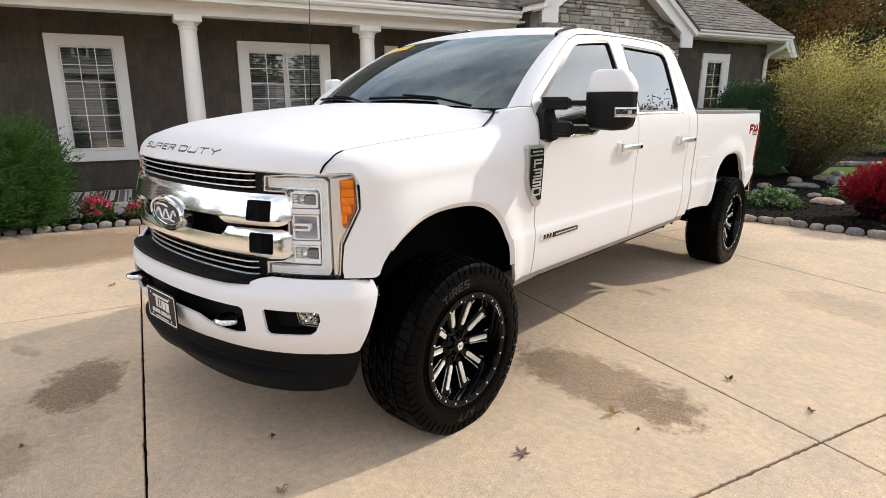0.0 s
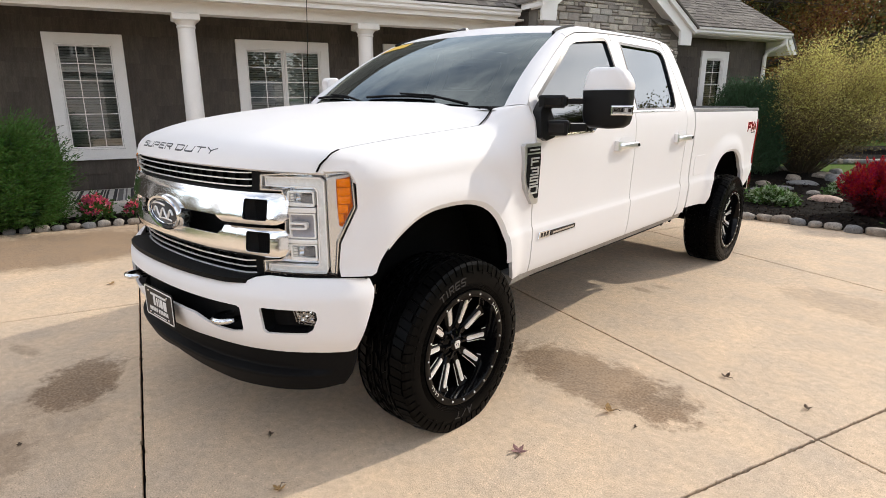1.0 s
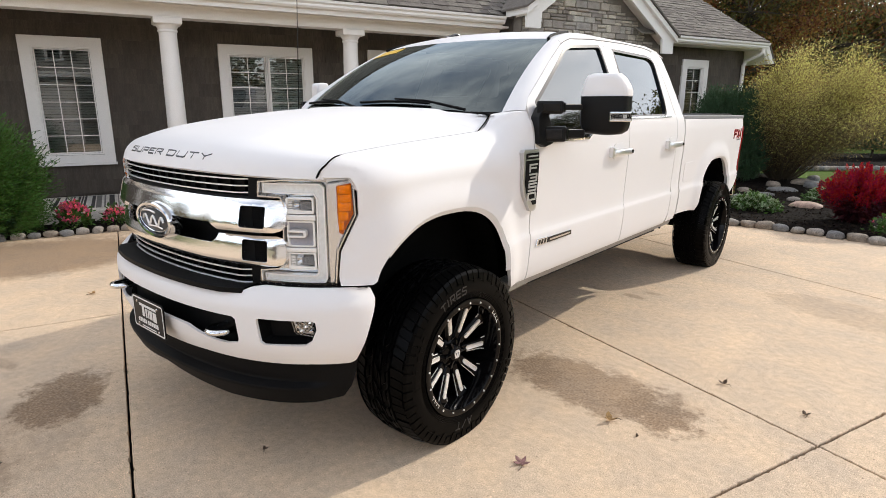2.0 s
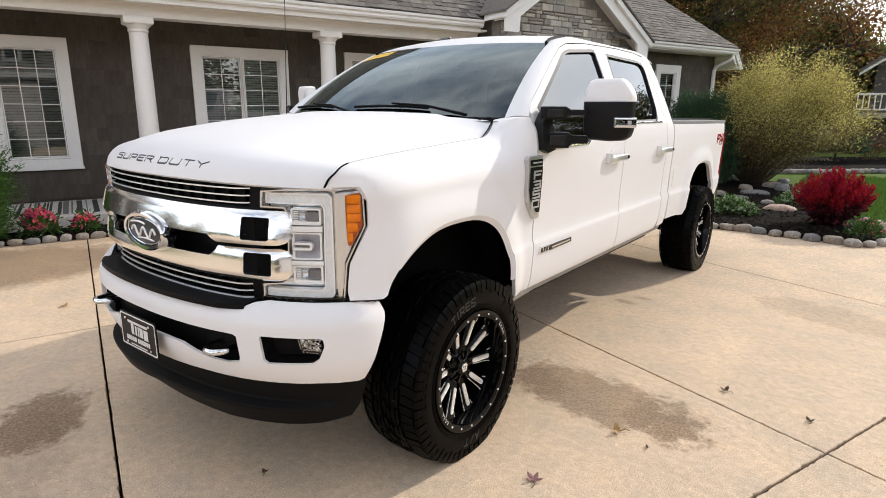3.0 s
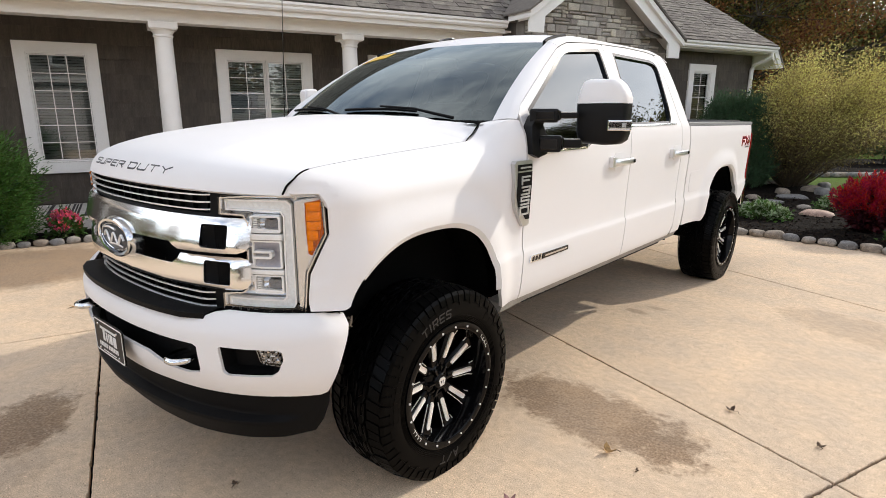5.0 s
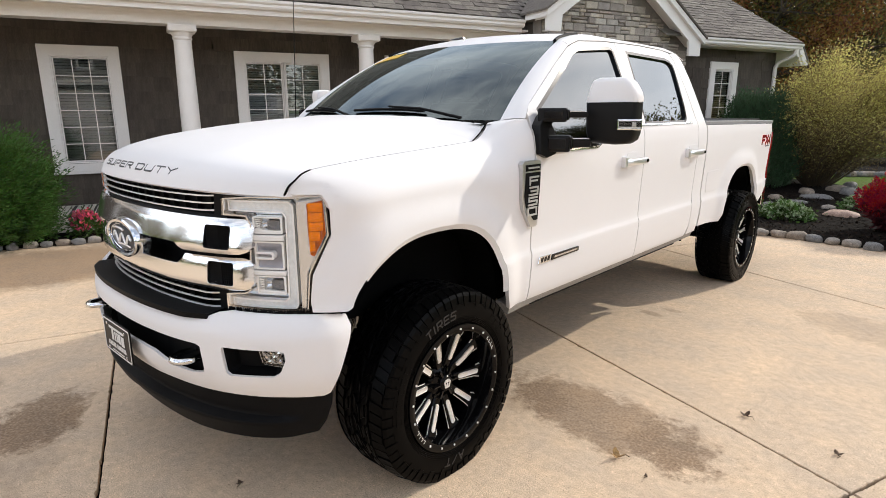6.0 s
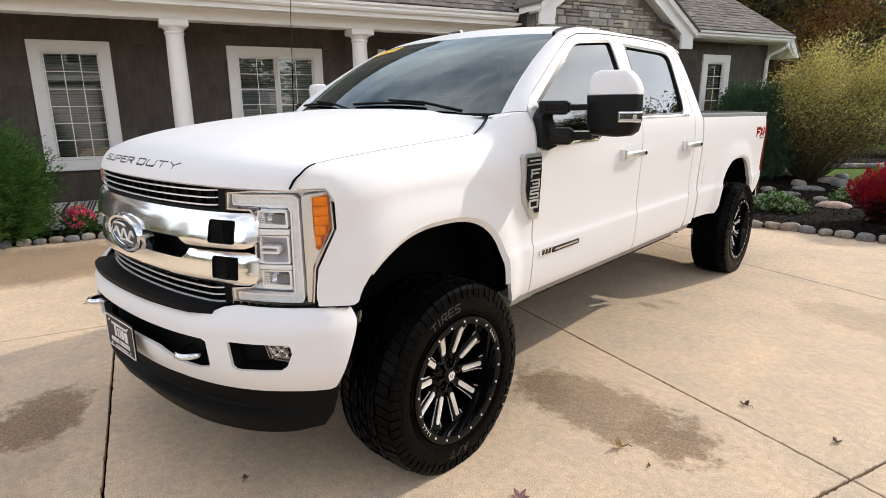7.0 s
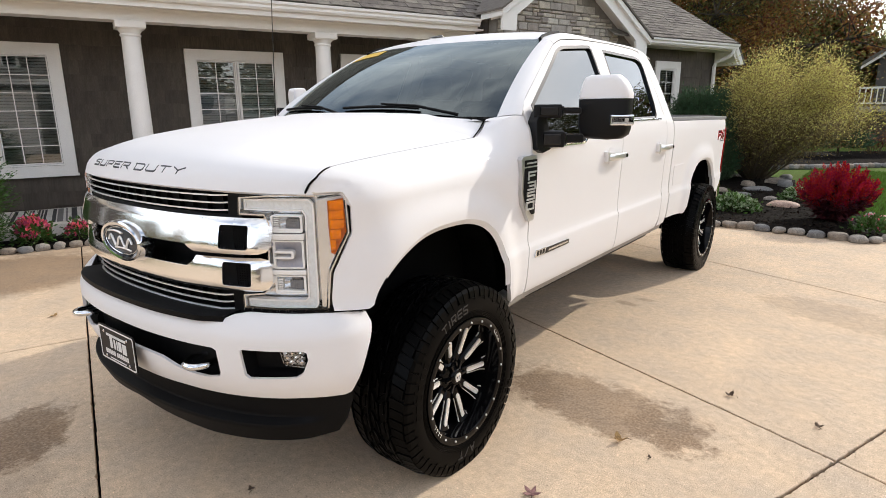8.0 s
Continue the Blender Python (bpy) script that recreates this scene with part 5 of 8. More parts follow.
def wheel(m, name_label):
    """One wheel at the pose m, its outer face to local +x with x = 0 at the sidewall."""
    tyre_prof = [(0.255, -0.03), (0.272, -0.010), (0.282, 0.002), (0.300, 0.010), (0.335, 0.0155), (0.370, 0.013), (0.398, 0.006), (0.414, -0.006), (0.4225, -0.04), (0.4235, -0.14), (0.4225, -0.24), (0.414, -0.274), (0.398, -0.286), (0.370, -0.292), (0.330, -0.295), (0.280, -0.28), (0.25, -0.26)]
    w = new("wheel")
    w.parent, w.matrix_basis = truck, m
    w["label"] = name_label
    tyre = part("tyre", lathe(tyre_prof, 96, "x"), RUBBER_SIDE, w, "knobbly black all-terrain tyre", smooth=True)
    settle(tyre.data)
    tr = new("tread", TREAD)
    tr.parent = tyre
    tagged(tr, kind="stuff")
    for r, x in ((0.294, 0.0090), (0.300, 0.0108), (0.307, 0.0122), (0.314, 0.0132), (0.3755, 0.0125)):
        part("sidewall_rib", lathe([(r - 0.0016, x - 0.003), (r - 0.0008, x + 0.0016), (r + 0.0008, x + 0.0016), (r + 0.0016, x - 0.003)], 96, "x"), RUBBER_SIDE, tyre, smooth=True)

    def wall_map(th0, r0):
        """Writing round the sidewall, its heads outwards: u runs on clockwise from th0 degrees in front of the top."""
        def f(u, v, o):
            t = radians(th0) - u / r0
            return Vector((0.0168 + o, -(r0 + v) * math.sin(t), (r0 + v) * math.cos(t)))
        return f

    for text, th0, wd in (("TIRES", 33.0, 0.027), ("A/T", -173.0, 0.028)):
        u = 0.0
        for ch in text:
            wl_ = 0.008 if ch == "I" else wd
            part("sidewall_letter", letter(ch, wall_map(th0, 0.321), u, 0.0, wl_, 0.033, 0.0055, 0.004, 0.1), SIDE_LETTER, tyre, "raised worn letter")
            u += wl_ + 0.0135
    marks = bmesh.new()
    for th0, n in ((-110, 7), (96, 6), (-40, 3)):
        for i in range(n):
            f = wall_map(th0 - 7.0 * i, 0.328)
            for u0, u1, v0, v1 in ((0, 0.026, 0, 0.005), (0, 0.026, 0.026, 0.031), (0, 0.006, 0, 0.031)):
                q = [marks.verts.new(f(u, v, o)) for o in (-0.0008, -0.004) for u, v in ((u0, v0), (u1, v0), (u1, v1), (u0, v1))]
                marks.faces.new(q[:4])
                for k in range(4):
                    marks.faces.new((q[k], q[(k + 1) % 4], q[4 + (k + 1) % 4], q[4 + k]))
    tagged(part("sidewall_relief", marks, RUBBER_SIDE, tyre, "raised marks on the sidewall"), kind="stuff")
    # rim: a flat bolted ring, then a deep polished barrel down to the spokes
    rim = part("rim", lathe([(0.282, -0.012), (0.287, 0.004), (0.284, 0.012), (0.278, 0.0140), (0.256, 0.0125), (0.2515, 0.009), (0.249, -0.004), (0.240, -0.050), (0.236, -0.085), (0.226, -0.12), (0.215, -0.18), (0.22, -0.24)], 96, "x"), RIM_BLACK, w, "gloss black alloy rim with milled spokes", smooth=True)
    part("brake_drum", lathe([(0.0, -0.170), (0.17, -0.170), (0.17, -0.21), (0.0, -0.21)], 32, "x"), DARK, rim)
    part("hub", lathe([(0.0, -0.046), (0.033, -0.046), (0.040, -0.052), (0.043, -0.066), (0.060, -0.072), (0.078, -0.080), (0.088, -0.094), (0.092, -0.14), (0.0, -0.14)], 40, "x"), RIM_BLACK, rim, smooth=True)
    tri = sheet([(-0.013, -0.018), (0.013, -0.018), (0.021, 0.008), (0.012, 0.020), (-0.012, 0.020), (-0.021, 0.008)], lambda u, v, o: Vector((-0.0425 + o, u, v)), 0.006, 1, 1, ([(-0.005, -0.011), (0.005, -0.011), (0.012, 0.008), (-0.012, 0.008)],))
    part("cap_mark", tri, MILLED, rim, "small silver shield on the cap")
    part("cap_mark_core", boxes((-0.045, -0.0430, -0.003, 0.003, -0.009, 0.006)), MILLED, rim)
    for i in range(6):
        a = math.pi * 2 * (i + 0.5) / 6
        part("cap_ridge", moved(boxes((-0.064, -0.050, -0.006, 0.006, 0.036, 0.074)), Matrix.Rotation(a, 4, "X")), BLACK_GLOSS, rim, bevel=0.003)
    FACE_Z, FACE_X = (0.070, 0.14, 0.205, 0.243), (-0.074, -0.066, -0.060, -0.050)
    for i in range(10):
        turn = Matrix.Rotation(radians(PHASE + 36 * i), 4, "X")
        c = []
        for z, hw, x0 in zip(FACE_Z, (0.020, 0.024, 0.029, 0.036), FACE_X):
            x1 = x0 - 0.045
            c.append([Vector(p) for p in ((x1, -hw, z), (x0 - 0.010, -hw, z), (x0, -hw * 0.70, z), (x0, hw * 0.70, z), (x0 - 0.010, hw, z), (x1, hw, z))])
        one = bmesh.new()
        rows = [[one.verts.new(turn @ p) for p in ring] for ring in c]
        for p, q in zip(rows, rows[1:]):
            for k in range(6):
                one.faces.new((p[k], p[(k + 1) % 6], q[(k + 1) % 6], q[k]))
        one.faces.new(rows[0])
        one.faces.new(rows[-1][::-1])
        part("spoke", one, RIM_BLACK, rim, bevel=0.002)
        # a broad hollow milled bar, and a fine milled edge that hooks round the spoke's foot
        f = lambda u, v, o: turn @ Vector((lerp(v, FACE_Z, FACE_X) + 0.0045 + o - 0.0025 * max(0.0, 1 - (u / 0.0105) ** 2), u, v))
        part("milled_bar", sheet(rounded(-0.0115, 0.0115, 0.100, 0.222, 0.0108, 5), f, 0.006, 0.005, 0.03), MILLED, rim, smooth=True)
        e = lambda u, v, o: turn @ Vector((lerp(v, FACE_Z, FACE_X) + o - 0.004, u, v))
        part("milled_edge", sheet([(0.0200, 0.112), (0.0226, 0.112), (0.0285, 0.208), (0.0345, 0.232), (0.0315, 0.235), (0.0255, 0.210)], e, 0.004, 1, 0.04), MILLED, rim)
        part("milled_edge", sheet([(-0.0315, 0.235), (-0.0345, 0.232), (-0.0285, 0.212), (-0.0262, 0.213)], e, 0.004, 1, 0.04), MILLED, rim)
    bolt = lathe([(0.0, 0.0145), (0.0024, 0.0145), (0.0028, 0.0170), (0.0044, 0.0170), (0.0050, 0.0155), (0.0052, 0.010)], 12, "x")
    b = part("bead_bolt", bolt, MILLED, rim)
    bolt_mesh = b.data
    b.matrix_basis = Matrix.Translation((0, -0.266 * math.sin(radians(13.86)), 0.266 * math.cos(radians(13.86))))
    for i in range(1, 20):
        th = radians(13.86 - 18 * i)
        if i in (4, 14):                   # a short row of marks takes the bolt's place
            for k in range(-2, 2):
                a = th + radians(4.6 * (k + 0.5))
                part("ring_mark", moved(boxes((0.0, 0.0014, -0.0070, 0.0070, -0.0072, -0.0045), (0.0, 0.0014, -0.0070, -0.0042, -0.0072, 0.0072)), Matrix.Rotation(a, 4, "X") @ Matrix.Translation((0.0133, 0, 0.266))), MILLED, rim)
            continue
        b = new("bead_bolt", bolt_mesh)
        b.parent, b.matrix_basis = rim, Matrix.Translation((0, -0.266 * math.sin(th), 0.266 * math.cos(th)))
    for i in range(8):
        a = 2 * math.pi * i / 8
        part("lug_nut", moved(lathe([(0.0, -0.068), (0.007, -0.070), (0.009, -0.085), (0.009, -0.10)], 6, "x"), Matrix.Translation((0, 0.072 * math.cos(a), 0.072 * math.sin(a)))), BLACK_GLOSS, rim)
    return w


first = wheel(pose(XO, -0.009, TZ), "large black wheel with milled spokes")
for x, y, turn, roll in ((XO - 0.012, 4.06, 0, 17), (-XO, -0.009, 180, 33), (-XO + 0.012, 4.06, 180, 5)):
    w = copy_thing(first, pose(x, y, TZ, 0, 0, turn))
    for c in w.children:
        if c.name.startswith("rim"):
            c.matrix_basis = pose(0, 0, 0, roll)


# ---- wheel wells and running gear ----
def liner(arch):
    c, z0, w, h = arch
    return lambda u, v: Vector((0.50 + 0.44 * v, c + (w + 0.004) * math.copysign(abs(math.cos(math.pi * u)) ** (2 / AN), -math.cos(math.pi * u)), z0 + (h + 0.004) * math.sin(math.pi * u) ** (2 / AN)))


for arch in (ARCH_F, ARCH_R):
    both("wheel_liner", lambda: grid(liner(arch), 24, 2), DARK)
for y in (-0.01, 4.06):
    part("axle", tube([(-0.80, y, TZ), (0.80, y, TZ)], 0.055, 12), DARK, truck)
    part("differential", moved(lathe([(0, -0.16), (0.10, -0.12), (0.16, 0.0), (0.10, 0.12), (0, 0.16)], 16), pose(0.15 if y else -0.2, y, TZ, 0, 90, 0)), DARK, truck)
both("frame_rail", lambda: boxes((0.40, 0.48, -0.6, 4.9, 0.56, 0.72)), DARK)
both("leaf_spring", lambda: tube([(0.52, 3.3, 0.58), (0.52, 3.7, 0.47), (0.52, 4.06, 0.43), (0.52, 4.45, 0.47), (0.52, 4.8, 0.60)], 0.035, 8), DARK)
both("shock_absorber", lambda: tube([(0.60, -0.22, 0.46), (0.55, -0.12, 1.0)], 0.035, 10), SATIN)
for y, z in ((2.86, 0.50), (2.97, 0.485), (3.06, 0.50), (3.16, 0.485)):
    both("spring_clamp", lambda: tube([(0.80, y, 0.66), (0.80, y, z + 0.03), (0.80, y + 0.01, z)], 0.022, 6, 0.45), DARK)
part("drive_shaft", tube([(0.1, 0.1, 0.5), (0.1, 4.0, 0.48)], 0.04, 10), DARK, truck)
part("exhaust_pipe", tube([(-0.35, 1.0, 0.52), (-0.35, 3.2, 0.50), (-0.62, 3.6, 0.52)], 0.05, 10), DARK, truck)
both("side_step", lambda: boxes((0.80, 0.93, 0.75, 2.70, 0.555, 0.585)), BLACK_PLASTIC, "folded black running board", bevel=0.01)

# ---- tow mirrors ----
MIRROR_BLACK = surface("mirror_black", (0.005, 0.005, 0.0055), 0.42, vary=0.08, spec=0.2, bump=0.12, bump_scale=400.0)
MIRROR_GLASS = surface("mirror_glass", (0.9, 0.9, 0.9), 0.02, 1.0, vary=0.0)


def mirror(s):
    fx = (lambda bm: bm) if s == 1 else flip_x
    XM, YM, slim = (1.238 if s == 1 else 1.16), 0.950, (1.0 if s == 1 else 0.5)
    out = [(-0.122, -0.10), (-0.114, -0.135), (-0.090, -0.152), (0.02, -0.156), (0.085, -0.150), (0.112, -0.132), (0.122, -0.10), (0.124, 0.0), (0.124, 0.070), (0.112, 0.100), (0.088, 0.135), (0.060, 0.158), (-0.07, 0.160), (-0.098, 0.150), (-0.110, 0.12), (-0.124, 0.045)]

    def shell(z0, z1, grow):
        """The head between two heights, with a flat front that rounds off to its sides."""
        bm = bmesh.new()
        rows = []
        for t, sc in ((0.0, 0.86), (0.08, 0.945), (0.22, 0.985), (0.45, 1.0), (0.75, 1.0), (1.0, 0.985)):
            y = YM - 0.062 + 0.118 * t
            rows.append([bm.verts.new((XM + u * sc * grow * slim, y + 0.035 * max(0.0, u / 0.12) ** 3 * (1 - t) + 0.012 * abs(v / 0.15) ** 3 * (1 - t), min(max(1.562 + v * sc * grow, z0), z1))) for u, v in out])
        for p, q in zip(rows, rows[1:]):
            for i in range(len(out)):
                bm.faces.new((p[i], p[(i + 1) % len(out)], q[(i + 1) % len(out)], q[i]))
        bm.faces.new(rows[0])
        bm.faces.new(rows[-1][::-1])
        bmesh.ops.remove_doubles(bm, verts=bm.verts, dist=1e-4)
        return bm

    base = part("side_mirror", fx(shell(1.2, 1.606, 1.0)), MIRROR_BLACK, truck, "large tow mirror with a white cap and clear lamp", smooth=True, bevel=0.008, seg=3)
    part("mirror_cap", fx(shell(1.608, 1.9, 1.012)), PAINT, base, "white mirror cap", smooth=True, bevel=0.010, seg=3)
    part("mirror_glass", fx(boxes((XM - 0.10 * slim, XM + 0.10 * slim, YM + 0.0565, YM + 0.059, 1.44, 1.66))), MIRROR_GLASS, base)
    lp = pose(XM + 0.102 * slim, 0.915, 1.505, 0, 0, 33)
    lamp = part("mirror_lamp", fx(moved(boxes((-0.058, 0.056, -0.022, 0.02, -0.027, 0.025)), lp)), CHROME, base, "clear turn lamp in a chrome frame", bevel=0.006)
    part("lamp_bed", fx(moved(boxes((-0.050, 0.052, -0.0235, -0.015, -0.017, 0.015)), lp)), BLACK_GLOSS, lamp, bevel=0.002)
    part("lamp_bulb", fx(moved(boxes((0.010, 0.030, -0.0255, -0.015, -0.010, 0.010)), lp)), FROST, lamp, bevel=0.003)
    part("lamp_strip", fx(moved(boxes((-0.046, 0.050, -0.0250, -0.015, -0.017, -0.011)), lp)), FROST, lamp, bevel=0.001)
    part("lamp_window", fx(moved(boxes((-0.051, 0.053, -0.029, -0.027, -0.019, 0.017)), lp)), LENS, lamp, "clear lens")
    for z0, z1, y0 in ((1.516, 1.582, 0.70), (1.372, 1.452, 0.74)):
        arm = part("mirror_arm", fx(moved(boxes((-0.02, 0.118, -0.050, 0.050, z0, z1)), pose(0.985, y0 + 0.02, 0, 0, 0, 28))), MIRROR_BLACK, base, bevel=0.010, seg=3)
        part("arm_panel", fx(moved(boxes((0.012, 0.100, -0.0545, -0.045, z0 + 0.012, z1 - 0.012)), pose(0.985, y0 + 0.02, 0, 0, 0, 28))), BLACK_GLOSS, arm, bevel=0.004)
        part("arm_tube", fx(moved(boxes((0.10, 0.215, -0.022, 0.022, z0 + 0.020, z1 - 0.018)), pose(0.985, y0 + 0.02, 0, 0, 0, 38))), MIRROR_BLACK, arm, bevel=0.008, seg=3)
        part("arm_trim", fx(moved(boxes((0.128, 0.205, -0.0235, 0.0235, z1 - 0.0185, z1 - 0.0150)), pose(0.985, y0 + 0.02, 0, 0, 0, 38))), CHROME, arm)
        part("arm_sleeve", fx(moved(boxes((0.112, 0.128, -0.030, 0.030, z0 + 0.010, z1 - 0.008)), pose(0.985, y0 + 0.02, 0, 0, 0, 36))), BLACK_GLOSS, arm, bevel=0.006)
    part("mirror_base", fx(sheet([(0.655, 1.365), (0.71, 1.345), (0.79, 1.36), (0.80, 1.45), (0.76, 1.505), (0.83, 1.572), (0.765, 1.580), (0.69, 1.545), (0.655, 1.50)], lambda u, v, o: Vector((max(side_x(u, 1.45), side_x(u, v)) + 0.03 + o, u, v)), 0.05, 0.1, 0.1)), MIRROR_BLACK, base, smooth=True, bevel=0.008)


mirror(1)
mirror(-1)


# ---- handles, seams, side badges ----
HANDLE_SILVER = surface("handle_silver", (0.84, 0.84, 0.85), 0.28, 0.8, vary=0.04)


def handle(y, s):
    fx = (lambda bm: bm) if s == 1 else flip_x
    part("handle_dish", fx(sheet(rounded(y - 0.075, y + 0.105, 1.215, 1.318, 0.035), lambda u, v, o: side_map(u, v, o + 0.003), 0.006, 0.05, 0.05)), PAINT, truck, bevel=0.002)
    x = side_x(y, 1.262)
    pts = [Vector((x + d, y + u, 1.262)) for u, d in ((-0.118, 0.012), (-0.10, 0.032), (-0.05, 0.042), (0.06, 0.044), (0.125, 0.040), (0.145, 0.034))]
    bm = bmesh.new()
    rows = []
    for p in pts:
        rows.append([bm.verts.new(p + Vector((a, 0, b))) for a, b in ((-0.008, -0.019), (0.004, -0.019), (0.008, -0.010), (0.008, 0.012), (0.003, 0.019), (-0.008, 0.019))])
    for p, q in zip(rows, rows[1:]):
        for k in range(6):
            bm.faces.new((p[k], p[(k + 1) % 6], q[(k + 1) % 6], q[k]))
    bm.faces.new(rows[0]); bm.faces.new(rows[-1][::-1])
    part("door_handle", fx(bm), HANDLE_SILVER, truck, "chrome door handle", smooth=True, bevel=0.003)
    part("handle_mount", fx(sheet([(y - 0.135, 1.232), (y - 0.060, 1.238), (y - 0.060, 1.286), (y - 0.135, 1.300)], lambda u, v, o: Vector((x + 0.030 + o, u, v)), 0.036, 1, 1)), HANDLE_SILVER, truck, bevel=0.005)
    part("handle_lock", fx(moved(lathe([(0, 0.006), (0.010, 0.005), (0.012, 0.0), (0.012, -0.02)], 14), pose(x + 0.050, y + 0.122, 1.262, 0, 90, 0))), BLACK_GLOSS, truck)


for s in (1, -1):
    handle(1.70, s)
    handle(2.70, s)
both("belt_trim", lambda: sheet([(0.84, 1.364), (1.265, 1.364), (1.30, 1.382), (1.37, 1.449), (1.41, 1.470), (2.70, 1.470), (2.70, 1.481), (1.405, 1.481), (1.358, 1.460), (1.29, 1.395), (1.258, 1.376), (0.84, 1.376)], lambda u, v, o: side_map(u, v, o + 0.006), 0.01, 0.15, 1), CHROME, "chrome belt strip")


for win in (FW, RW):
    both("window_rubber", lambda: sheet(grown(win, 0.013), lambda u, v, o: side_map(u, v, o + 0.002), 0.016, 0.08, 0.05, (grown(win, -0.006),)), BLACK_GLOSS)
both("pillar_cover", lambda: sheet([(1.790, 1.492), (1.920, 1.492), (1.988, 1.930), (1.815, 1.935)], lambda u, v, o: side_map(u, v, o + 0.003), 0.006, 0.05, 0.1), PAINT, smooth=True)
both("fuel_door", lambda: sheet(rounded(3.09, 3.37, 0.92, 1.09, 0.03), lambda u, v, o: side_map(u, v, o + 0.003), 0.004, 0.05, 0.05), PAINT, bevel=0.002)

def hood_map(u, v, o):
    p = hood_point((u / 0.852 + 1) / 2, v / 1.25)
    return p + Vector((0, -0.5, 0.85)) * (o + 0.0015)


VENT_SILVER = surface("brushed_silver", (0.58, 0.58, 0.58), 0.36, 0.85, vary=0.05)
VENT_BLACK = surface("vent_black", (0.006, 0.006, 0.0065), 0.6, vary=0.1, spec=0.12)
DIGIT_SILVER = surface("digit_silver", (0.62, 0.62, 0.63), 0.38, 0.6, vary=0.03)
LETTER_BLACK = surface("letter_black", (0.015, 0.016, 0.02), 0.3, vary=0.05)
u = -0.385
for ch, w in (("S", 0.060), ("U", 0.060), ("P", 0.056), ("E", 0.052), ("R", 0.058), (" ", 0.005), ("D", 0.072), ("U", 0.066), ("T", 0.060), ("Y", 0.062)):
    if ch != " ":
        part("hood_letter", letter(ch, hood_map, u, 0.0195, w, 0.0165, 0.0034, 0.003, 0.25), LETTER_BLACK, hood, "dark inset letter")
    u += w + 0.021

for s in (1, -1):
    fx = (lambda bm: bm) if s == 1 else flip_x
    sm = lambda off: (lambda u, v, o: fender_map(u, v, o + off))
    vent = part("fender_vent", fx(sheet([(0.515, 1.325), (0.53, 1.338), (0.662, 1.338), (0.668, 1.332), (0.668, 1.018), (0.655, 1.010), (0.612, 1.012), (0.542, 1.105), (0.525, 1.16)], lambda u, v, o: Vector((side_x(u, v) + 0.020 + o, u, v)), 0.03, 0.04, 0.04)), VENT_SILVER, truck, "silver fender vent with raised digits", bevel=0.006)
    part("vent_face", fx(sheet([(0.540, 1.282), (0.662, 1.282), (0.662, 1.045), (0.632, 1.045), (0.558, 1.118), (0.540, 1.17)], lambda u, v, o: Vector((side_x(u, v) + 0.0240 + o, u, v)), 0.003, 0.05, 0.05)), VENT_BLACK, vent)
    part("vent_strip", fx(sheet([(0.540, 1.290), (0.660, 1.290), (0.660, 1.320), (0.540, 1.320)], lambda u, v, o: Vector((side_x(u, v) + 0.0240 + o, u, v)), 0.003, 0.1, 0.1)), VENT_BLACK, vent)
    part("vent_strip_bars", fx(sheet([(0.556, 1.301), (0.648, 1.301), (0.648, 1.309), (0.556, 1.309)], lambda u, v, o: Vector((side_x(u, v) + 0.0262 + o, u, v)), 0.002, 0.1, 0.1)), DIGIT_SILVER, vent)
    for i, ch in enumerate("F350"):
        z = 1.226 - 0.050 * i
        part("vent_digit", fx(letter(ch, lambda u, v, o: Vector((side_x(u, v) + 0.0300 + o, u, v)), 0.570, z, 0.068, 0.035, 0.0085, 0.005)), DIGIT_SILVER, vent)
    tag = part("door_badge", fx(sheet([(0.825, 0.802), (1.105, 0.806), (1.102, 0.832), (0.832, 0.832)], lambda u, v, o: side_map(u, v, o + 0.007), 0.006, 0.05, 0.1)), BLACK_GLOSS, truck, "black and chrome door badge", bevel=0.0015)
    part("badge_bar", fx(sheet([(0.85, 0.812), (1.085, 0.815), (1.085, 0.824), (0.85, 0.822)], lambda u, v, o: side_map(u, v, o + 0.0085), 0.003, 0.05, 0.1)), SATIN, tag)
    part("badge_plate", fx(sheet([(0.702, 0.802), (0.815, 0.800), (0.822, 0.838), (0.712, 0.840)], lambda u, v, o: side_map(u, v, o + 0.007), 0.006, 0.05, 0.1)), CHROME, tag, bevel=0.0015)
    for k in range(3):
        part("badge_digit", fx(sheet([(0.724 + 0.030 * k, 0.808), (0.742 + 0.030 * k, 0.808), (0.748 + 0.030 * k, 0.832), (0.730 + 0.030 * k, 0.832)], lambda u, v, o: side_map(u, v, o + 0.0085), 0.003, 0.05, 0.1)), BLACK_GLOSS, tag)
    if s == 1:
        for k, ch in enumerate("FX4"):
            part("bed_letter", letter(ch, lambda u, v, o: side_map(u, v, o + 0.003), 4.50 + 0.115 * k, 1.245, 0.085, 0.07, 0.026, 0.003, 0.1), RED_LENS, truck, "red decal letter")
        part("bed_decal_bar", sheet([(4.62, 1.215), (4.80, 1.215), (4.80, 1.226), (4.62, 1.226)], lambda u, v, o: side_map(u, v, o + 0.003), 0.003, 0.1, 0.1), LETTER_BLACK, truck)

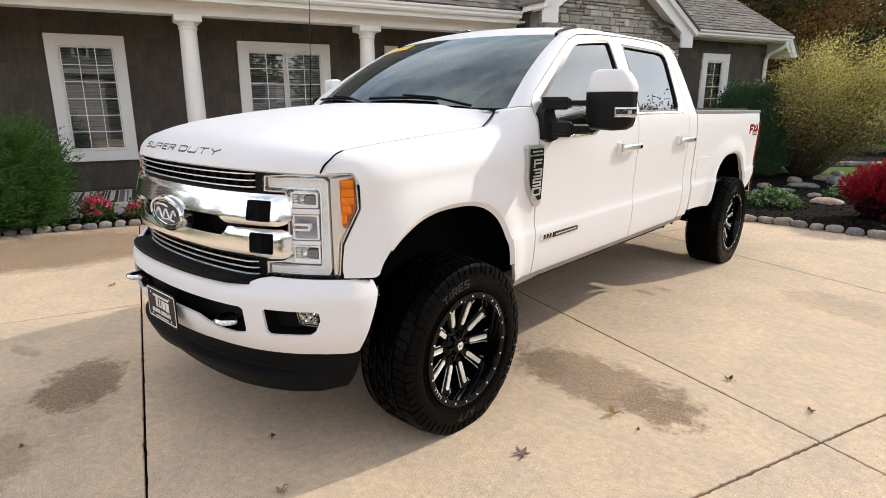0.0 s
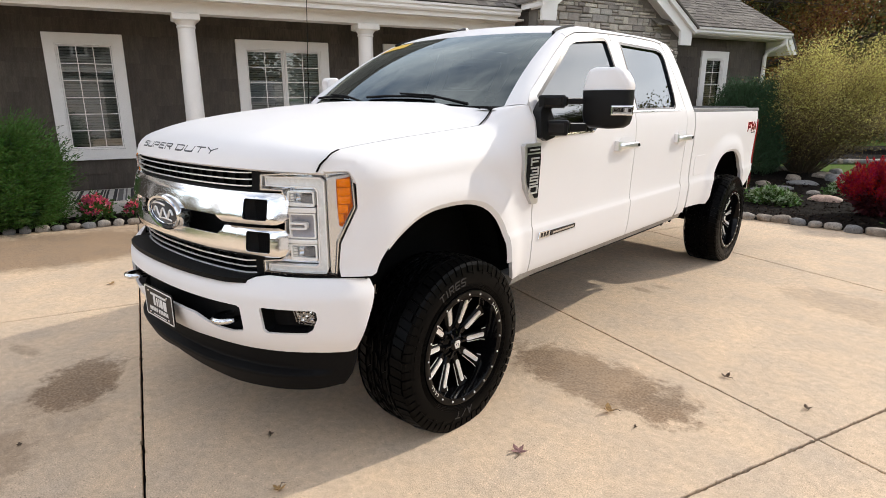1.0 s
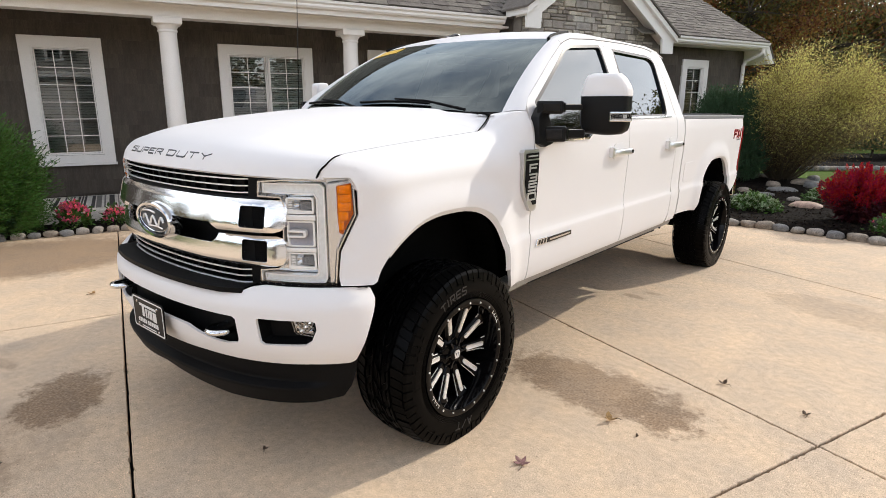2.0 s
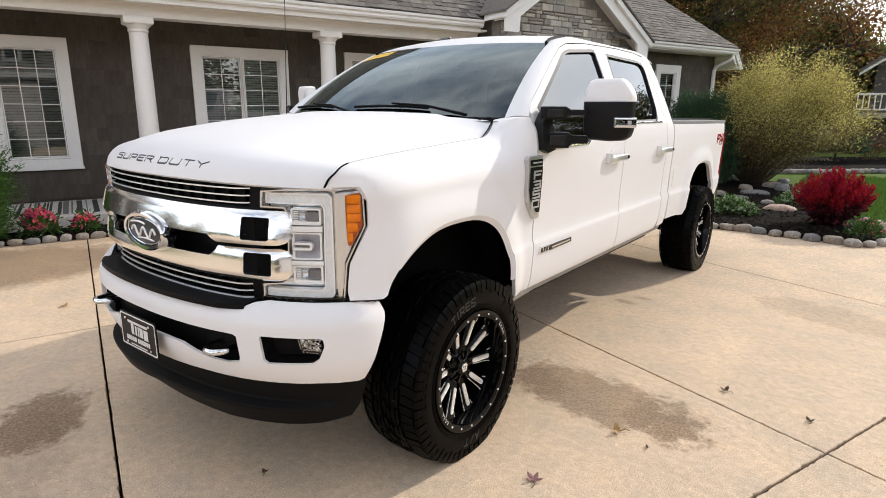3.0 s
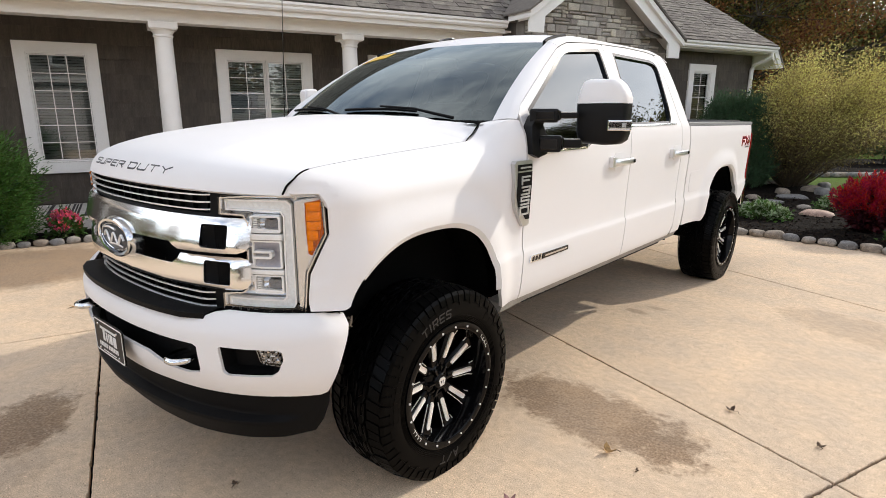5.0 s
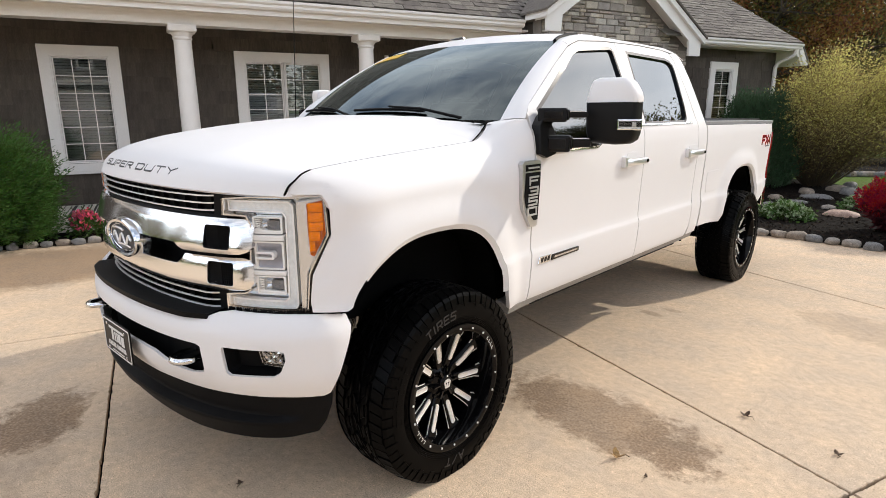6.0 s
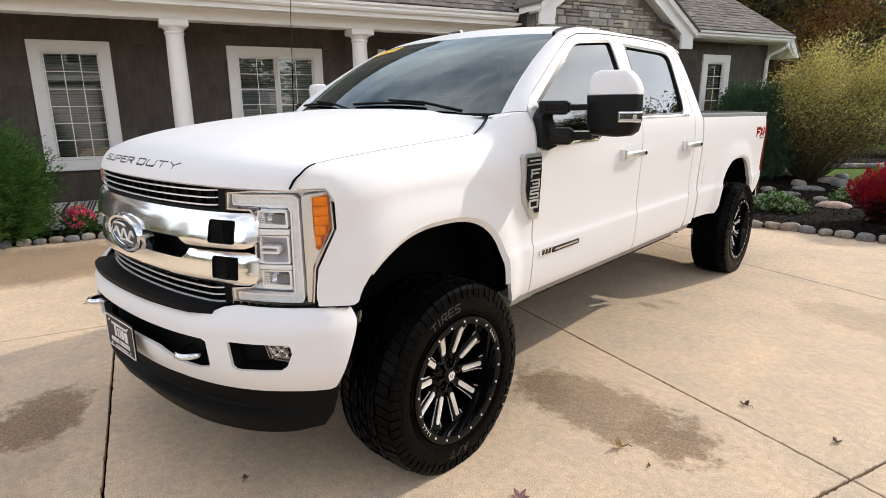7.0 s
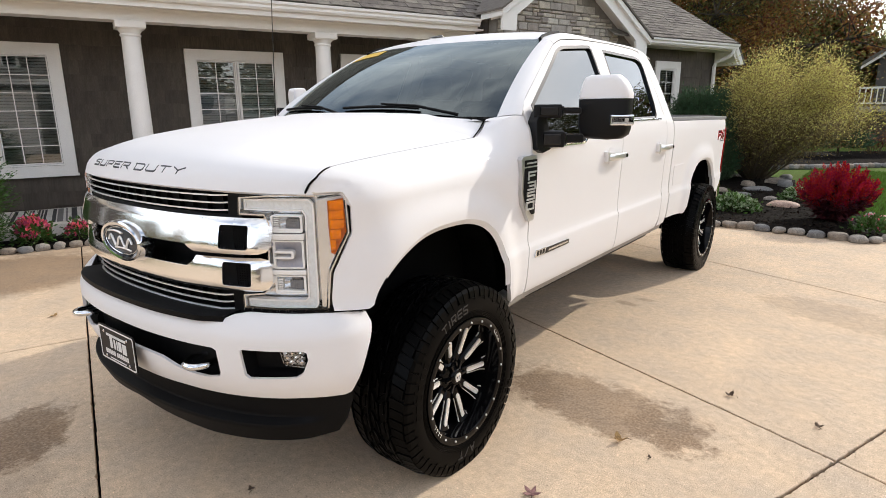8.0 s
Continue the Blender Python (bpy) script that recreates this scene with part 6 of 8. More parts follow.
# ---- tail ----
both("tail_lamp", lambda: sheet([(4.905, 0.875), (4.992, 0.875), (4.985, 1.10), (4.962, 1.345), (4.925, 1.345), (4.92, 1.12)], lambda u, v, o: side_map(u, v, o + 0.012), 0.06, 0.03, 0.05), RED_LENS, "red tail lamp", smooth=True, bevel=0.004)
both("tail_reflector", lambda: sheet([(4.89, 0.835), (4.985, 0.850), (4.985, 0.868), (4.895, 0.862)], lambda u, v, o: side_map(u, v, o + 0.01), 0.03, 0.03, 0.05), BLACK_GLOSS)
part("tailgate", boxes((-0.90, 0.90, 4.90, 4.955, 0.80, 1.44)), PAINT, truck, bevel=0.01)
part("rear_bumper", sheet([(-0.95, 0.60), (0.95, 0.60), (0.95, 0.78), (-0.95, 0.78)], lambda u, v, o: Vector((u, 5.12 - 0.10 * (u / 0.95) ** 4 + o, v)), 0.10, 0.08, 0.1), CHROME, truck, smooth=True, bevel=0.015)
part("bed_cover", boxes((-0.86, 0.86, 3.01, 4.88, 1.452, 1.478)), BLACK_PLASTIC, truck, "folded black bed cover", bevel=0.008)

# ---- wipers, aerial, roof fittings, sticker ----
cowl_grille = bmesh.new()
for k in range(30):
    x = -0.80 + 1.6 * k / 29
    cowl_grille = join(cowl_grille, boxes((x - 0.018, x + 0.018, 0.350 + 0.15 * (x / 0.85) ** 2, 0.420 + 0.14 * (x / 0.85) ** 2, 1.508, 1.524)))
tagged(part("cowl_louvres", cowl_grille, BLACK_PLASTIC, truck), kind="stuff")
for x0, x1, y1 in ((0.62, -0.10, 0.40), (-0.08, -0.74, 0.0)):
    def glass_at(x, v, up):
        q = screen((x / 0.78 + 1) / 2, v)
        return q + Vector((0, -0.55, 0.83)) * up
    arm = part("wiper_arm", tube([glass_at(x0, 0.0, 0.012), glass_at(x0 + (x1 - x0) * 0.30, 0.045, 0.035), glass_at(x0 + (x1 - x0) * 0.62, 0.075, 0.030)], 0.008, 8, 0.7), BLACK_PLASTIC, truck, "black windscreen wiper", smooth=True)
    part("wiper_blade", tube([glass_at(x0 + (x1 - x0) * q, v, 0.014) for q, v in ((0.30, 0.055), (0.5, 0.070), (0.75, 0.072), (1.0, 0.06))], 0.0075, 6), BLACK_PLASTIC, arm, smooth=True)
mast = part("aerial_mast", tube([(-0.895, 0.555, 1.49), (-0.895, 0.575, 1.9), (-0.895, 0.60, 2.45)], 0.0035, 6, 0.6), BLACK_GLOSS, truck, "thin black whip aerial")
part("aerial_foot", moved(lathe([(0.022, 0.0), (0.018, 0.012), (0.008, 0.03), (0.0, 0.035)], 12), Matrix.Translation((-0.895, 0.555, 1.485))), BLACK_PLASTIC, mast)
part("roof_fin", moved(sheet([(-0.09, 0.0), (0.08, 0.0), (0.05, 0.024), (0.03, 0.028)], lambda u, v, o: Vector((o + 0.02, u, v)), 0.04, 1, 1), Matrix.Translation((-0.25, 1.50, 2.045))), BLACK_GLOSS, truck, bevel=0.008)
both("roof_drip", lambda: tube([screen(0.992, 0.985) + Vector((0.004, 0, 0.006)), roof_point(0.985, 0.03) + Vector((0, 0, 0.004)), roof_point(0.988, 0.08) + Vector((0, 0, 0.004)), roof_point(0.99, 0.14) + Vector((0, 0, 0.002))], 0.010, 6), BLACK_PLASTIC, "black roof drip strip", smooth=True)
STICKER = surface("yellow_sticker", (0.75, 0.47, 0.03), 0.5, vary=0.1)
st_map = lambda u, v, o: screen(u, v) + Vector((0, -0.5, 0.8)) * (o + 0.003)
part("windscreen_sticker", sheet([(0.026, 0.79), (0.10, 0.83), (0.20, 0.865), (0.205, 0.965), (0.033, 0.95)], st_map, 0.001, 0.02, 0.05), STICKER, windscreen, "yellow sales sticker")
part("screen_frit", sheet([(0.0, 0.0), (1.0, 0.0), (1.0, 1.0), (0.0, 1.0)], lambda u, v, o: screen(u, v) - Vector((0, -0.5, 0.8)) * 0.004, 0.0, 0.05, 0.08, ([(0.035, 0.05), (0.965, 0.05), (0.955, 0.94), (0.045, 0.94)],)), BLACK_GLOSS, windscreen, smooth=True)
part("sensor_cover", sheet([(0.40, 0.99), (0.42, 0.86), (0.445, 0.80), (0.525, 0.80), (0.55, 0.86), (0.60, 0.99)], lambda u, v, o: screen(u, v) - Vector((0, -0.5, 0.8)) * (0.006 - o), 0.004, 0.03, 0.05), BLACK_PLASTIC, windscreen, smooth=True)
part("mirror_housing", moved(boxes((-0.12, 0.12, -0.02, 0.02, -0.035, 0.035)), pose(0.0, 1.16, 1.86, 20)), BLACK_PLASTIC, windscreen, bevel=0.012)

# ---- cab interior ----
SEAT = surface("dark_leather", (0.035, 0.033, 0.032), 0.55, vary=0.15, bump=0.1)
TAN = surface("grey_headliner", (0.22, 0.215, 0.20), 0.9, vary=0.05)
part("dashboard", grid(lambda u, v: Vector(((2 * u - 1) * 0.80, 0.62 + 0.32 * v + 0.06 * (2 * u - 1) ** 2, 1.46 + 0.04 * math.sin(math.pi * v) - 0.16 * v ** 4)), 16, 8), SEAT, truck, smooth=True)
part("headliner", moved(grid(roof_point, 10, 10), Matrix.Translation((0, 0, -0.035))), TAN, truck)
for x in (-0.42, 0.42):
    for y in (1.55, 2.40):
        part("seat_back", moved(boxes((-0.25, 0.25, -0.06, 0.06, 0.0, 0.62)), pose(x, y, 1.02, -12)), SEAT, truck, bevel=0.05)
        part("head_rest", moved(boxes((-0.13, 0.13, -0.045, 0.045, 0.0, 0.18)), pose(x, y + 0.14, 1.64, -8)), SEAT, truck, bevel=0.035)
ring = [Vector((0.19 * math.cos(t), 0.19 * math.sin(t), 0)) for t in np.linspace(0, 2 * math.pi, 33)]
part("steering_wheel", moved(join(tube(ring, 0.016, 8), boxes((-0.18, 0.18, -0.02, 0.02, -0.01, 0.01)), boxes((-0.05, 0.05, -0.05, 0.05, -0.03, 0.02))), pose(0.42, 1.02, 1.42, -65)), SEAT, truck, smooth=True)
# ---- house details: windows, door, shakes, stones ----
BLIND = surface("white_blind", (0.62, 0.62, 0.60), 0.6, vary=0.06)
# dark colour in place of the shade inside the rooms
ROOM = surface("dark_room_board", (0.05, 0.048, 0.045), 0.9, vary=0.1)
DOOR_PAINT = surface("beige_door", (0.42, 0.38, 0.33), 0.5, vary=0.06)
STONE_MATS = [surface("gable_stone_" + k, c, 0.9, vary=0.22, scale=9.0, fine=90.0, bump=0.9, bump_scale=45.0, random_vary=0.2) for k, c in (("grey", (0.45, 0.415, 0.37)), ("buff", (0.52, 0.465, 0.395)), ("brown", (0.37, 0.33, 0.29)))]


def frame_ring(x0, x1, z0, z1, w, y0, y1):
    """A flat picture-frame from mitred boards."""
    return sheet([(x0, z0), (x1, z0), (x1, z1), (x0, z1)], lambda u, v, o: Vector((u, y0 - o, v)), y1 - y0, 50, 50, ([(x0 + w, z0 + w), (x1 - w, z0 + w), (x1 - w, z1 - w), (x0 + w, z1 - w)],))


def house_window(hole, wall_y, sashes, cols, rows, blind_to, name_label):
    x0, x1, z0, z1 = hole
    win = part("window", frame_ring(x0 - 0.145, x1 + 0.145, z0 - 0.150, z1 + 0.145, 0.150, wall_y - 0.035, wall_y + 0.018), WHITE_TRIM, house, name_label, bevel=0.004)
    part("window_sill", boxes((x0 - 0.16, x1 + 0.16, wall_y - 0.055, wall_y - 0.036, z0 - 0.16, z0 - 0.12)), WHITE_TRIM, win, bevel=0.004)
    wide = (x1 - x0) / sashes
    for k in range(sashes):
        a, b = x0 + k * wide + 0.004, x0 + (k + 1) * wide - 0.004
        part("window_frame", frame_ring(a, b, z0 + 0.004, z1 - 0.004, 0.022, wall_y - 0.02, wall_y + 0.05), WHITE_TRIM, win, bevel=0.003)
        part("inner_frame", frame_ring(a + 0.026, b - 0.026, z0 + 0.030, z1 - 0.030, 0.016, wall_y - 0.004, wall_y + 0.04), WHITE_TRIM, win, bevel=0.003)
        gx0, gx1, gz0, gz1 = a + 0.042, b - 0.042, z0 + 0.046, z1 - 0.046
        pane = part("pane", sheet([(gx0, gz0), (gx1, gz0), (gx1, gz1), (gx0, gz1)], lambda u, v, o: Vector((u, wall_y + 0.018 + o, v)), 0.0, 50, 50), HOUSE_GLASS, win, "glass reflecting the drive")
        pane.visible_shadow = False
        for i in range(1, cols):
            u = gx0 + (gx1 - gx0) * i / cols
            part("muntin", boxes((u - 0.006, u + 0.006, wall_y + 0.009, wall_y + 0.0155, gz0, gz1)), WHITE_TRIM, win)
        for j in range(1, rows):
            v = gz0 + (gz1 - gz0) * j / rows
            part("muntin", boxes((gx0, gx1, wall_y + 0.0085, wall_y + 0.0150, v - 0.006, v + 0.006)), WHITE_TRIM, win)
        slats = bmesh.new()
        z = gz1
        while z > gz0 + (gz1 - gz0) * blind_to:
            vs = box(slats, gx0 - 0.01, gx1 + 0.01, -0.022, 0.022, -0.0012, 0.0012, pose(0, wall_y + 0.075, z, 48, 0, 0))
            z -= 0.040
        tagged(part("blind", slats, BLIND, win, "white slatted blind"), kind="stuff")
    # an added dark board stands in for the unlit room behind the blind
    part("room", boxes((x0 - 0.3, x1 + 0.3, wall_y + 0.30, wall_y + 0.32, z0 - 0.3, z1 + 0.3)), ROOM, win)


house_window((-1.89, -1.12, 0.785, 2.385), WY, 1, 3, 6, 0.0, "white-trimmed gridded window with blinds behind")
house_window((0.85, 2.165, 0.785, 2.39), WY, 2, 2, 6, 0.0, "white-trimmed double window with lowered blinds")
house_window((10.21, 10.77, 0.80, 2.40), RY, 1, 2, 6, 0.0, "tall narrow white-trimmed window")
door = part("front_door", boxes((3.53, 4.48, WY - 0.015, WY + 0.03, 0.15, 2.40)), DOOR_PAINT, house, "beige panelled front door", bevel=0.004)
part("door_casing", sheet([(3.38, 0.15), (3.53, 0.15), (3.53, 2.41), (4.48, 2.41), (4.48, 0.15), (4.63, 0.15), (4.63, 2.56), (3.38, 2.56)], lambda u, v, o: Vector((u, WY - 0.035 - o, v)), 0.05, 50, 50), WHITE_TRIM, door)
for a, b, c, d in ((3.64, 3.95, 1.3, 2.25), (4.06, 4.37, 1.3, 2.25), (3.64, 3.95, 0.35, 1.1), (4.06, 4.37, 0.35, 1.1)):
    part("door_panel", boxes((a, b, WY - 0.024, WY - 0.016, c, d)), DOOR_PAINT, door, bevel=0.006)

# shakes: staggered courses with ragged butts
SHAKE_MESHES = []
rs = random.Random(11)
for k in range(10):
    bm = bmesh.new()
    t = rs.uniform(0.016, 0.024)
    nb = 4
    low = [bm.verts.new((i / nb, -t, rs.uniform(-0.004, 0.004))) for i in range(nb + 1)]
    back = [bm.verts.new((i / nb, 0.0, 0.0)) for i in range(nb + 1)]
    top = [bm.verts.new((i / nb, -0.005, 1.0)) for i in range(nb + 1)]
    for i in range(nb):
        bm.faces.new((low[i], low[i + 1], top[i + 1], top[i]))
        bm.faces.new((back[i], back[i + 1], low[i + 1], low[i]))
    bm.faces.new((back[0], low[0], top[0]))
    bm.faces.new((low[nb], back[nb], top[nb]))
    me = bpy.data.meshes.new("shake")
    bmesh.ops.recalc_face_normals(bm, faces=bm.faces)
    bm.to_mesh(me)
    bm.free()
    me.materials.append(SIDING)
    SHAKE_MESHES.append(me)


def shakes(wall, wall_y, x0, x1, z0, z1, blocks, seed, near):
    """Covers a wall with shakes, round the blocks (x0, x1, z0, z1); those within near = (x0, x1) are pieces of their own."""
    rnd = random.Random(seed)
    vs, fs = [], []
    z, row = z0, 0
    while z < z1:
        x = x0 - rnd.random() * 0.2
        while x < x1:
            w = rnd.uniform(0.17, 0.36)
            a, b = max(x, x0), min(x + w - 0.004, x1)
            x += w
            dz = rnd.choice((0.0, 0.0, 0.012, -0.008, 0.02))
            spans = [(a, b)]
            for p, q, r, s in blocks:
                if z + 0.23 > r and z + 0.01 < s:
                    spans = [sp for u, v in spans for sp in ((u, min(v, p)), (max(u, q), v)) if sp[1] - sp[0] > 0.03]
            for u, v in spans:
                if v - u < 0.03:
                    continue
                hgt = min(0.235, z1 + 0.02 - z) - dz
                me = rnd.choice(SHAKE_MESHES)
                if near[0] < u < near[1]:
                    ob = new("shake", me)
                    ob.parent = wall
                    ob.matrix_basis = Matrix.Translation((u, wall_y, z + dz)) @ Matrix.Diagonal((v - u, 1, hgt, 1))
                else:
                    base = len(vs)
                    vs.extend((u + (v - u) * c.co.x, wall_y + c.co.y, z + dz + hgt * c.co.z) for c in me.vertices)
                    fs.extend([base + i for i in f.vertices] for f in me.polygons)
        z += 0.215
        row += 1
    if vs:
        me = bpy.data.meshes.new("shake_field")
        me.from_pydata(vs, [], fs)
        me.materials.append(SIDING)
        ob = new("shake_field", me)
        ob.parent = wall
        tagged(ob, kind="stuff")


trim1, trim2, trim3 = (-2.035, -0.975, 0.635, 2.53), (0.705, 2.31, 0.635, 2.535), (10.065, 10.915, 0.65, 2.545)
shakes(porch_wall, WY + 0.018, -8.8, 5.5, 0.16, 2.90, (trim1, trim2, (3.38, 4.63, 0.1, 2.56)), 3, (-2.9, 2.0))
shakes(wing_wall, RY + 0.018, 9.02, 12.18, 0.05, 2.80, (trim3,), 4, (9.0, 12.2))

# ledge stones of the gable
rg = random.Random(21)
field_v, field_f = [], []
z = 0.0
while z < 4.2:
    h = rg.choice((0.055, 0.075, 0.09, 0.11, 0.14))
    x = 5.52
    while x < 9.0:
        w = rg.uniform(0.10, 0.34) * (1.1 if h > 0.08 else 0.9)
        a, b = x, min(x + w, 9.01)
        x += w
        zr = AZ - 0.14 - GP * max(abs(a - AX), abs(b - AX))
        if z + h > zr or b - a < 0.05:
            continue
        parts = [(z, z + h)] if h < 0.10 or rg.random() < 0.6 else [(z, z + h / 2), (z + h / 2, z + h)]
        for c, d in parts:
            bm = bmesh.new()
            j = lambda: rg.uniform(-0.006, 0.006)
            outw = rg.uniform(0.012, 0.045)
            g = 0.006
            rings = []
            for inset, y in ((0.0, 0.02), (0.0, -outw * 0.6), (0.010, -outw)):
                rings.append([bm.verts.new((xx, y + j() * 0.6, zz)) for xx, zz in ((a + g + inset + j(), c + g + inset), (b - g - inset, c + g + inset + j()), (b - g - inset + j(), d - g - inset), (a + g + inset, d - g - inset + j()))])
            for p, q in zip(rings, rings[1:]):
                for k in range(4):
                    bm.faces.new((p[k], p[(k + 1) % 4], q[(k + 1) % 4], q[k]))
            bm.faces.new(rings[-1])
            for v in bm.verts:
                v.co.y += SY + 0.02
            if c > 2.15:
                part("stone", bm, rg.choice(STONE_MATS), stone_wall)
            else:
                base = len(field_v)
                bm.verts.index_update()
                field_v.extend(tuple(v.co) for v in bm.verts)
                field_f.extend([base + v.index for v in f.verts] for f in bm.faces)
                bm.free()
    z += h
me = bpy.data.meshes.new("stone_field")
me.from_pydata(field_v, [], field_f)
me.materials.append(STONE_MATS[0])
ob = new("stone_field", me)
ob.parent = stone_wall
tagged(ob, kind="stuff")

# downspout at the wing's corner
part("downspout", tube([(12.16, 5.42, 2.84), (12.16, 5.42, 2.74), (12.14, 5.50, 2.68), (12.12, 5.78, 2.58), (12.12, 5.84, 2.48), (12.12, 5.84, 0.1)], 0.045, 8), WHITE_TRIM, house, "white downspout", smooth=True)
# ---- garden ----
rng = np.random.default_rng(7)


def leaf_mesh(name, P, D, length, width, material, parent, label="", droop=0.0, up=None):
    """Many leaves, each a folded rhomb at P along D."""
    n = len(P)
    D = D / np.linalg.norm(D, axis=1)[:, None]
    R = rng.normal(size=(n, 3)) if up is None else up + 0.4 * rng.normal(size=(n, 3))
    S = np.cross(D, R)
    S /= np.linalg.norm(S, axis=1)[:, None] + 1e-9
    N = np.cross(S, D)
    L = (length * rng.uniform(0.7, 1.3, n))[:, None]
    W = (width * rng.uniform(0.7, 1.3, n))[:, None]
    V = np.empty((n, 4, 3))
    V[:, 0] = P
    V[:, 1] = P + D * L * 0.5 + S * W * 0.5 + N * W * 0.15
    V[:, 2] = P + D * L - N * L * droop
    V[:, 3] = P + D * L * 0.5 - S * W * 0.5 + N * W * 0.15
    me = bpy.data.meshes.new(name)
    me.vertices.add(4 * n)
    me.vertices.foreach_set("co", V.ravel())
    me.loops.add(4 * n)
    me.loops.foreach_set("vertex_index", np.arange(4 * n))
    me.polygons.add(n)
    me.polygons.foreach_set("loop_start", np.arange(n) * 4)
    me.update()
    me.validate()
    me.materials.append(material)
    ob = new(name, me)
    ob.parent = parent
    if label:
        ob["label"] = label
    return tagged(ob, kind="stuff")


def unit(n):
    d = rng.normal(size=(n, 3))
    return d / np.linalg.norm(d, axis=1)[:, None]


BARK = surface("dark_bark", (0.050, 0.038, 0.028), 0.95, vary=0.4, scale=6.0, fine=60.0, bump=0.9, bump_scale=30.0)
TWIG = surface("brown_twig", (0.085, 0.060, 0.035), 0.9, vary=0.3)
L_JUNIPER = leafy("juniper_green", (0.060, 0.130, 0.022), (0.035, 0.075, 0.018), 0.45, 0.30)
L_CONIFER = leafy("conifer_green", (0.052, 0.098, 0.046), (0.030, 0.060, 0.030), 0.4, 0.2)
# fountain shrub leaves: sunlit top and shaded bottom painted as two colours
L_WILLOW_LIT = leafy("lit_yellow_green_leaf", (0.48, 0.41, 0.14), (0.34, 0.29, 0.11), 0.55, 0.5)
L_WILLOW_SHADED = leafy("shaded_olive_leaf", (0.20, 0.150, 0.072), (0.12, 0.088, 0.046), 0.5, 0.4)
L_RED = leafy("crimson_plume", (0.34, 0.006, 0.030), (0.20, 0.003, 0.018), 0.45, 0.35)
L_REDDARK = leafy("dark_red_leaf", (0.075, 0.010, 0.020), (0.05, 0.015, 0.015), 0.4, 0.3)
L_GREEN = leafy("garden_leaf", (0.065, 0.125, 0.028), (0.05, 0.09, 0.02), 0.4, 0.3)
L_PALE = leafy("variegated_leaf", (0.32, 0.40, 0.24), (0.20, 0.30, 0.14), 0.35, 0.3)
L_PINK = leafy("pink_petal", (0.75, 0.13, 0.22), (0.60, 0.05, 0.15), 0.35, 0.35)
L_OAK = leafy("oak_olive", (0.135, 0.123, 0.038), (0.085, 0.08, 0.028), 0.5, 0.4)
L_OAK2 = leafy("oak_rust", (0.25, 0.11, 0.038), (0.11, 0.05, 0.02), 0.5, 0.4)
L_OAK3 = leafy("oak_gold", (0.30, 0.18, 0.04), (0.15, 0.09, 0.02), 0.5, 0.4)
L_FAR = leafy("far_foliage", (0.085, 0.088, 0.04), (0.06, 0.065, 0.03), 0.5, 0.25)
ROCKS = [surface("river_stone_" + k, c, 0.75, vary=0.38, scale=14.0, fine=120.0, bump=0.5, bump_scale=50.0) for k, c in (("pale", (0.33, 0.295, 0.255)), ("grey", (0.20, 0.195, 0.19)), ("tan", (0.29, 0.24, 0.19)), ("pink", (0.48, 0.33, 0.26)))]


def bed_mesh(poly, height, seed, cell=0.16):
    """A mulch mound over an outline, low at the rim."""
    out = [Vector((x, y)) for x, y in poly]
    bm = sheet(poly, lambda u, v, o: Vector((u, v, 0)), 0.0, cell, cell)
    for v in bm.verts:
        p = Vector((v.co.x, v.co.y))
        d = min((p - (a + (b - a) * min(max((p - a).dot(b - a) / (b - a).length_squared, 0), 1))).length for a, b in zip(out, out[1:] + out[:1]))
        v.co.z = 0.004 + height * min(d / 0.5, 1) ** 0.7 + 0.012 * noise.noise(Vector((p.x * 5, p.y * 5, seed)))
    return bm


R_BED = [(-6.5, 5.2), (-2.5, 5.9), (0.0, 6.42), (0.7, 6.36), (1.45, 6.36), (2.05, 6.36), (2.38, 6.40), (2.55, 6.65), (2.62, 7.1), (2.55, 7.6), (2.25, 8.3), (1.75, 9.2), (1.25, 10.3), (1.0, 11.4), (0.85, 12.6), (-0.8, 13.6), (-2.2, 10.6), (-4.6, 6.6)]
mulch_r = tagged(part("planting_bed", bed_mesh(R_BED, 0.07, 1.0), MULCH, None, smooth=True), "dark mulch bed with stone edging beside the drive", "planting bed", kind="structure")
h2w = lambda s, y: (HOUSE @ Vector((s, y, 0))).to_2d()
L_BED = [tuple(h2w(s, y)) for s, y in ((-8.5, 5.12), (-3, 5.14), (-2.0, 5.12), (-1.0, 5.10), (1.5, 5.1), (5.4, 5.15), (5.4, 5.97), (-8.5, 5.97))]
tagged(part("planting_bed", bed_mesh(L_BED, 0.05, 2.0, 0.25), MULCH, None, smooth=True), "dark mulch strip along the porch", "planting bed", kind="structure")
FAR_BED = [(-1.5, 15.2), (0.5, 15.4), (1.4, 16.4), (2.6, 17.6), (5.0, 18.6), (9, 19.5), (9, 23), (2, 22.5), (-1.5, 20)]
tagged(part("planting_bed", bed_mesh(FAR_BED, 0.10, 3.0, 0.5), MULCH, None, smooth=True), "dark mulch bed across the lawn", "planting bed", kind="structure")

# loose bark chips on the near bed
nch = 5200
cx = np.c_[rng.uniform(-0.9, 2.6, nch), rng.uniform(6.4, 10.2, nch)]
keep = (cx[:, 0] < 2.5 - np.maximum(cx[:, 1] - 7.6, 0) * 0.5)
cx = cx[keep]
CHIP = surface("bark_chip", (0.024, 0.016, 0.012), 0.95, vary=0.3, spec=0.1, random_vary=0.7)
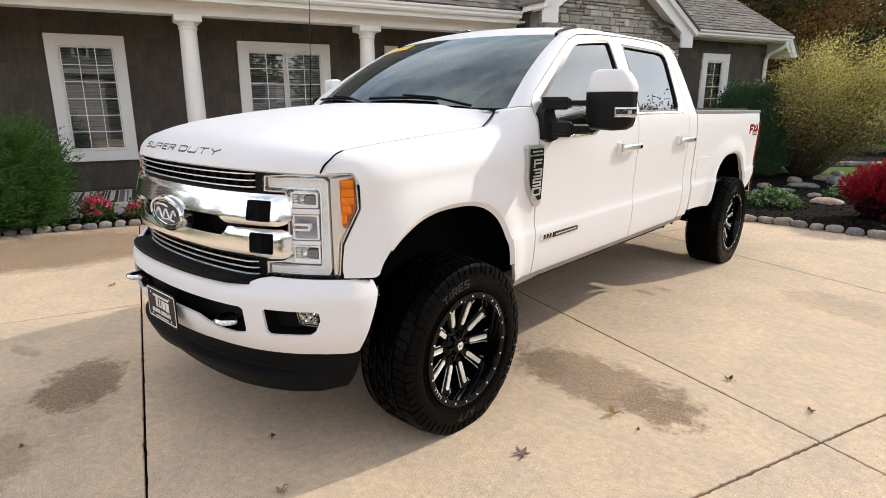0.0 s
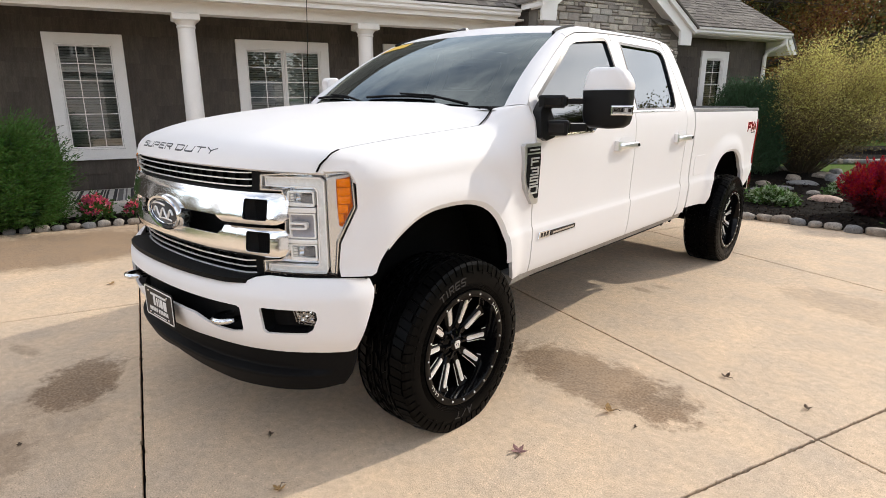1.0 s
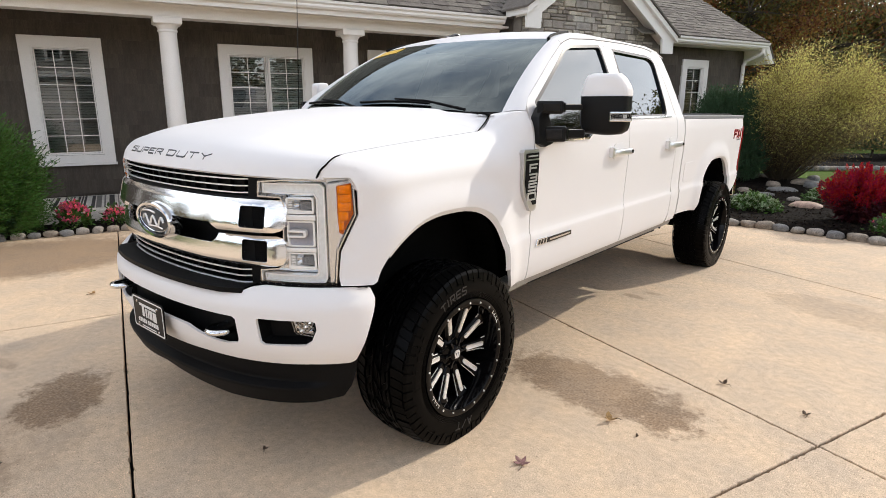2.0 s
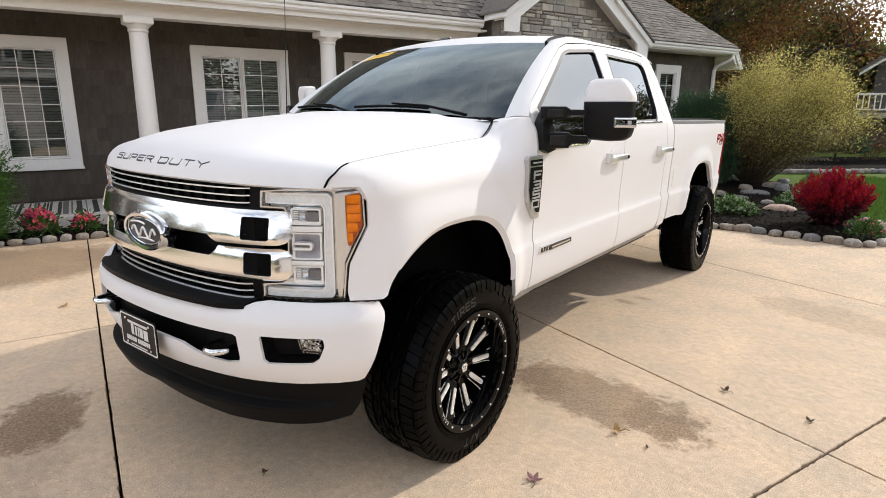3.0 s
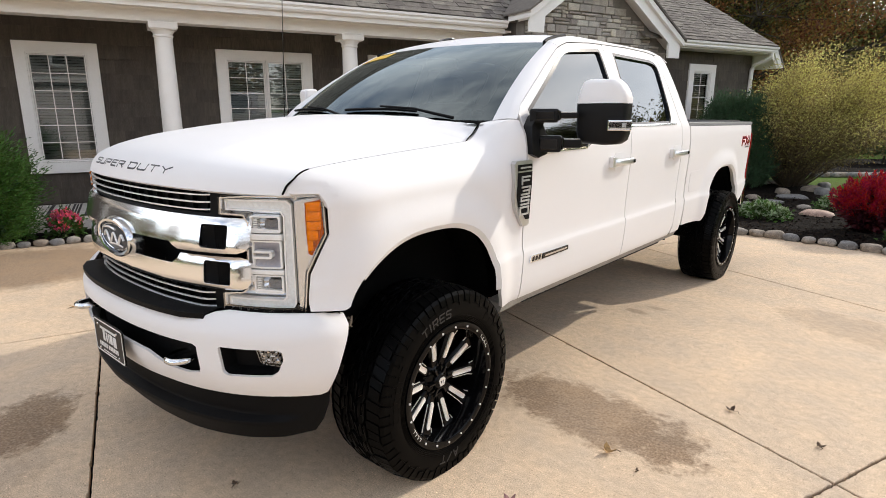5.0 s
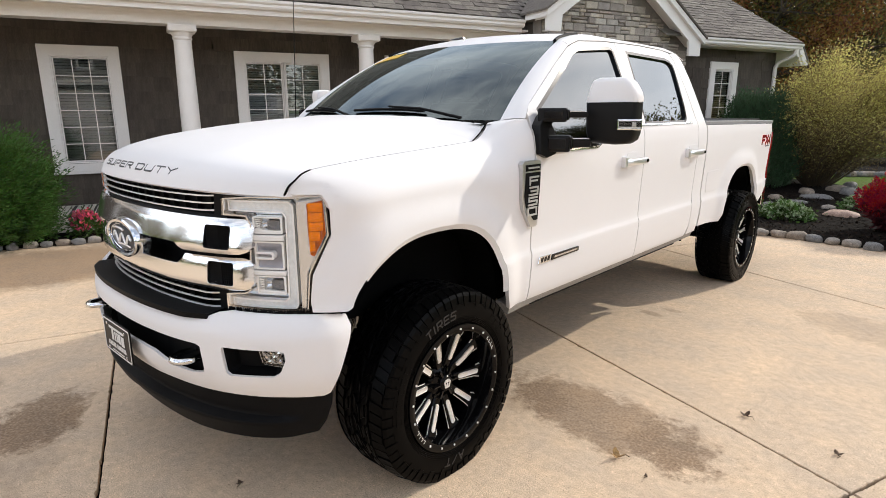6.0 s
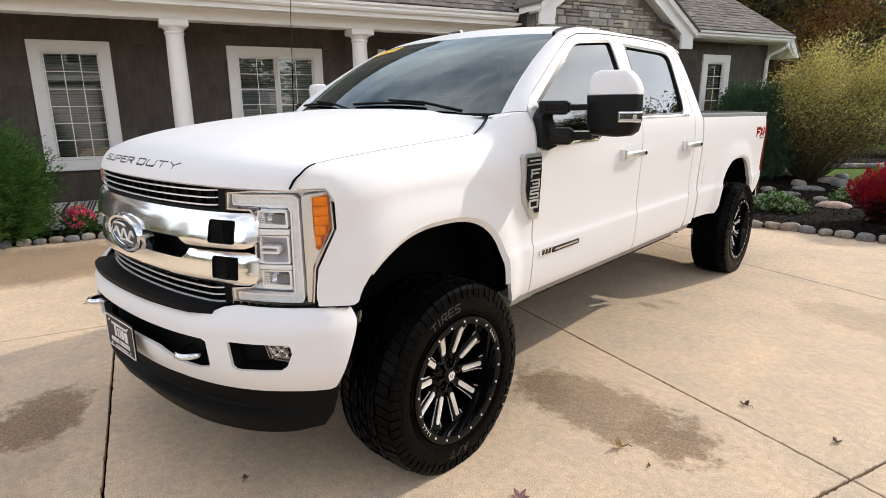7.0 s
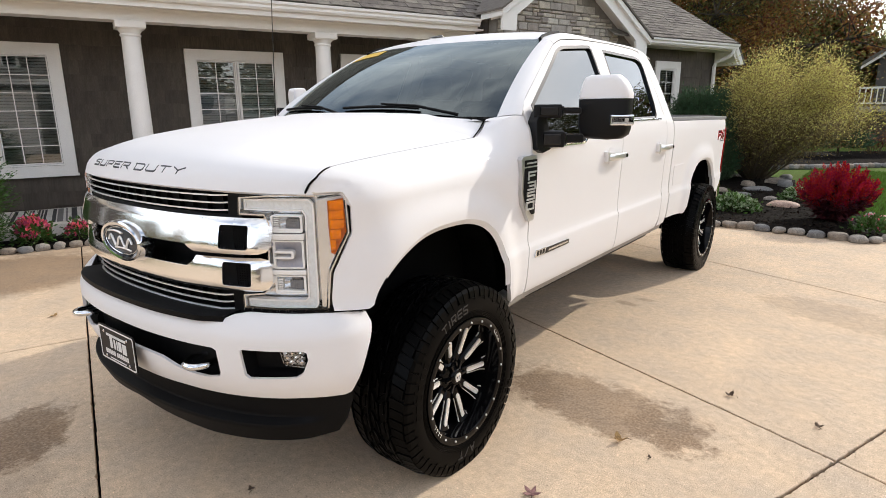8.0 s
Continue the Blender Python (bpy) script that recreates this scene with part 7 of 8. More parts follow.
leaf_mesh("mulch_chips", np.c_[cx, 0.072 + rng.uniform(0, 0.012, len(cx))], np.c_[rng.normal(size=(len(cx), 2)), rng.normal(0, 0.35, len(cx))], 0.055, 0.02, CHIP, mulch_r, up=np.array([0, 0, 1.0]))


def rock(name, x, y, z, sx, sy, sz, turn, seed, label, group):
    rnd = random.Random(seed)
    bm = bmesh.new()
    bmesh.ops.create_icosphere(bm, subdivisions=3, radius=1.0)
    off = Vector((rnd.random() * 9, rnd.random() * 9, rnd.random() * 9))
    for v in bm.verts:
        k = 1 + 0.22 * noise.noise(v.co * 1.1 + off) + 0.05 * noise.noise(v.co * 3 + off)
        v.co = Vector((math.copysign(abs(v.co.x) ** 0.85, v.co.x) * sx, math.copysign(abs(v.co.y) ** 0.85, v.co.y) * sy, math.copysign(abs(v.co.z) ** 0.8, v.co.z) * sz)) * k
    ob = part(name, bm, rnd.choice(ROCKS[:3]) if "pink" not in label else ROCKS[3], None, smooth=True)
    ob.matrix_basis = pose(x, y, z, 0, 0, turn)
    return tagged(ob, label, "stone", group)


EDGE_R = [(-0.55, 6.30), (-0.30, 6.33), (-0.05, 6.36), (0.18, 6.36), (0.40, 6.36), (0.63, 6.35), (0.84, 6.38), (1.04, 6.40), (1.22, 6.38), (1.41, 6.35), (1.61, 6.36), (1.82, 6.32), (2.045, 6.32), (2.24, 6.27), (2.40, 6.36), (2.52, 6.56), (2.60, 6.80), (2.62, 7.05), (2.60, 7.32), (2.55, 7.60), (2.44, 7.88), (2.30, 8.15)]
for i, (x, y) in enumerate(EDGE_R):
    big = 1.2 if i in (12, 7) else (0.8 if i in (14, 9) else 1.0)
    rock("edging_stone", x, y, 0.035, 0.098 * big, 0.070, 0.054 * big, 8 if i < 14 else 80, 100 + i, "rounded river stone edging the mulch bed", "edging stones")
for i in range(26):
    s = -4.9 + 0.165 * i
    rnd = random.Random(400 + i)
    x, y = h2w(s, 5.10 + rnd.uniform(-0.02, 0.02))
    rock("edging_stone", x, y, 0.03, rnd.uniform(0.06, 0.085), 0.055, rnd.uniform(0.04, 0.055), 69, 200 + i, "small rounded river stone edging the porch bed", "porch edging stones")
for i, (x, y, a, b, c, lab) in enumerate(((1.21, 8.15, 0.22, 0.13, 0.07, "flat pink boulder in the mulch"), (0.58, 9.9, 0.25, 0.12, 0.06, "flat tan rock in the mulch"), (0.45, 9.0, 0.20, 0.12, 0.05, "flat grey rock in the mulch"), (0.65, 11.3, 0.20, 0.14, 0.09, "grey rock beside the lawn"), (0.85, 11.0, 0.18, 0.12, 0.10, "pale rock beside the lawn"), (0.75, 11.9, 0.2, 0.12, 0.10, "pale rock beside the lawn"), (0.30, 10.5, 0.16, 0.12, 0.08, "grey rock in the mulch"), (0.05, 9.4, 0.14, 0.1, 0.06, "grey rock in the mulch"), (2.42, 7.35, 0.16, 0.12, 0.09, "pale pink boulder at the bed's edge"), (0.95, 8.75, 0.10, 0.07, 0.05, "small pale rock in the mulch"), (0.2, 8.5, 0.13, 0.08, 0.05, "small grey rock in the mulch"))):
    rock("garden_rock", x, y, 0.085, a, b, c, 20 * i, 300 + i, lab, "garden rocks")
for i in range(30):
    q = i / 29
    x, y = lerp(q, (0, 0.3, 0.6, 1), (0.1, 1.0, 2.2, 5.0)), lerp(q, (0, 0.3, 0.6, 1), (15.1, 15.8, 17.1, 18.5))
    rock("edging_stone", x, y, 0.03, 0.12, 0.09, 0.07, 40, 500 + i, "pale stone edging the far bed", "far edging stones")


def sprays(n, root, spread, reach, lift, m, leaf_len, leaf_w, per, rise=1.0):
    """Feathery sprays that leave a core and bend up; returns leaf places and ways."""
    P, D = [], []
    d = unit(n)
    d[:, 2] = np.abs(d[:, 2]) * lift + 0.05
    d /= np.linalg.norm(d, axis=1)[:, None]
    core = np.array(root) + d * np.array(spread) * rng.uniform(0.35, 0.95, (n, 1))
    ln = reach * rng.uniform(0.6, 1.3, n)
    for k in range(per):
        t = (k + rng.random(n)) / per
        bend = d + np.array([0, 0, rise]) * t[:, None]
        bend /= np.linalg.norm(bend, axis=1)[:, None]
        P.append(core + bend * (ln * t)[:, None] + rng.normal(0, 0.008, (n, 3)))
        D.append(bend + 0.55 * unit(n))
    return np.concatenate(P), np.concatenate(D)


# juniper by the porch
jx, jy = h2w(-2.50, 5.50)
juniper = thing("juniper_bush", "feathery bright green juniper bush beside the porch", "bush", pose(jx, jy, 0))
def layered(n, reach, per):
    """Flat, drooping-then-lifting sprays in tiers from the ground to the top; returns leaf places and ways."""
    z = rng.beta(1.1, 1.35, n) * 1.08
    wide = 0.66 * np.sqrt(np.clip(1 - ((z - 0.36) / 0.80) ** 2, 0.03, 1))
    a = rng.uniform(0, 2 * math.pi, n)
    lump = 1 + 0.16 * np.sin(3 * a + 5 * z) + 0.10 * np.sin(7 * a - 9 * z)
    rad = wide * lump * rng.uniform(0.35, 0.85, n)
    out = np.c_[np.cos(a), np.sin(a), 0.25 + 0.9 * (z / 1.1) ** 2] + rng.normal(0, 0.20, (n, 3))
    out /= np.linalg.norm(out, axis=1)[:, None]
    core = np.c_[rad * np.cos(a), rad * np.sin(a), z + 0.04]
    side = np.c_[-np.sin(a), np.cos(a), np.zeros(n)]
    ln = reach * rng.uniform(0.55, 1.35, n)
    P, D = [], []
    for k in range(per):
        t = (k + rng.random(n)) / per
        sp = rng.uniform(-1, 1, n) * 0.075 * (1 - t)
        P.append(core + out * (ln * t)[:, None] + side * sp[:, None] + np.c_[np.zeros(n), np.zeros(n), 0.07 * t * t] + rng.normal(0, 0.006, (n, 3)))
        D.append(out + side * np.sign(sp)[:, None] * 0.7 + 0.35 * unit(n))
    P, D = np.concatenate(P), np.concatenate(D)
    ok = P[:, 2] > 0.03
    return P[ok], D[ok]


P, D = layered(3600, 0.30, 22)
leaf_mesh("foliage", P, D, 0.046, 0.011, L_JUNIPER, juniper)
P, D = layered(1400, 0.12, 16)
leaf_mesh("inner_foliage", P * np.array([0.8, 0.8, 0.92]), D, 0.05, 0.02, L_CONIFER, juniper)
part("trunk", join(*[tube([(0, 0, 0), (0.15 * math.cos(a), 0.15 * math.sin(a), 0.3), (0.35 * math.cos(a), 0.35 * math.sin(a), 0.7)], 0.025, 6, 0.4) for a in (0.3, 1.5, 2.8, 4.0, 5.2)]), BARK, juniper)

# upright conifer behind the bed
conifer = thing("conifer_shrub", "dense dark green upright conifer against the house", "shrub", pose(-0.80, 11.0, 0))
nc = 4800
cz = rng.uniform(0.05, 1.55, nc)
ca, cr = rng.uniform(0, 2 * math.pi, nc), 0.68 * (1 - (cz / 1.85) ** 2.6) * rng.uniform(0.55, 1.0, nc)
core = np.c_[cr * np.cos(ca), cr * np.sin(ca), cz]
out = np.c_[np.cos(ca) * 0.45, np.sin(ca) * 0.45, np.ones(nc)] + rng.normal(0, 0.22, (nc, 3))
P, D = [], []
for k in range(14):
    t = (k + rng.random(nc)) / 14
    P.append(core + out * (0.34 * t)[:, None] + rng.normal(0, 0.010, (nc, 3)))
    D.append(out + 0.5 * unit(nc))
leaf_mesh("foliage", np.concatenate(P), np.concatenate(D), 0.055, 0.015, L_CONIFER, conifer)
part("trunk", tube([(0, 0, 0), (0.02, 0, 0.8), (0, 0.02, 1.4)], 0.05, 8, 0.4), BARK, conifer)


# yellow-green fountain shrub: arching stems, twigs, small leaves
def fountain(name, label, x, y, height, width, stems, leaves_per, mat_a, mat_b, lean=(0, 0)):
    th = thing(name, label, "shrub", pose(x, y, 0))
    rnd = random.Random(31)
    wood = bmesh.new()
    P, D, Q, E = [], [], [], []
    for i in range(stems):
        a = 2 * math.pi * (i + rnd.random() * 0.9) / stems
        r = width * math.sqrt(rnd.uniform(0.02, 1.0))
        h = height * (1 - 0.50 * (r / width) ** 2.2) * rnd.uniform(0.70, 1.06)
        base = Vector((0.18 * math.cos(a) * rnd.random(), 0.18 * math.sin(a) * rnd.random(), 0))
        pts = []
        for k in range(9):
            t = k / 8
            pts.append(base + Vector((math.cos(a) * r * t ** 0.85 + lean[0] * t * t, math.sin(a) * r * t ** 0.85 + lean[1] * t * t, h * (t - 0.10 * (r / width) * t ** 4))) + Vector((rnd.gauss(0, 0.025), rnd.gauss(0, 0.025), 0)) * t)
        if i < stems * 0.85:
            wood = join(wood, tube(pts, rnd.uniform(0.008, 0.016), 4, 0.25))
        A = np.array([tuple(p) for p in pts])
        n = leaves_per
        t = rng.beta(2.0, 1.1, n) * 8
        k = np.minimum(t.astype(int), 7)
        c = A[k] + (A[k + 1] - A[k]) * (t - k)[:, None]
        tw = unit(n) * (rng.gamma(2.0, 0.085, n))[:, None]
        tw[:, 2] = tw[:, 2] * 0.7 + 0.02
        pos = c + tw
        ok = pos[:, 2] > (0.45 + 0.30 * np.maximum(pos[:, 0], 0)) * height / 2.85 * rng.uniform(0.5, 1.4, n)
        way = tw + unit(n) * 0.12 + np.array([0, 0, 0.03])
        # leaves high up take mat_a, those below mat_b: shade put into the colour
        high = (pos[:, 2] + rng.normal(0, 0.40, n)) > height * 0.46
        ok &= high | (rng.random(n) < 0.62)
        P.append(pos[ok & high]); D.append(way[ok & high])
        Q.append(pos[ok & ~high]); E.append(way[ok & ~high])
        for _ in range(3):
            t0 = rnd.uniform(0.35, 0.95) * 8
            kk = min(int(t0), 7)
            c0 = pts[kk].lerp(pts[kk + 1], t0 - kk)
            wood = join(wood, tube([c0, c0 + Vector((rnd.gauss(0, 0.12), rnd.gauss(0, 0.12), rnd.uniform(0.02, 0.22)))], 0.004, 3, 0.5)) if i % 3 == 0 else wood
    tagged(part("branchwork", wood, TWIG, th), kind="stuff")
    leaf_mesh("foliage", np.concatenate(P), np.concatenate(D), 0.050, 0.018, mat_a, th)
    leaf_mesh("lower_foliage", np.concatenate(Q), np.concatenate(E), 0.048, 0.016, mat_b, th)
    return th


fountain("fountain_shrub", "tall yellow-green arching shrub with fine leaves", 0.16, 11.85, 2.85, 1.50, 190, 720, L_WILLOW_LIT, L_WILLOW_SHADED, (0.50, 0.0))


# crimson plumed plant
def plumes(name, label, x, y, n, height, width, mat, leaf_mat):
    th = thing(name, label, "plant", pose(x, y, 0.05))
    P, D, Q, E = [], [], [], []
    for i in range(n):
        a, r = rng.uniform(0, 2 * math.pi), width * math.sqrt(rng.random())
        h = height * (1 - 0.35 * (r / width) ** 2) * rng.uniform(0.75, 1.08)
        tip = np.array([r * math.cos(a) * 1.08, r * math.sin(a) * 1.08, h])
        foot = np.array([r * math.cos(a) * 0.55, r * math.sin(a) * 0.55, h * 0.35])
        k = 90
        t = rng.random(k)
        wid = 0.040 * (1 - t) ** 0.7 + 0.004
        start = 0.45
        p = foot + (tip - foot) * (start + (1 - start) * t)[:, None] + unit(k) * wid[:, None]
        P.append(p); D.append(unit(k) * 0.6 + (tip - foot) / np.linalg.norm(tip - foot))
        k2 = 34
        t2 = rng.random(k2)
        Q.append(foot * t2[:, None] + (tip - foot) * 0.55 * t2[:, None] + unit(k2) * 0.05); E.append(unit(k2) + np.array([math.cos(a), math.sin(a), 0.3]))
    leaf_mesh("plume_mass", np.concatenate(P), np.concatenate(D), 0.032, 0.012, mat, th, "feathery crimson plumes")
    q = np.concatenate(Q)
    ok = q[:, 2] > 0.0
    leaf_mesh("leaves", q[ok], np.concatenate(E)[ok], 0.085, 0.030, leaf_mat, th)
    part("stems", join(*[tube([(0, 0, -0.04), (0.5 * width * math.cos(a) * .6, 0.5 * width * math.sin(a) * .6, height * 0.5)], 0.008, 5, 0.5) for a in np.linspace(0, 6, 12)]), TWIG, th)


plumes("plume_plant", "crimson plumed plant over dark red leaves", 1.91, 7.28, 210, 0.76, 0.44, L_RED, L_REDDARK)


def mound(name, label, x, y, rx, ry, h, n, leaf, size, flower=None, nf=0, turn=0.0, fsize=0.035):
    th = thing(name, label, "plant", pose(x, y, 0.05, 0, 0, turn))
    d = unit(n)
    d[:, 2] = np.abs(d[:, 2])
    r = rng.uniform(0.25, 1.05, n) ** 0.5
    P = d * r[:, None] * np.array([rx, ry, h]) * (1 + 0.2 * rng.normal(size=(n, 1)))
    P[:, 2] = np.abs(P[:, 2])
    leaf_mesh("leaves", P, d + 0.7 * unit(n), size, size * 0.55, leaf, th)
    if flower:
        d = unit(nf)
        d[:, 2] = np.abs(d[:, 2]) + 0.3
        d /= np.linalg.norm(d, axis=1)[:, None]
        c = d * np.array([rx, ry, h]) * rng.uniform(0.85, 1.15, (nf, 1))
        P = np.repeat(c, 6, 0)
        leaf_mesh("blossom", P, np.repeat(d, 6, 0) * 0.4 + unit(nf * 6), fsize, fsize * 0.8, flower, th)
    return th


mound("ground_cover", "low variegated green and white ground cover", 0.66, 7.45, 0.34, 0.28, 0.23, 900, L_GREEN, 0.060, L_PALE, 130, fsize=0.04)
mound("ground_cover", "low variegated green and white ground cover", 1.30, 8.9, 0.22, 0.20, 0.22, 400, L_GREEN, 0.060, L_PALE, 70, fsize=0.04)
mound("flower_plant", "low green plant with small pink flowers", 2.33, 6.72, 0.20, 0.18, 0.22, 420, L_GREEN, 0.055, L_PINK, 26, fsize=0.02)
fx0, fy0 = h2w(-1.53, 5.48)
mound("begonia", "pink flowering begonia beside the porch", fx0, fy0, 0.22, 0.18, 0.28, 520, L_GREEN, 0.060, L_PINK, 75, fsize=0.042)
fx0, fy0 = h2w(-1.05, 5.46)
mound("begonia", "small pink flowering begonia beside the porch", fx0, fy0, 0.17, 0.15, 0.19, 320, L_GREEN, 0.055, L_PINK, 42, fsize=0.036)
fx0, fy0 = h2w(-1.95, 5.36)
mound("flower_plant", "low green sprouts by the juniper", fx0, fy0, 0.10, 0.09, 0.08, 120, L_GREEN, 0.04)
# ---- trees, distance ----
def tree(name, label, x, y, height, crown_r, trunk_r, seed, mats, n_leaf, size, first=0.28, limbs=11, flat=0.8):
    """A tapered trunk with limbs and boughs; leaves gather in clumps round the boughs' ends."""
    th = thing(name, label, "tree", pose(x, y, -0.05))
    rnd = random.Random(seed)
    wood = tube([(0, 0, 0), (0.05 * height * rnd.gauss(0, .3), 0.02 * height, height * 0.3), (rnd.gauss(0, .3), rnd.gauss(0, .3), height * 0.62), (rnd.gauss(0, .5), rnd.gauss(0, .5), height * 0.92)], trunk_r, 10, 0.15)
    part("trunk", wood, BARK, th, smooth=True)
    ends = []
    arms = bmesh.new()
    for i in range(limbs):
        z0 = height * (first + (0.85 - first) * i / limbs)
        a = i * 2.4 + rnd.uniform(-0.4, 0.4)
        ln = crown_r * (1 - 0.35 * (i / limbs)) * rnd.uniform(0.75, 1.1)
        d = Vector((math.cos(a), math.sin(a), rnd.uniform(0.05, 0.5)))
        pts = [Vector((0, 0, z0)) + d * ln * t + Vector((rnd.gauss(0, 0.15), rnd.gauss(0, 0.15), 0.25 * math.sin(t * 3))) * t for t in (0, 0.25, 0.5, 0.75, 1.0)]
        arms = join(arms, tube(pts, trunk_r * 0.38, 6, 0.2))
        for t in (0.35, 0.5, 0.65, 0.8, 0.95, 1.0):
            for _ in range(3):
                c = pts[min(int(t * 4), 3)].lerp(pts[min(int(t * 4) + 1, 4)], t * 4 - min(int(t * 4), 3))
                e = c + Vector((rnd.gauss(0, 1), rnd.gauss(0, 1), rnd.gauss(0.25, 0.7))) * crown_r * 0.17
                arms = join(arms, tube([c, e], trunk_r * 0.09, 4, 0.3))
                ends.append(e)
    tagged(part("branchwork", arms, BARK, th), kind="stuff")
    C = np.array([tuple(e) for e in ends])
    share = rng.random(len(C))
    for k, (mat, lo, hi) in enumerate(mats):
        cc = C[(share >= lo) & (share < hi)]
        if not len(cc):
            continue
        n = int(n_leaf * (hi - lo))
        c = cc[rng.integers(0, len(cc), n)]
        p = c + rng.normal(size=(n, 3)) * np.array([1, 1, flat * 0.8]) * crown_r * 0.10
        leaf_mesh("crown", p, unit(n) + np.array([0, 0, -0.2]), size, size * 0.55, mat, th)
    return th


tree("oak_tree", "spreading oak in olive and rust autumn leaf", -4.6, 25.5, 9.5, 5.6, 0.40, 3, ((L_OAK, 0, 0.50), (L_OAK2, 0.50, 0.88), (L_OAK3, 0.88, 1.0)), 84000, 0.115, 0.30, 14)
tree("oak_tree", "spreading oak in olive and rust autumn leaf", -9.0, 29.0, 11, 6.0, 0.34, 4, ((L_OAK, 0, 0.5), (L_OAK2, 0.5, 0.9), (L_OAK3, 0.9, 1.0)), 26000, 0.19, 0.2, 14)
tree("oak_tree", "gold and olive oak beyond the lawn", 11.5, 36.0, 6.8, 3.2, 0.24, 5, ((L_OAK, 0, 0.4), (L_OAK3, 0.4, 1.0)), 16000, 0.18, 0.25, 10)

tree("oak_tree", "rust and olive oak beside the neighbouring house", -0.1, 38.5, 6.0, 2.4, 0.22, 17, ((L_OAK, 0, 0.5), (L_OAK2, 0.5, 0.85), (L_FAR, 0.85, 1.0)), 26000, 0.24, 0.16, 13)
tree("oak_tree", "dense olive oak standing behind the lawn", -3.4, 33.5, 11.5, 4.4, 0.34, 9, ((L_OAK, 0, 0.45), (L_FAR, 0.45, 0.75), (L_OAK2, 0.75, 1.0)), 42000, 0.22, 0.16, 15)
for x, y, h, sd in ((17.5, 52.0, 19.0, 6), (26.0, 47.5, 18.5, 7), (34.0, 39.0, 17.0, 8)):
    tree("oak_tree", "tall dense oak across the lawn", x, y, h, 8.0, 0.5, sd, ((L_OAK, 0, 0.6), (L_FAR, 0.6, 1.0)), 52000, 0.27, 0.16, 12)

# low shrubs of the far bed
spruce = thing("young_spruce", "low dark green spruce in the far bed", "shrub", pose(1.15, 18.9, 0.05))
P, D = sprays(900, (0, 0, 0.30), (0.55, 0.55, 0.50), 0.35, 0.8, None, 0, 0, 10, 0.2)
leaf_mesh("foliage", P, D, 0.10, 0.03, L_CONIFER, spruce)
part("trunk", tube([(0, 0, 0), (0, 0, 0.9)], 0.04, 6, 0.4), BARK, spruce)
fountain("russet_shrub", "russet-leaved shrub in the far bed", 1.98, 20.2, 1.10, 0.42, 26, 70, L_OAK2, L_REDDARK)

# distant woods all round
rw = np.random.default_rng(5)
n_t = 150
ang = np.linspace(0, 2 * math.pi, n_t, endpoint=False) + rw.normal(0, 0.02, n_t)
rad = rw.uniform(44, 62, n_t)
hts = rw.uniform(5.0, 8.5, n_t)
open_sky = (ang > radians(84.5)) & (ang < radians(88.5))
hts[open_sky] *= 0.55
tall = (ang > radians(30)) & (ang < radians(82))
hts[tall] = rw.uniform(11.0, 16.5, tall.sum())
woods = thing("distant_woods", "belt of autumn woods round the gardens", "woods", Matrix(), kind="stuff")
PP_, DD_ = [], []
for a, r, h in zip(ang, rad, hts):
    k = 900 if h < 9 else 1500
    d = rw.normal(size=(k, 3))
    d /= np.linalg.norm(d, axis=1)[:, None]
    q = rw.uniform(0.3, 1.0, (k, 1)) ** 0.5
    PP_.append(np.array([r * math.cos(a), 5 + r * math.sin(a), h * 0.52]) + d * q * np.array([2.6 + 0.12 * max(h - 8, 0), 2.6 + 0.12 * max(h - 8, 0), h * 0.5]))
    DD_.append(rw.normal(size=(k, 3)))
PP_, DD_ = np.concatenate(PP_), np.concatenate(DD_)
half = rw.random(len(PP_))
leaf_mesh("woods_foliage", PP_[half < 0.6], DD_[half < 0.6], 0.50, 0.34, L_FAR, woods)
leaf_mesh("woods_foliage", PP_[(half >= 0.6) & (half < 0.85)], DD_[(half >= 0.6) & (half < 0.85)], 0.50, 0.34, L_OAK2, woods)
leaf_mesh("woods_foliage", PP_[half >= 0.85], DD_[half >= 0.85], 0.50, 0.34, L_OAK3, woods)
trunks = bmesh.new()
for a, r, h in zip(ang, rad, hts):
    trunks = join(trunks, tube([(r * math.cos(a), 5 + r * math.sin(a), -0.1), (r * math.cos(a), 5 + r * math.sin(a), h * 0.7)], 0.22, 5, 0.4))
tagged(part("woods_trunks", trunks, BARK, woods), kind="stuff")

# the neighbour's house, seen past the shrub
NB = pose(1.48, 30.0, 0, 0, 0, -8)
nb = thing("neighbour_house", "grey-brown neighbouring house with a white deck rail", "house", NB)
NB_SIDE = surface("grey_siding", (0.115, 0.105, 0.095), 0.85, vary=0.2, stretch=(1, 1, 6))
part("wall", boxes((-0.12, 9.0, 0.6, 7.0, 0.0, 3.6)), NB_SIDE, nb)
part("gable", prism([(-0.12, 3.61), (9.0, 3.61), (4.44, 6.6)], 0.6, 7.0), NB_SIDE, nb)
part("roof", prism([(-0.62, 3.20), (4.44, 6.75), (9.6, 3.20), (9.6, 3.38), (4.44, 6.95), (-0.62, 3.38)], 0.0, 7.4), ROOFING, nb)
part("rake_board", prism([(-0.62, 3.08), (4.44, 6.60), (4.44, 6.74), (-0.62, 3.195)], -0.06, 0.0), WHITE_TRIM, nb)
deck = part("deck", boxes((-0.2, 8.0, -2.2, 0.55, 1.30, 1.50)), BOARD, nb, "grey timber deck")
part("deck_rail", boxes((-0.2, 8.0, -2.2, -2.12, 2.20, 2.28)), WHITE_TRIM, deck)
part("deck_rail", boxes((-0.2, 8.0, -2.19, -2.13, 1.60, 1.66)), WHITE_TRIM, deck)
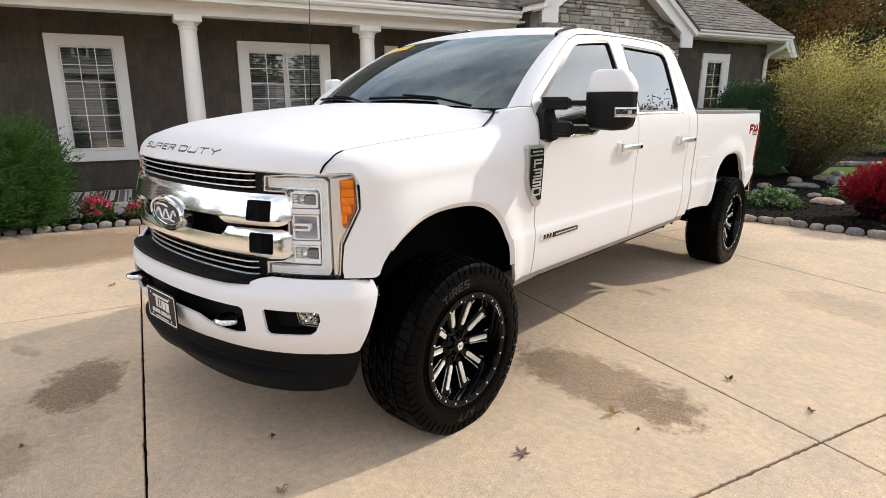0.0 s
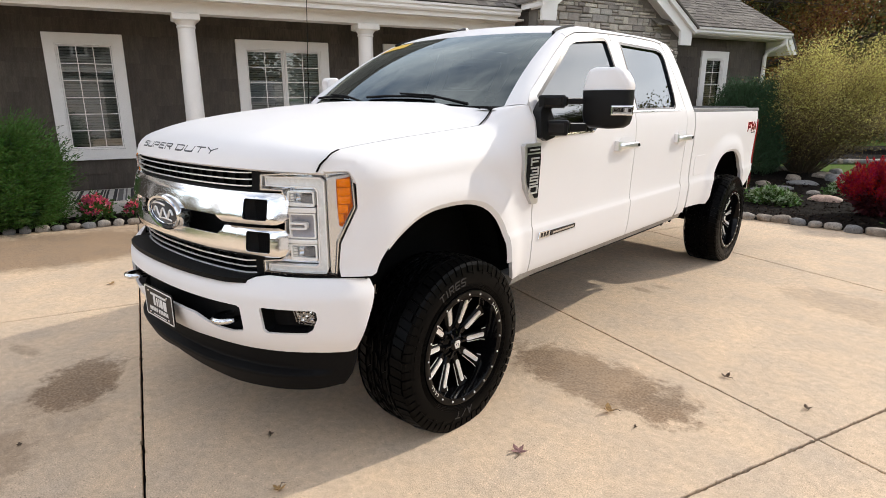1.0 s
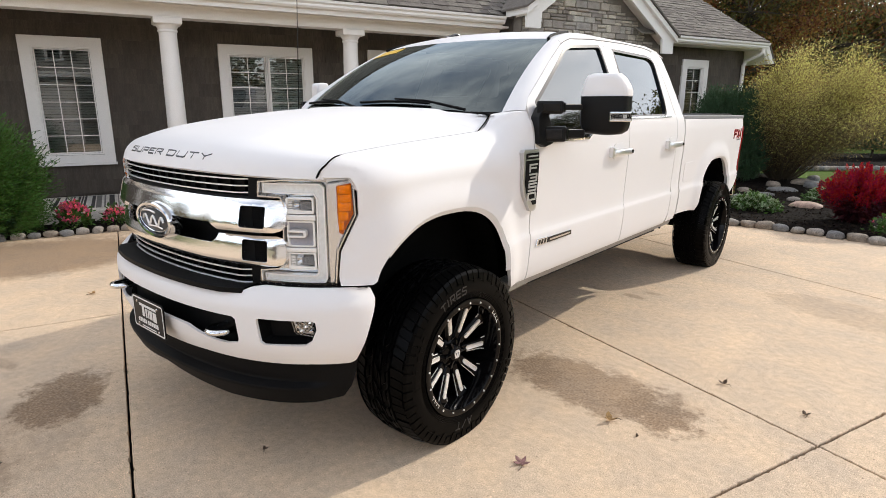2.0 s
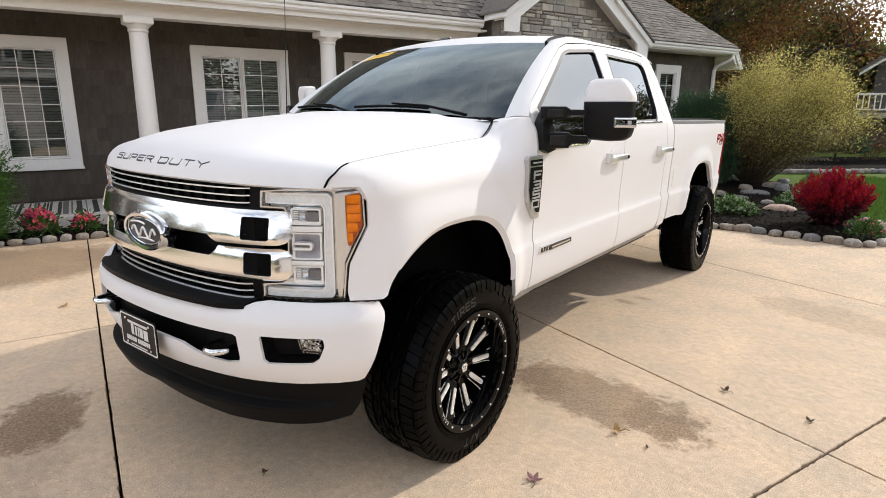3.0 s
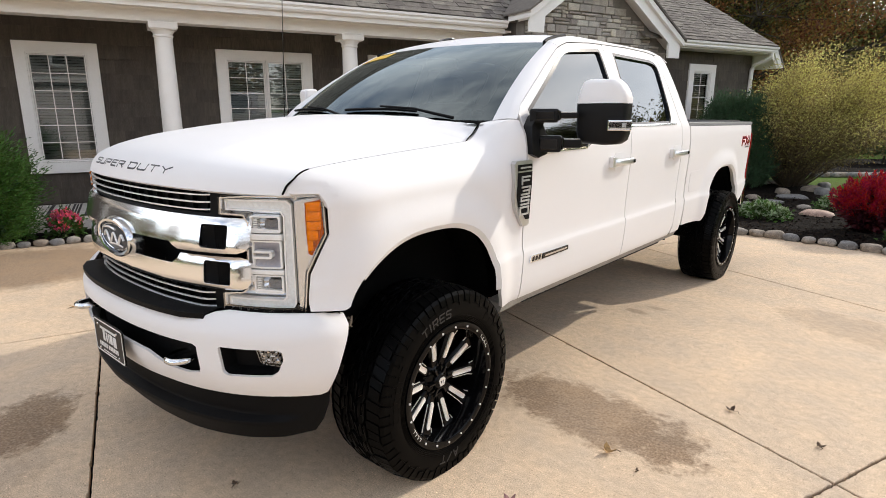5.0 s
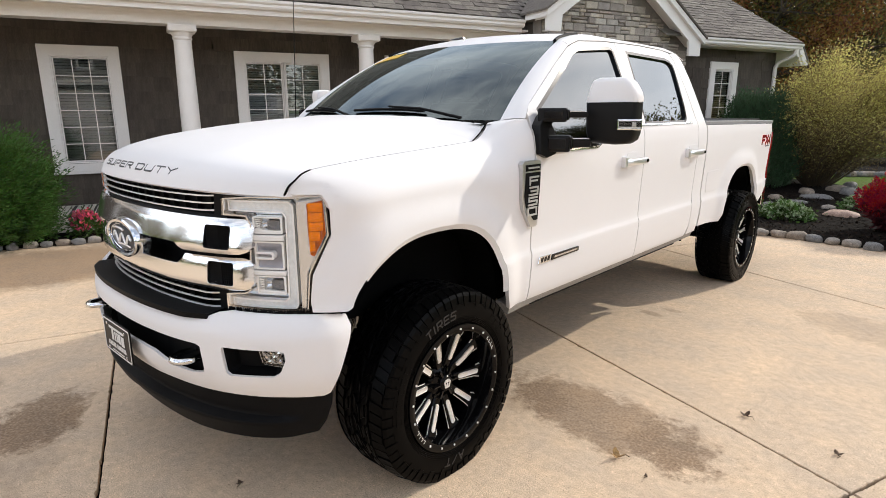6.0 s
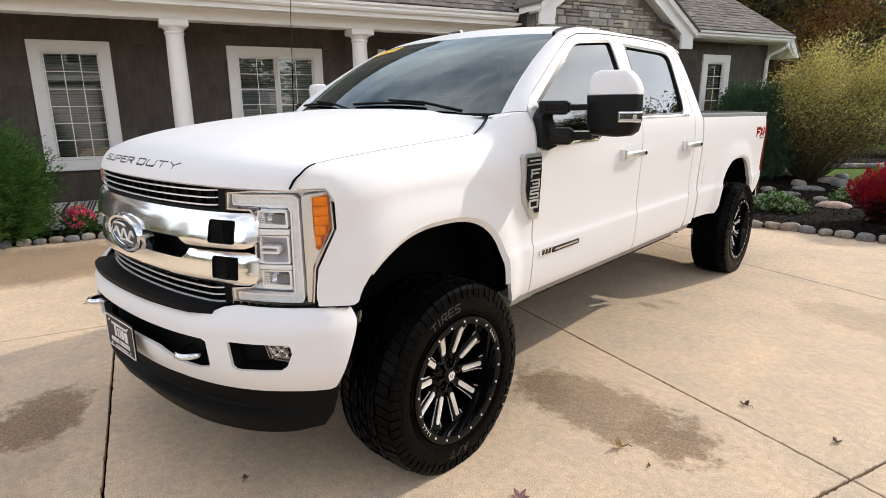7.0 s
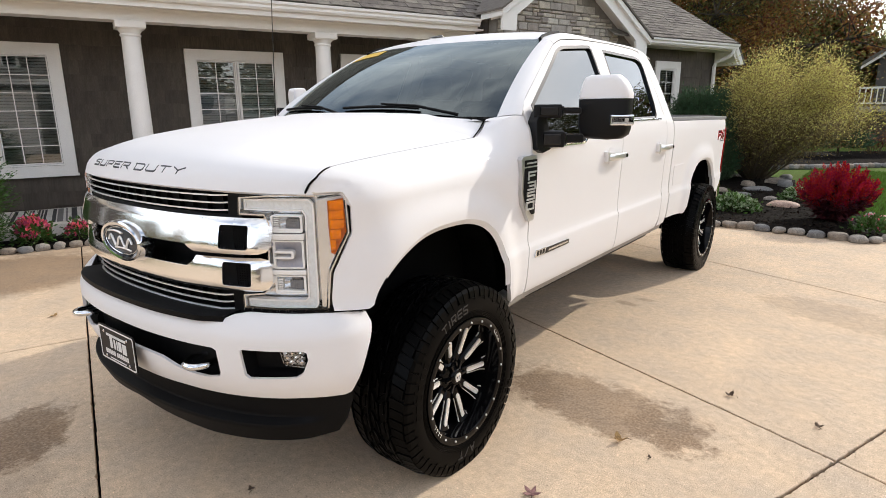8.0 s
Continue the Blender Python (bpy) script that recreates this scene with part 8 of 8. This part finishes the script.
for i in range(40):
    part("baluster", boxes((-0.15 + i * 0.2, -0.11 + i * 0.2, -2.18, -2.14, 1.66, 2.20)), WHITE_TRIM, deck)
for x in (-0.1, 2.6, 5.2, 7.8):
    part("deck_post", boxes((x - 0.07, x + 0.07, -2.1, -1.96, 0.0, 1.30)), WHITE_TRIM, deck)
w = part("window", boxes((1.0, 2.2, 0.54, 0.58, 1.9, 3.1)), WHITE_TRIM, nb)
part("pane", boxes((1.08, 2.12, 0.52, 0.535, 1.98, 3.02)), BLACK_GLOSS, w)

# the garage wing across the drive, behind the walk: it shows in the windows and the chrome
garage = thing("garage_wing", "shake-sided garage with white panelled doors facing the house", "garage", HOUSE)
GY = -9.2
part("wall", boxes((-10.5, -7.4, GY - 0.2, GY, -0.05, 2.75), (-7.4, -2.1, GY - 0.2, GY, 2.25, 2.75), (-2.1, -1.1, GY - 0.2, GY, -0.05, 2.75), (-1.1, 2.0, GY - 0.2, GY, 2.25, 2.75), (2.0, 3.0, GY - 0.2, GY, -0.05, 2.75)), SIDING, garage)
part("side_wall", boxes((-10.5, -10.3, GY - 7.0, GY - 0.21, -0.05, 2.75), (2.8, 3.0, GY - 7.0, GY - 0.21, -0.05, 2.75), (-10.29, 2.79, GY - 7.0, GY - 6.8, -0.05, 2.75)), SIDING, garage)
for x0, x1 in ((-7.4, -2.1), (-1.1, 2.0)):
    gd = part("garage_door", boxes((x0 + 0.02, x1 - 0.02, GY - 0.12, GY - 0.08, 0.0, 2.24)), WHITE_TRIM, garage, "white panelled garage door")
    for j in range(4):
        n = int((x1 - x0) / 0.62)
        for i in range(n):
            w_ = (x1 - x0 - 0.1) / n
            part("door_panel", boxes((x0 + 0.05 + w_ * i + 0.05, x0 + 0.05 + w_ * (i + 1) - 0.05, GY - 0.08, GY - 0.066, 0.06 + 0.55 * j, 0.50 + 0.55 * j)), WHITE_TRIM, gd)
    part("door_casing", boxes((x0 - 0.12, x0, GY, GY + 0.03, 0.0, 2.37), (x1, x1 + 0.12, GY, GY + 0.03, 0.0, 2.37), (x0, x1, GY, GY + 0.03, 2.25, 2.37)), WHITE_TRIM, gd)
g_roof = bmesh.new()
vs = [g_roof.verts.new(p) for p in ((-10.9, GY + 0.45, 2.62), (3.4, GY + 0.45, 2.62), (3.4, GY - 3.6, 4.9), (-10.9, GY - 3.6, 4.9), (-10.9, GY - 7.6, 2.62), (3.4, GY - 7.6, 2.62))]
g_roof.faces.new(vs[:4])
g_roof.faces.new((vs[3], vs[2], vs[5], vs[4]))
part("roof", thicken(g_roof, (0, 0, 1), 0.14), ROOFING, garage)
part("fascia", boxes((-10.9, 3.4, GY + 0.452, GY + 0.48, 2.55, 2.76)), WHITE_TRIM, garage)
dorm = part("dormer", prism([(-3.4, 2.95), (-1.9, 2.95), (-1.9, 3.75), (-2.65, 4.35), (-3.4, 3.75)], GY - 2.6, GY - 0.3), SIDING, garage)
part("dormer_window", frame_ring(-2.95, -2.35, 3.15, 3.75, 0.10, GY - 0.296, GY - 0.26), WHITE_TRIM, dorm)
part("pane", boxes((-2.84, -2.46, GY - 0.298, GY - 0.285, 3.26, 3.64)), BLACK_GLOSS, dorm)
for sgn in (1, -1):
    part("dormer_rake", prism([(-2.65, 4.50), (-2.65 + sgn * 0.95, 3.74), (-2.65 + sgn * 0.95, 3.60), (-2.65, 4.36)], GY - 2.6, GY - 0.15), WHITE_TRIM, dorm)

# ---- small things on the drive ----
def fallen_leaf(x, y, size, turn, mat, lobes, curl, seed):
    rnd = random.Random(seed)
    pts = []
    k = lobes * 4
    for i in range(k):
        a = 2 * math.pi * i / k
        r = size * (1.0 if i % 4 == 0 else 0.42 if i % 4 == 2 else 0.70) * rnd.uniform(0.85, 1.1)
        if abs(a - math.pi * 1.5) < 0.4:
            r *= 0.5
        pts.append((r * math.cos(a), r * math.sin(a)))
    bm = bmesh.new()
    c = bm.verts.new((0, 0, 0.006))
    ring = [bm.verts.new((u, v, 0.004 + curl * (u * u + v * v) / size + 0.25 * curl * rnd.random() * size)) for u, v in pts]
    for i in range(k):
        bm.faces.new((c, ring[i], ring[(i + 1) % k]))
    thicken(bm, (0, 0, -1), 0.0012)
    ob = part("fallen_leaf", bm, mat, None)
    part("stalk", tube([(0, -size * 0.3, 0.006), (0.01, -size * 1.1, 0.012), (0.0, -size * 1.5, 0.006)], 0.0016, 5), TWIG, ob)
    ob.matrix_basis = pose(x, y, 0.001, 0, 0, turn)
    return ob


LF_PINK = surface("mauve_leaf", (0.25, 0.13, 0.12), 0.8, vary=0.3, tint=(0.12, 0.06, 0.05))
LF_TAN = surface("tan_leaf", (0.40, 0.24, 0.09), 0.8, vary=0.35, tint=(0.12, 0.07, 0.03))
LF_BROWN = surface("brown_leaf", (0.10, 0.06, 0.035), 0.85, vary=0.3)
for x, y, s, t, m, lb, cu, lab in ((1.415, -0.035, 0.042, 20, LF_PINK, 5, 0.35, "mauve lobed maple leaf on the concrete"), (1.56, 0.565, 0.040, 130, LF_TAN, 3, 0.8, "curled tan leaf on the concrete"), (1.884, 1.369, 0.030, 70, LF_BROWN, 3, 0.6, "small curled brown leaf on the concrete"), (2.307, 1.28, 0.024, 10, LF_BROWN, 3, 0.5, "small brown leaf on the concrete"), (0.832, -0.917, 0.030, 200, LF_TAN, 5, 0.5, "tan leaf on the concrete"), (0.447, -0.718, 0.020, 40, LF_BROWN, 3, 0.5, "tiny dark leaf on the concrete"), (-2.646, -0.366, 0.035, 10, LF_TAN, 3, 0.5, "dry tan leaf on the concrete"), (1.72, 0.52, 0.012, 0, LF_BROWN, 3, 0.4, "leaf scrap on the concrete"), (-0.35, -1.55, 0.014, 50, LF_BROWN, 3, 0.4, "leaf scrap on the concrete")):
    tagged(fallen_leaf(x, y, s, t, m, lb, cu, int(x * 100)), lab, "leaf", "fallen leaves")

# short grass on the lawn's near strip
ng = 60000
gx, gy = rng.uniform(0.8, 5.5, ng), rng.uniform(7.4, 15.5, ng)
ok = (gx > 2.7 - 0.55 * (gy - 7.6)) & ~((gx < 1.4) & (gy < 12.5)) & (gx > 0.9 - 0.0 * gy)
gx, gy = gx[ok], gy[ok]
L_GRASS = leafy("grass_blade", (0.10, 0.19, 0.028), (0.08, 0.13, 0.02), 0.4, 0.3)
lawn = thing("lawn_grass", "short green grass blades of the lawn", "grass", Matrix(), kind="stuff")
leaf_mesh("grass_blades", np.c_[gx, gy, np.full(len(gx), -0.03)], np.c_[rng.normal(0, 0.35, len(gx)), rng.normal(0, 0.35, len(gx)), np.ones(len(gx))], 0.07, 0.012, L_GRASS, lawn)
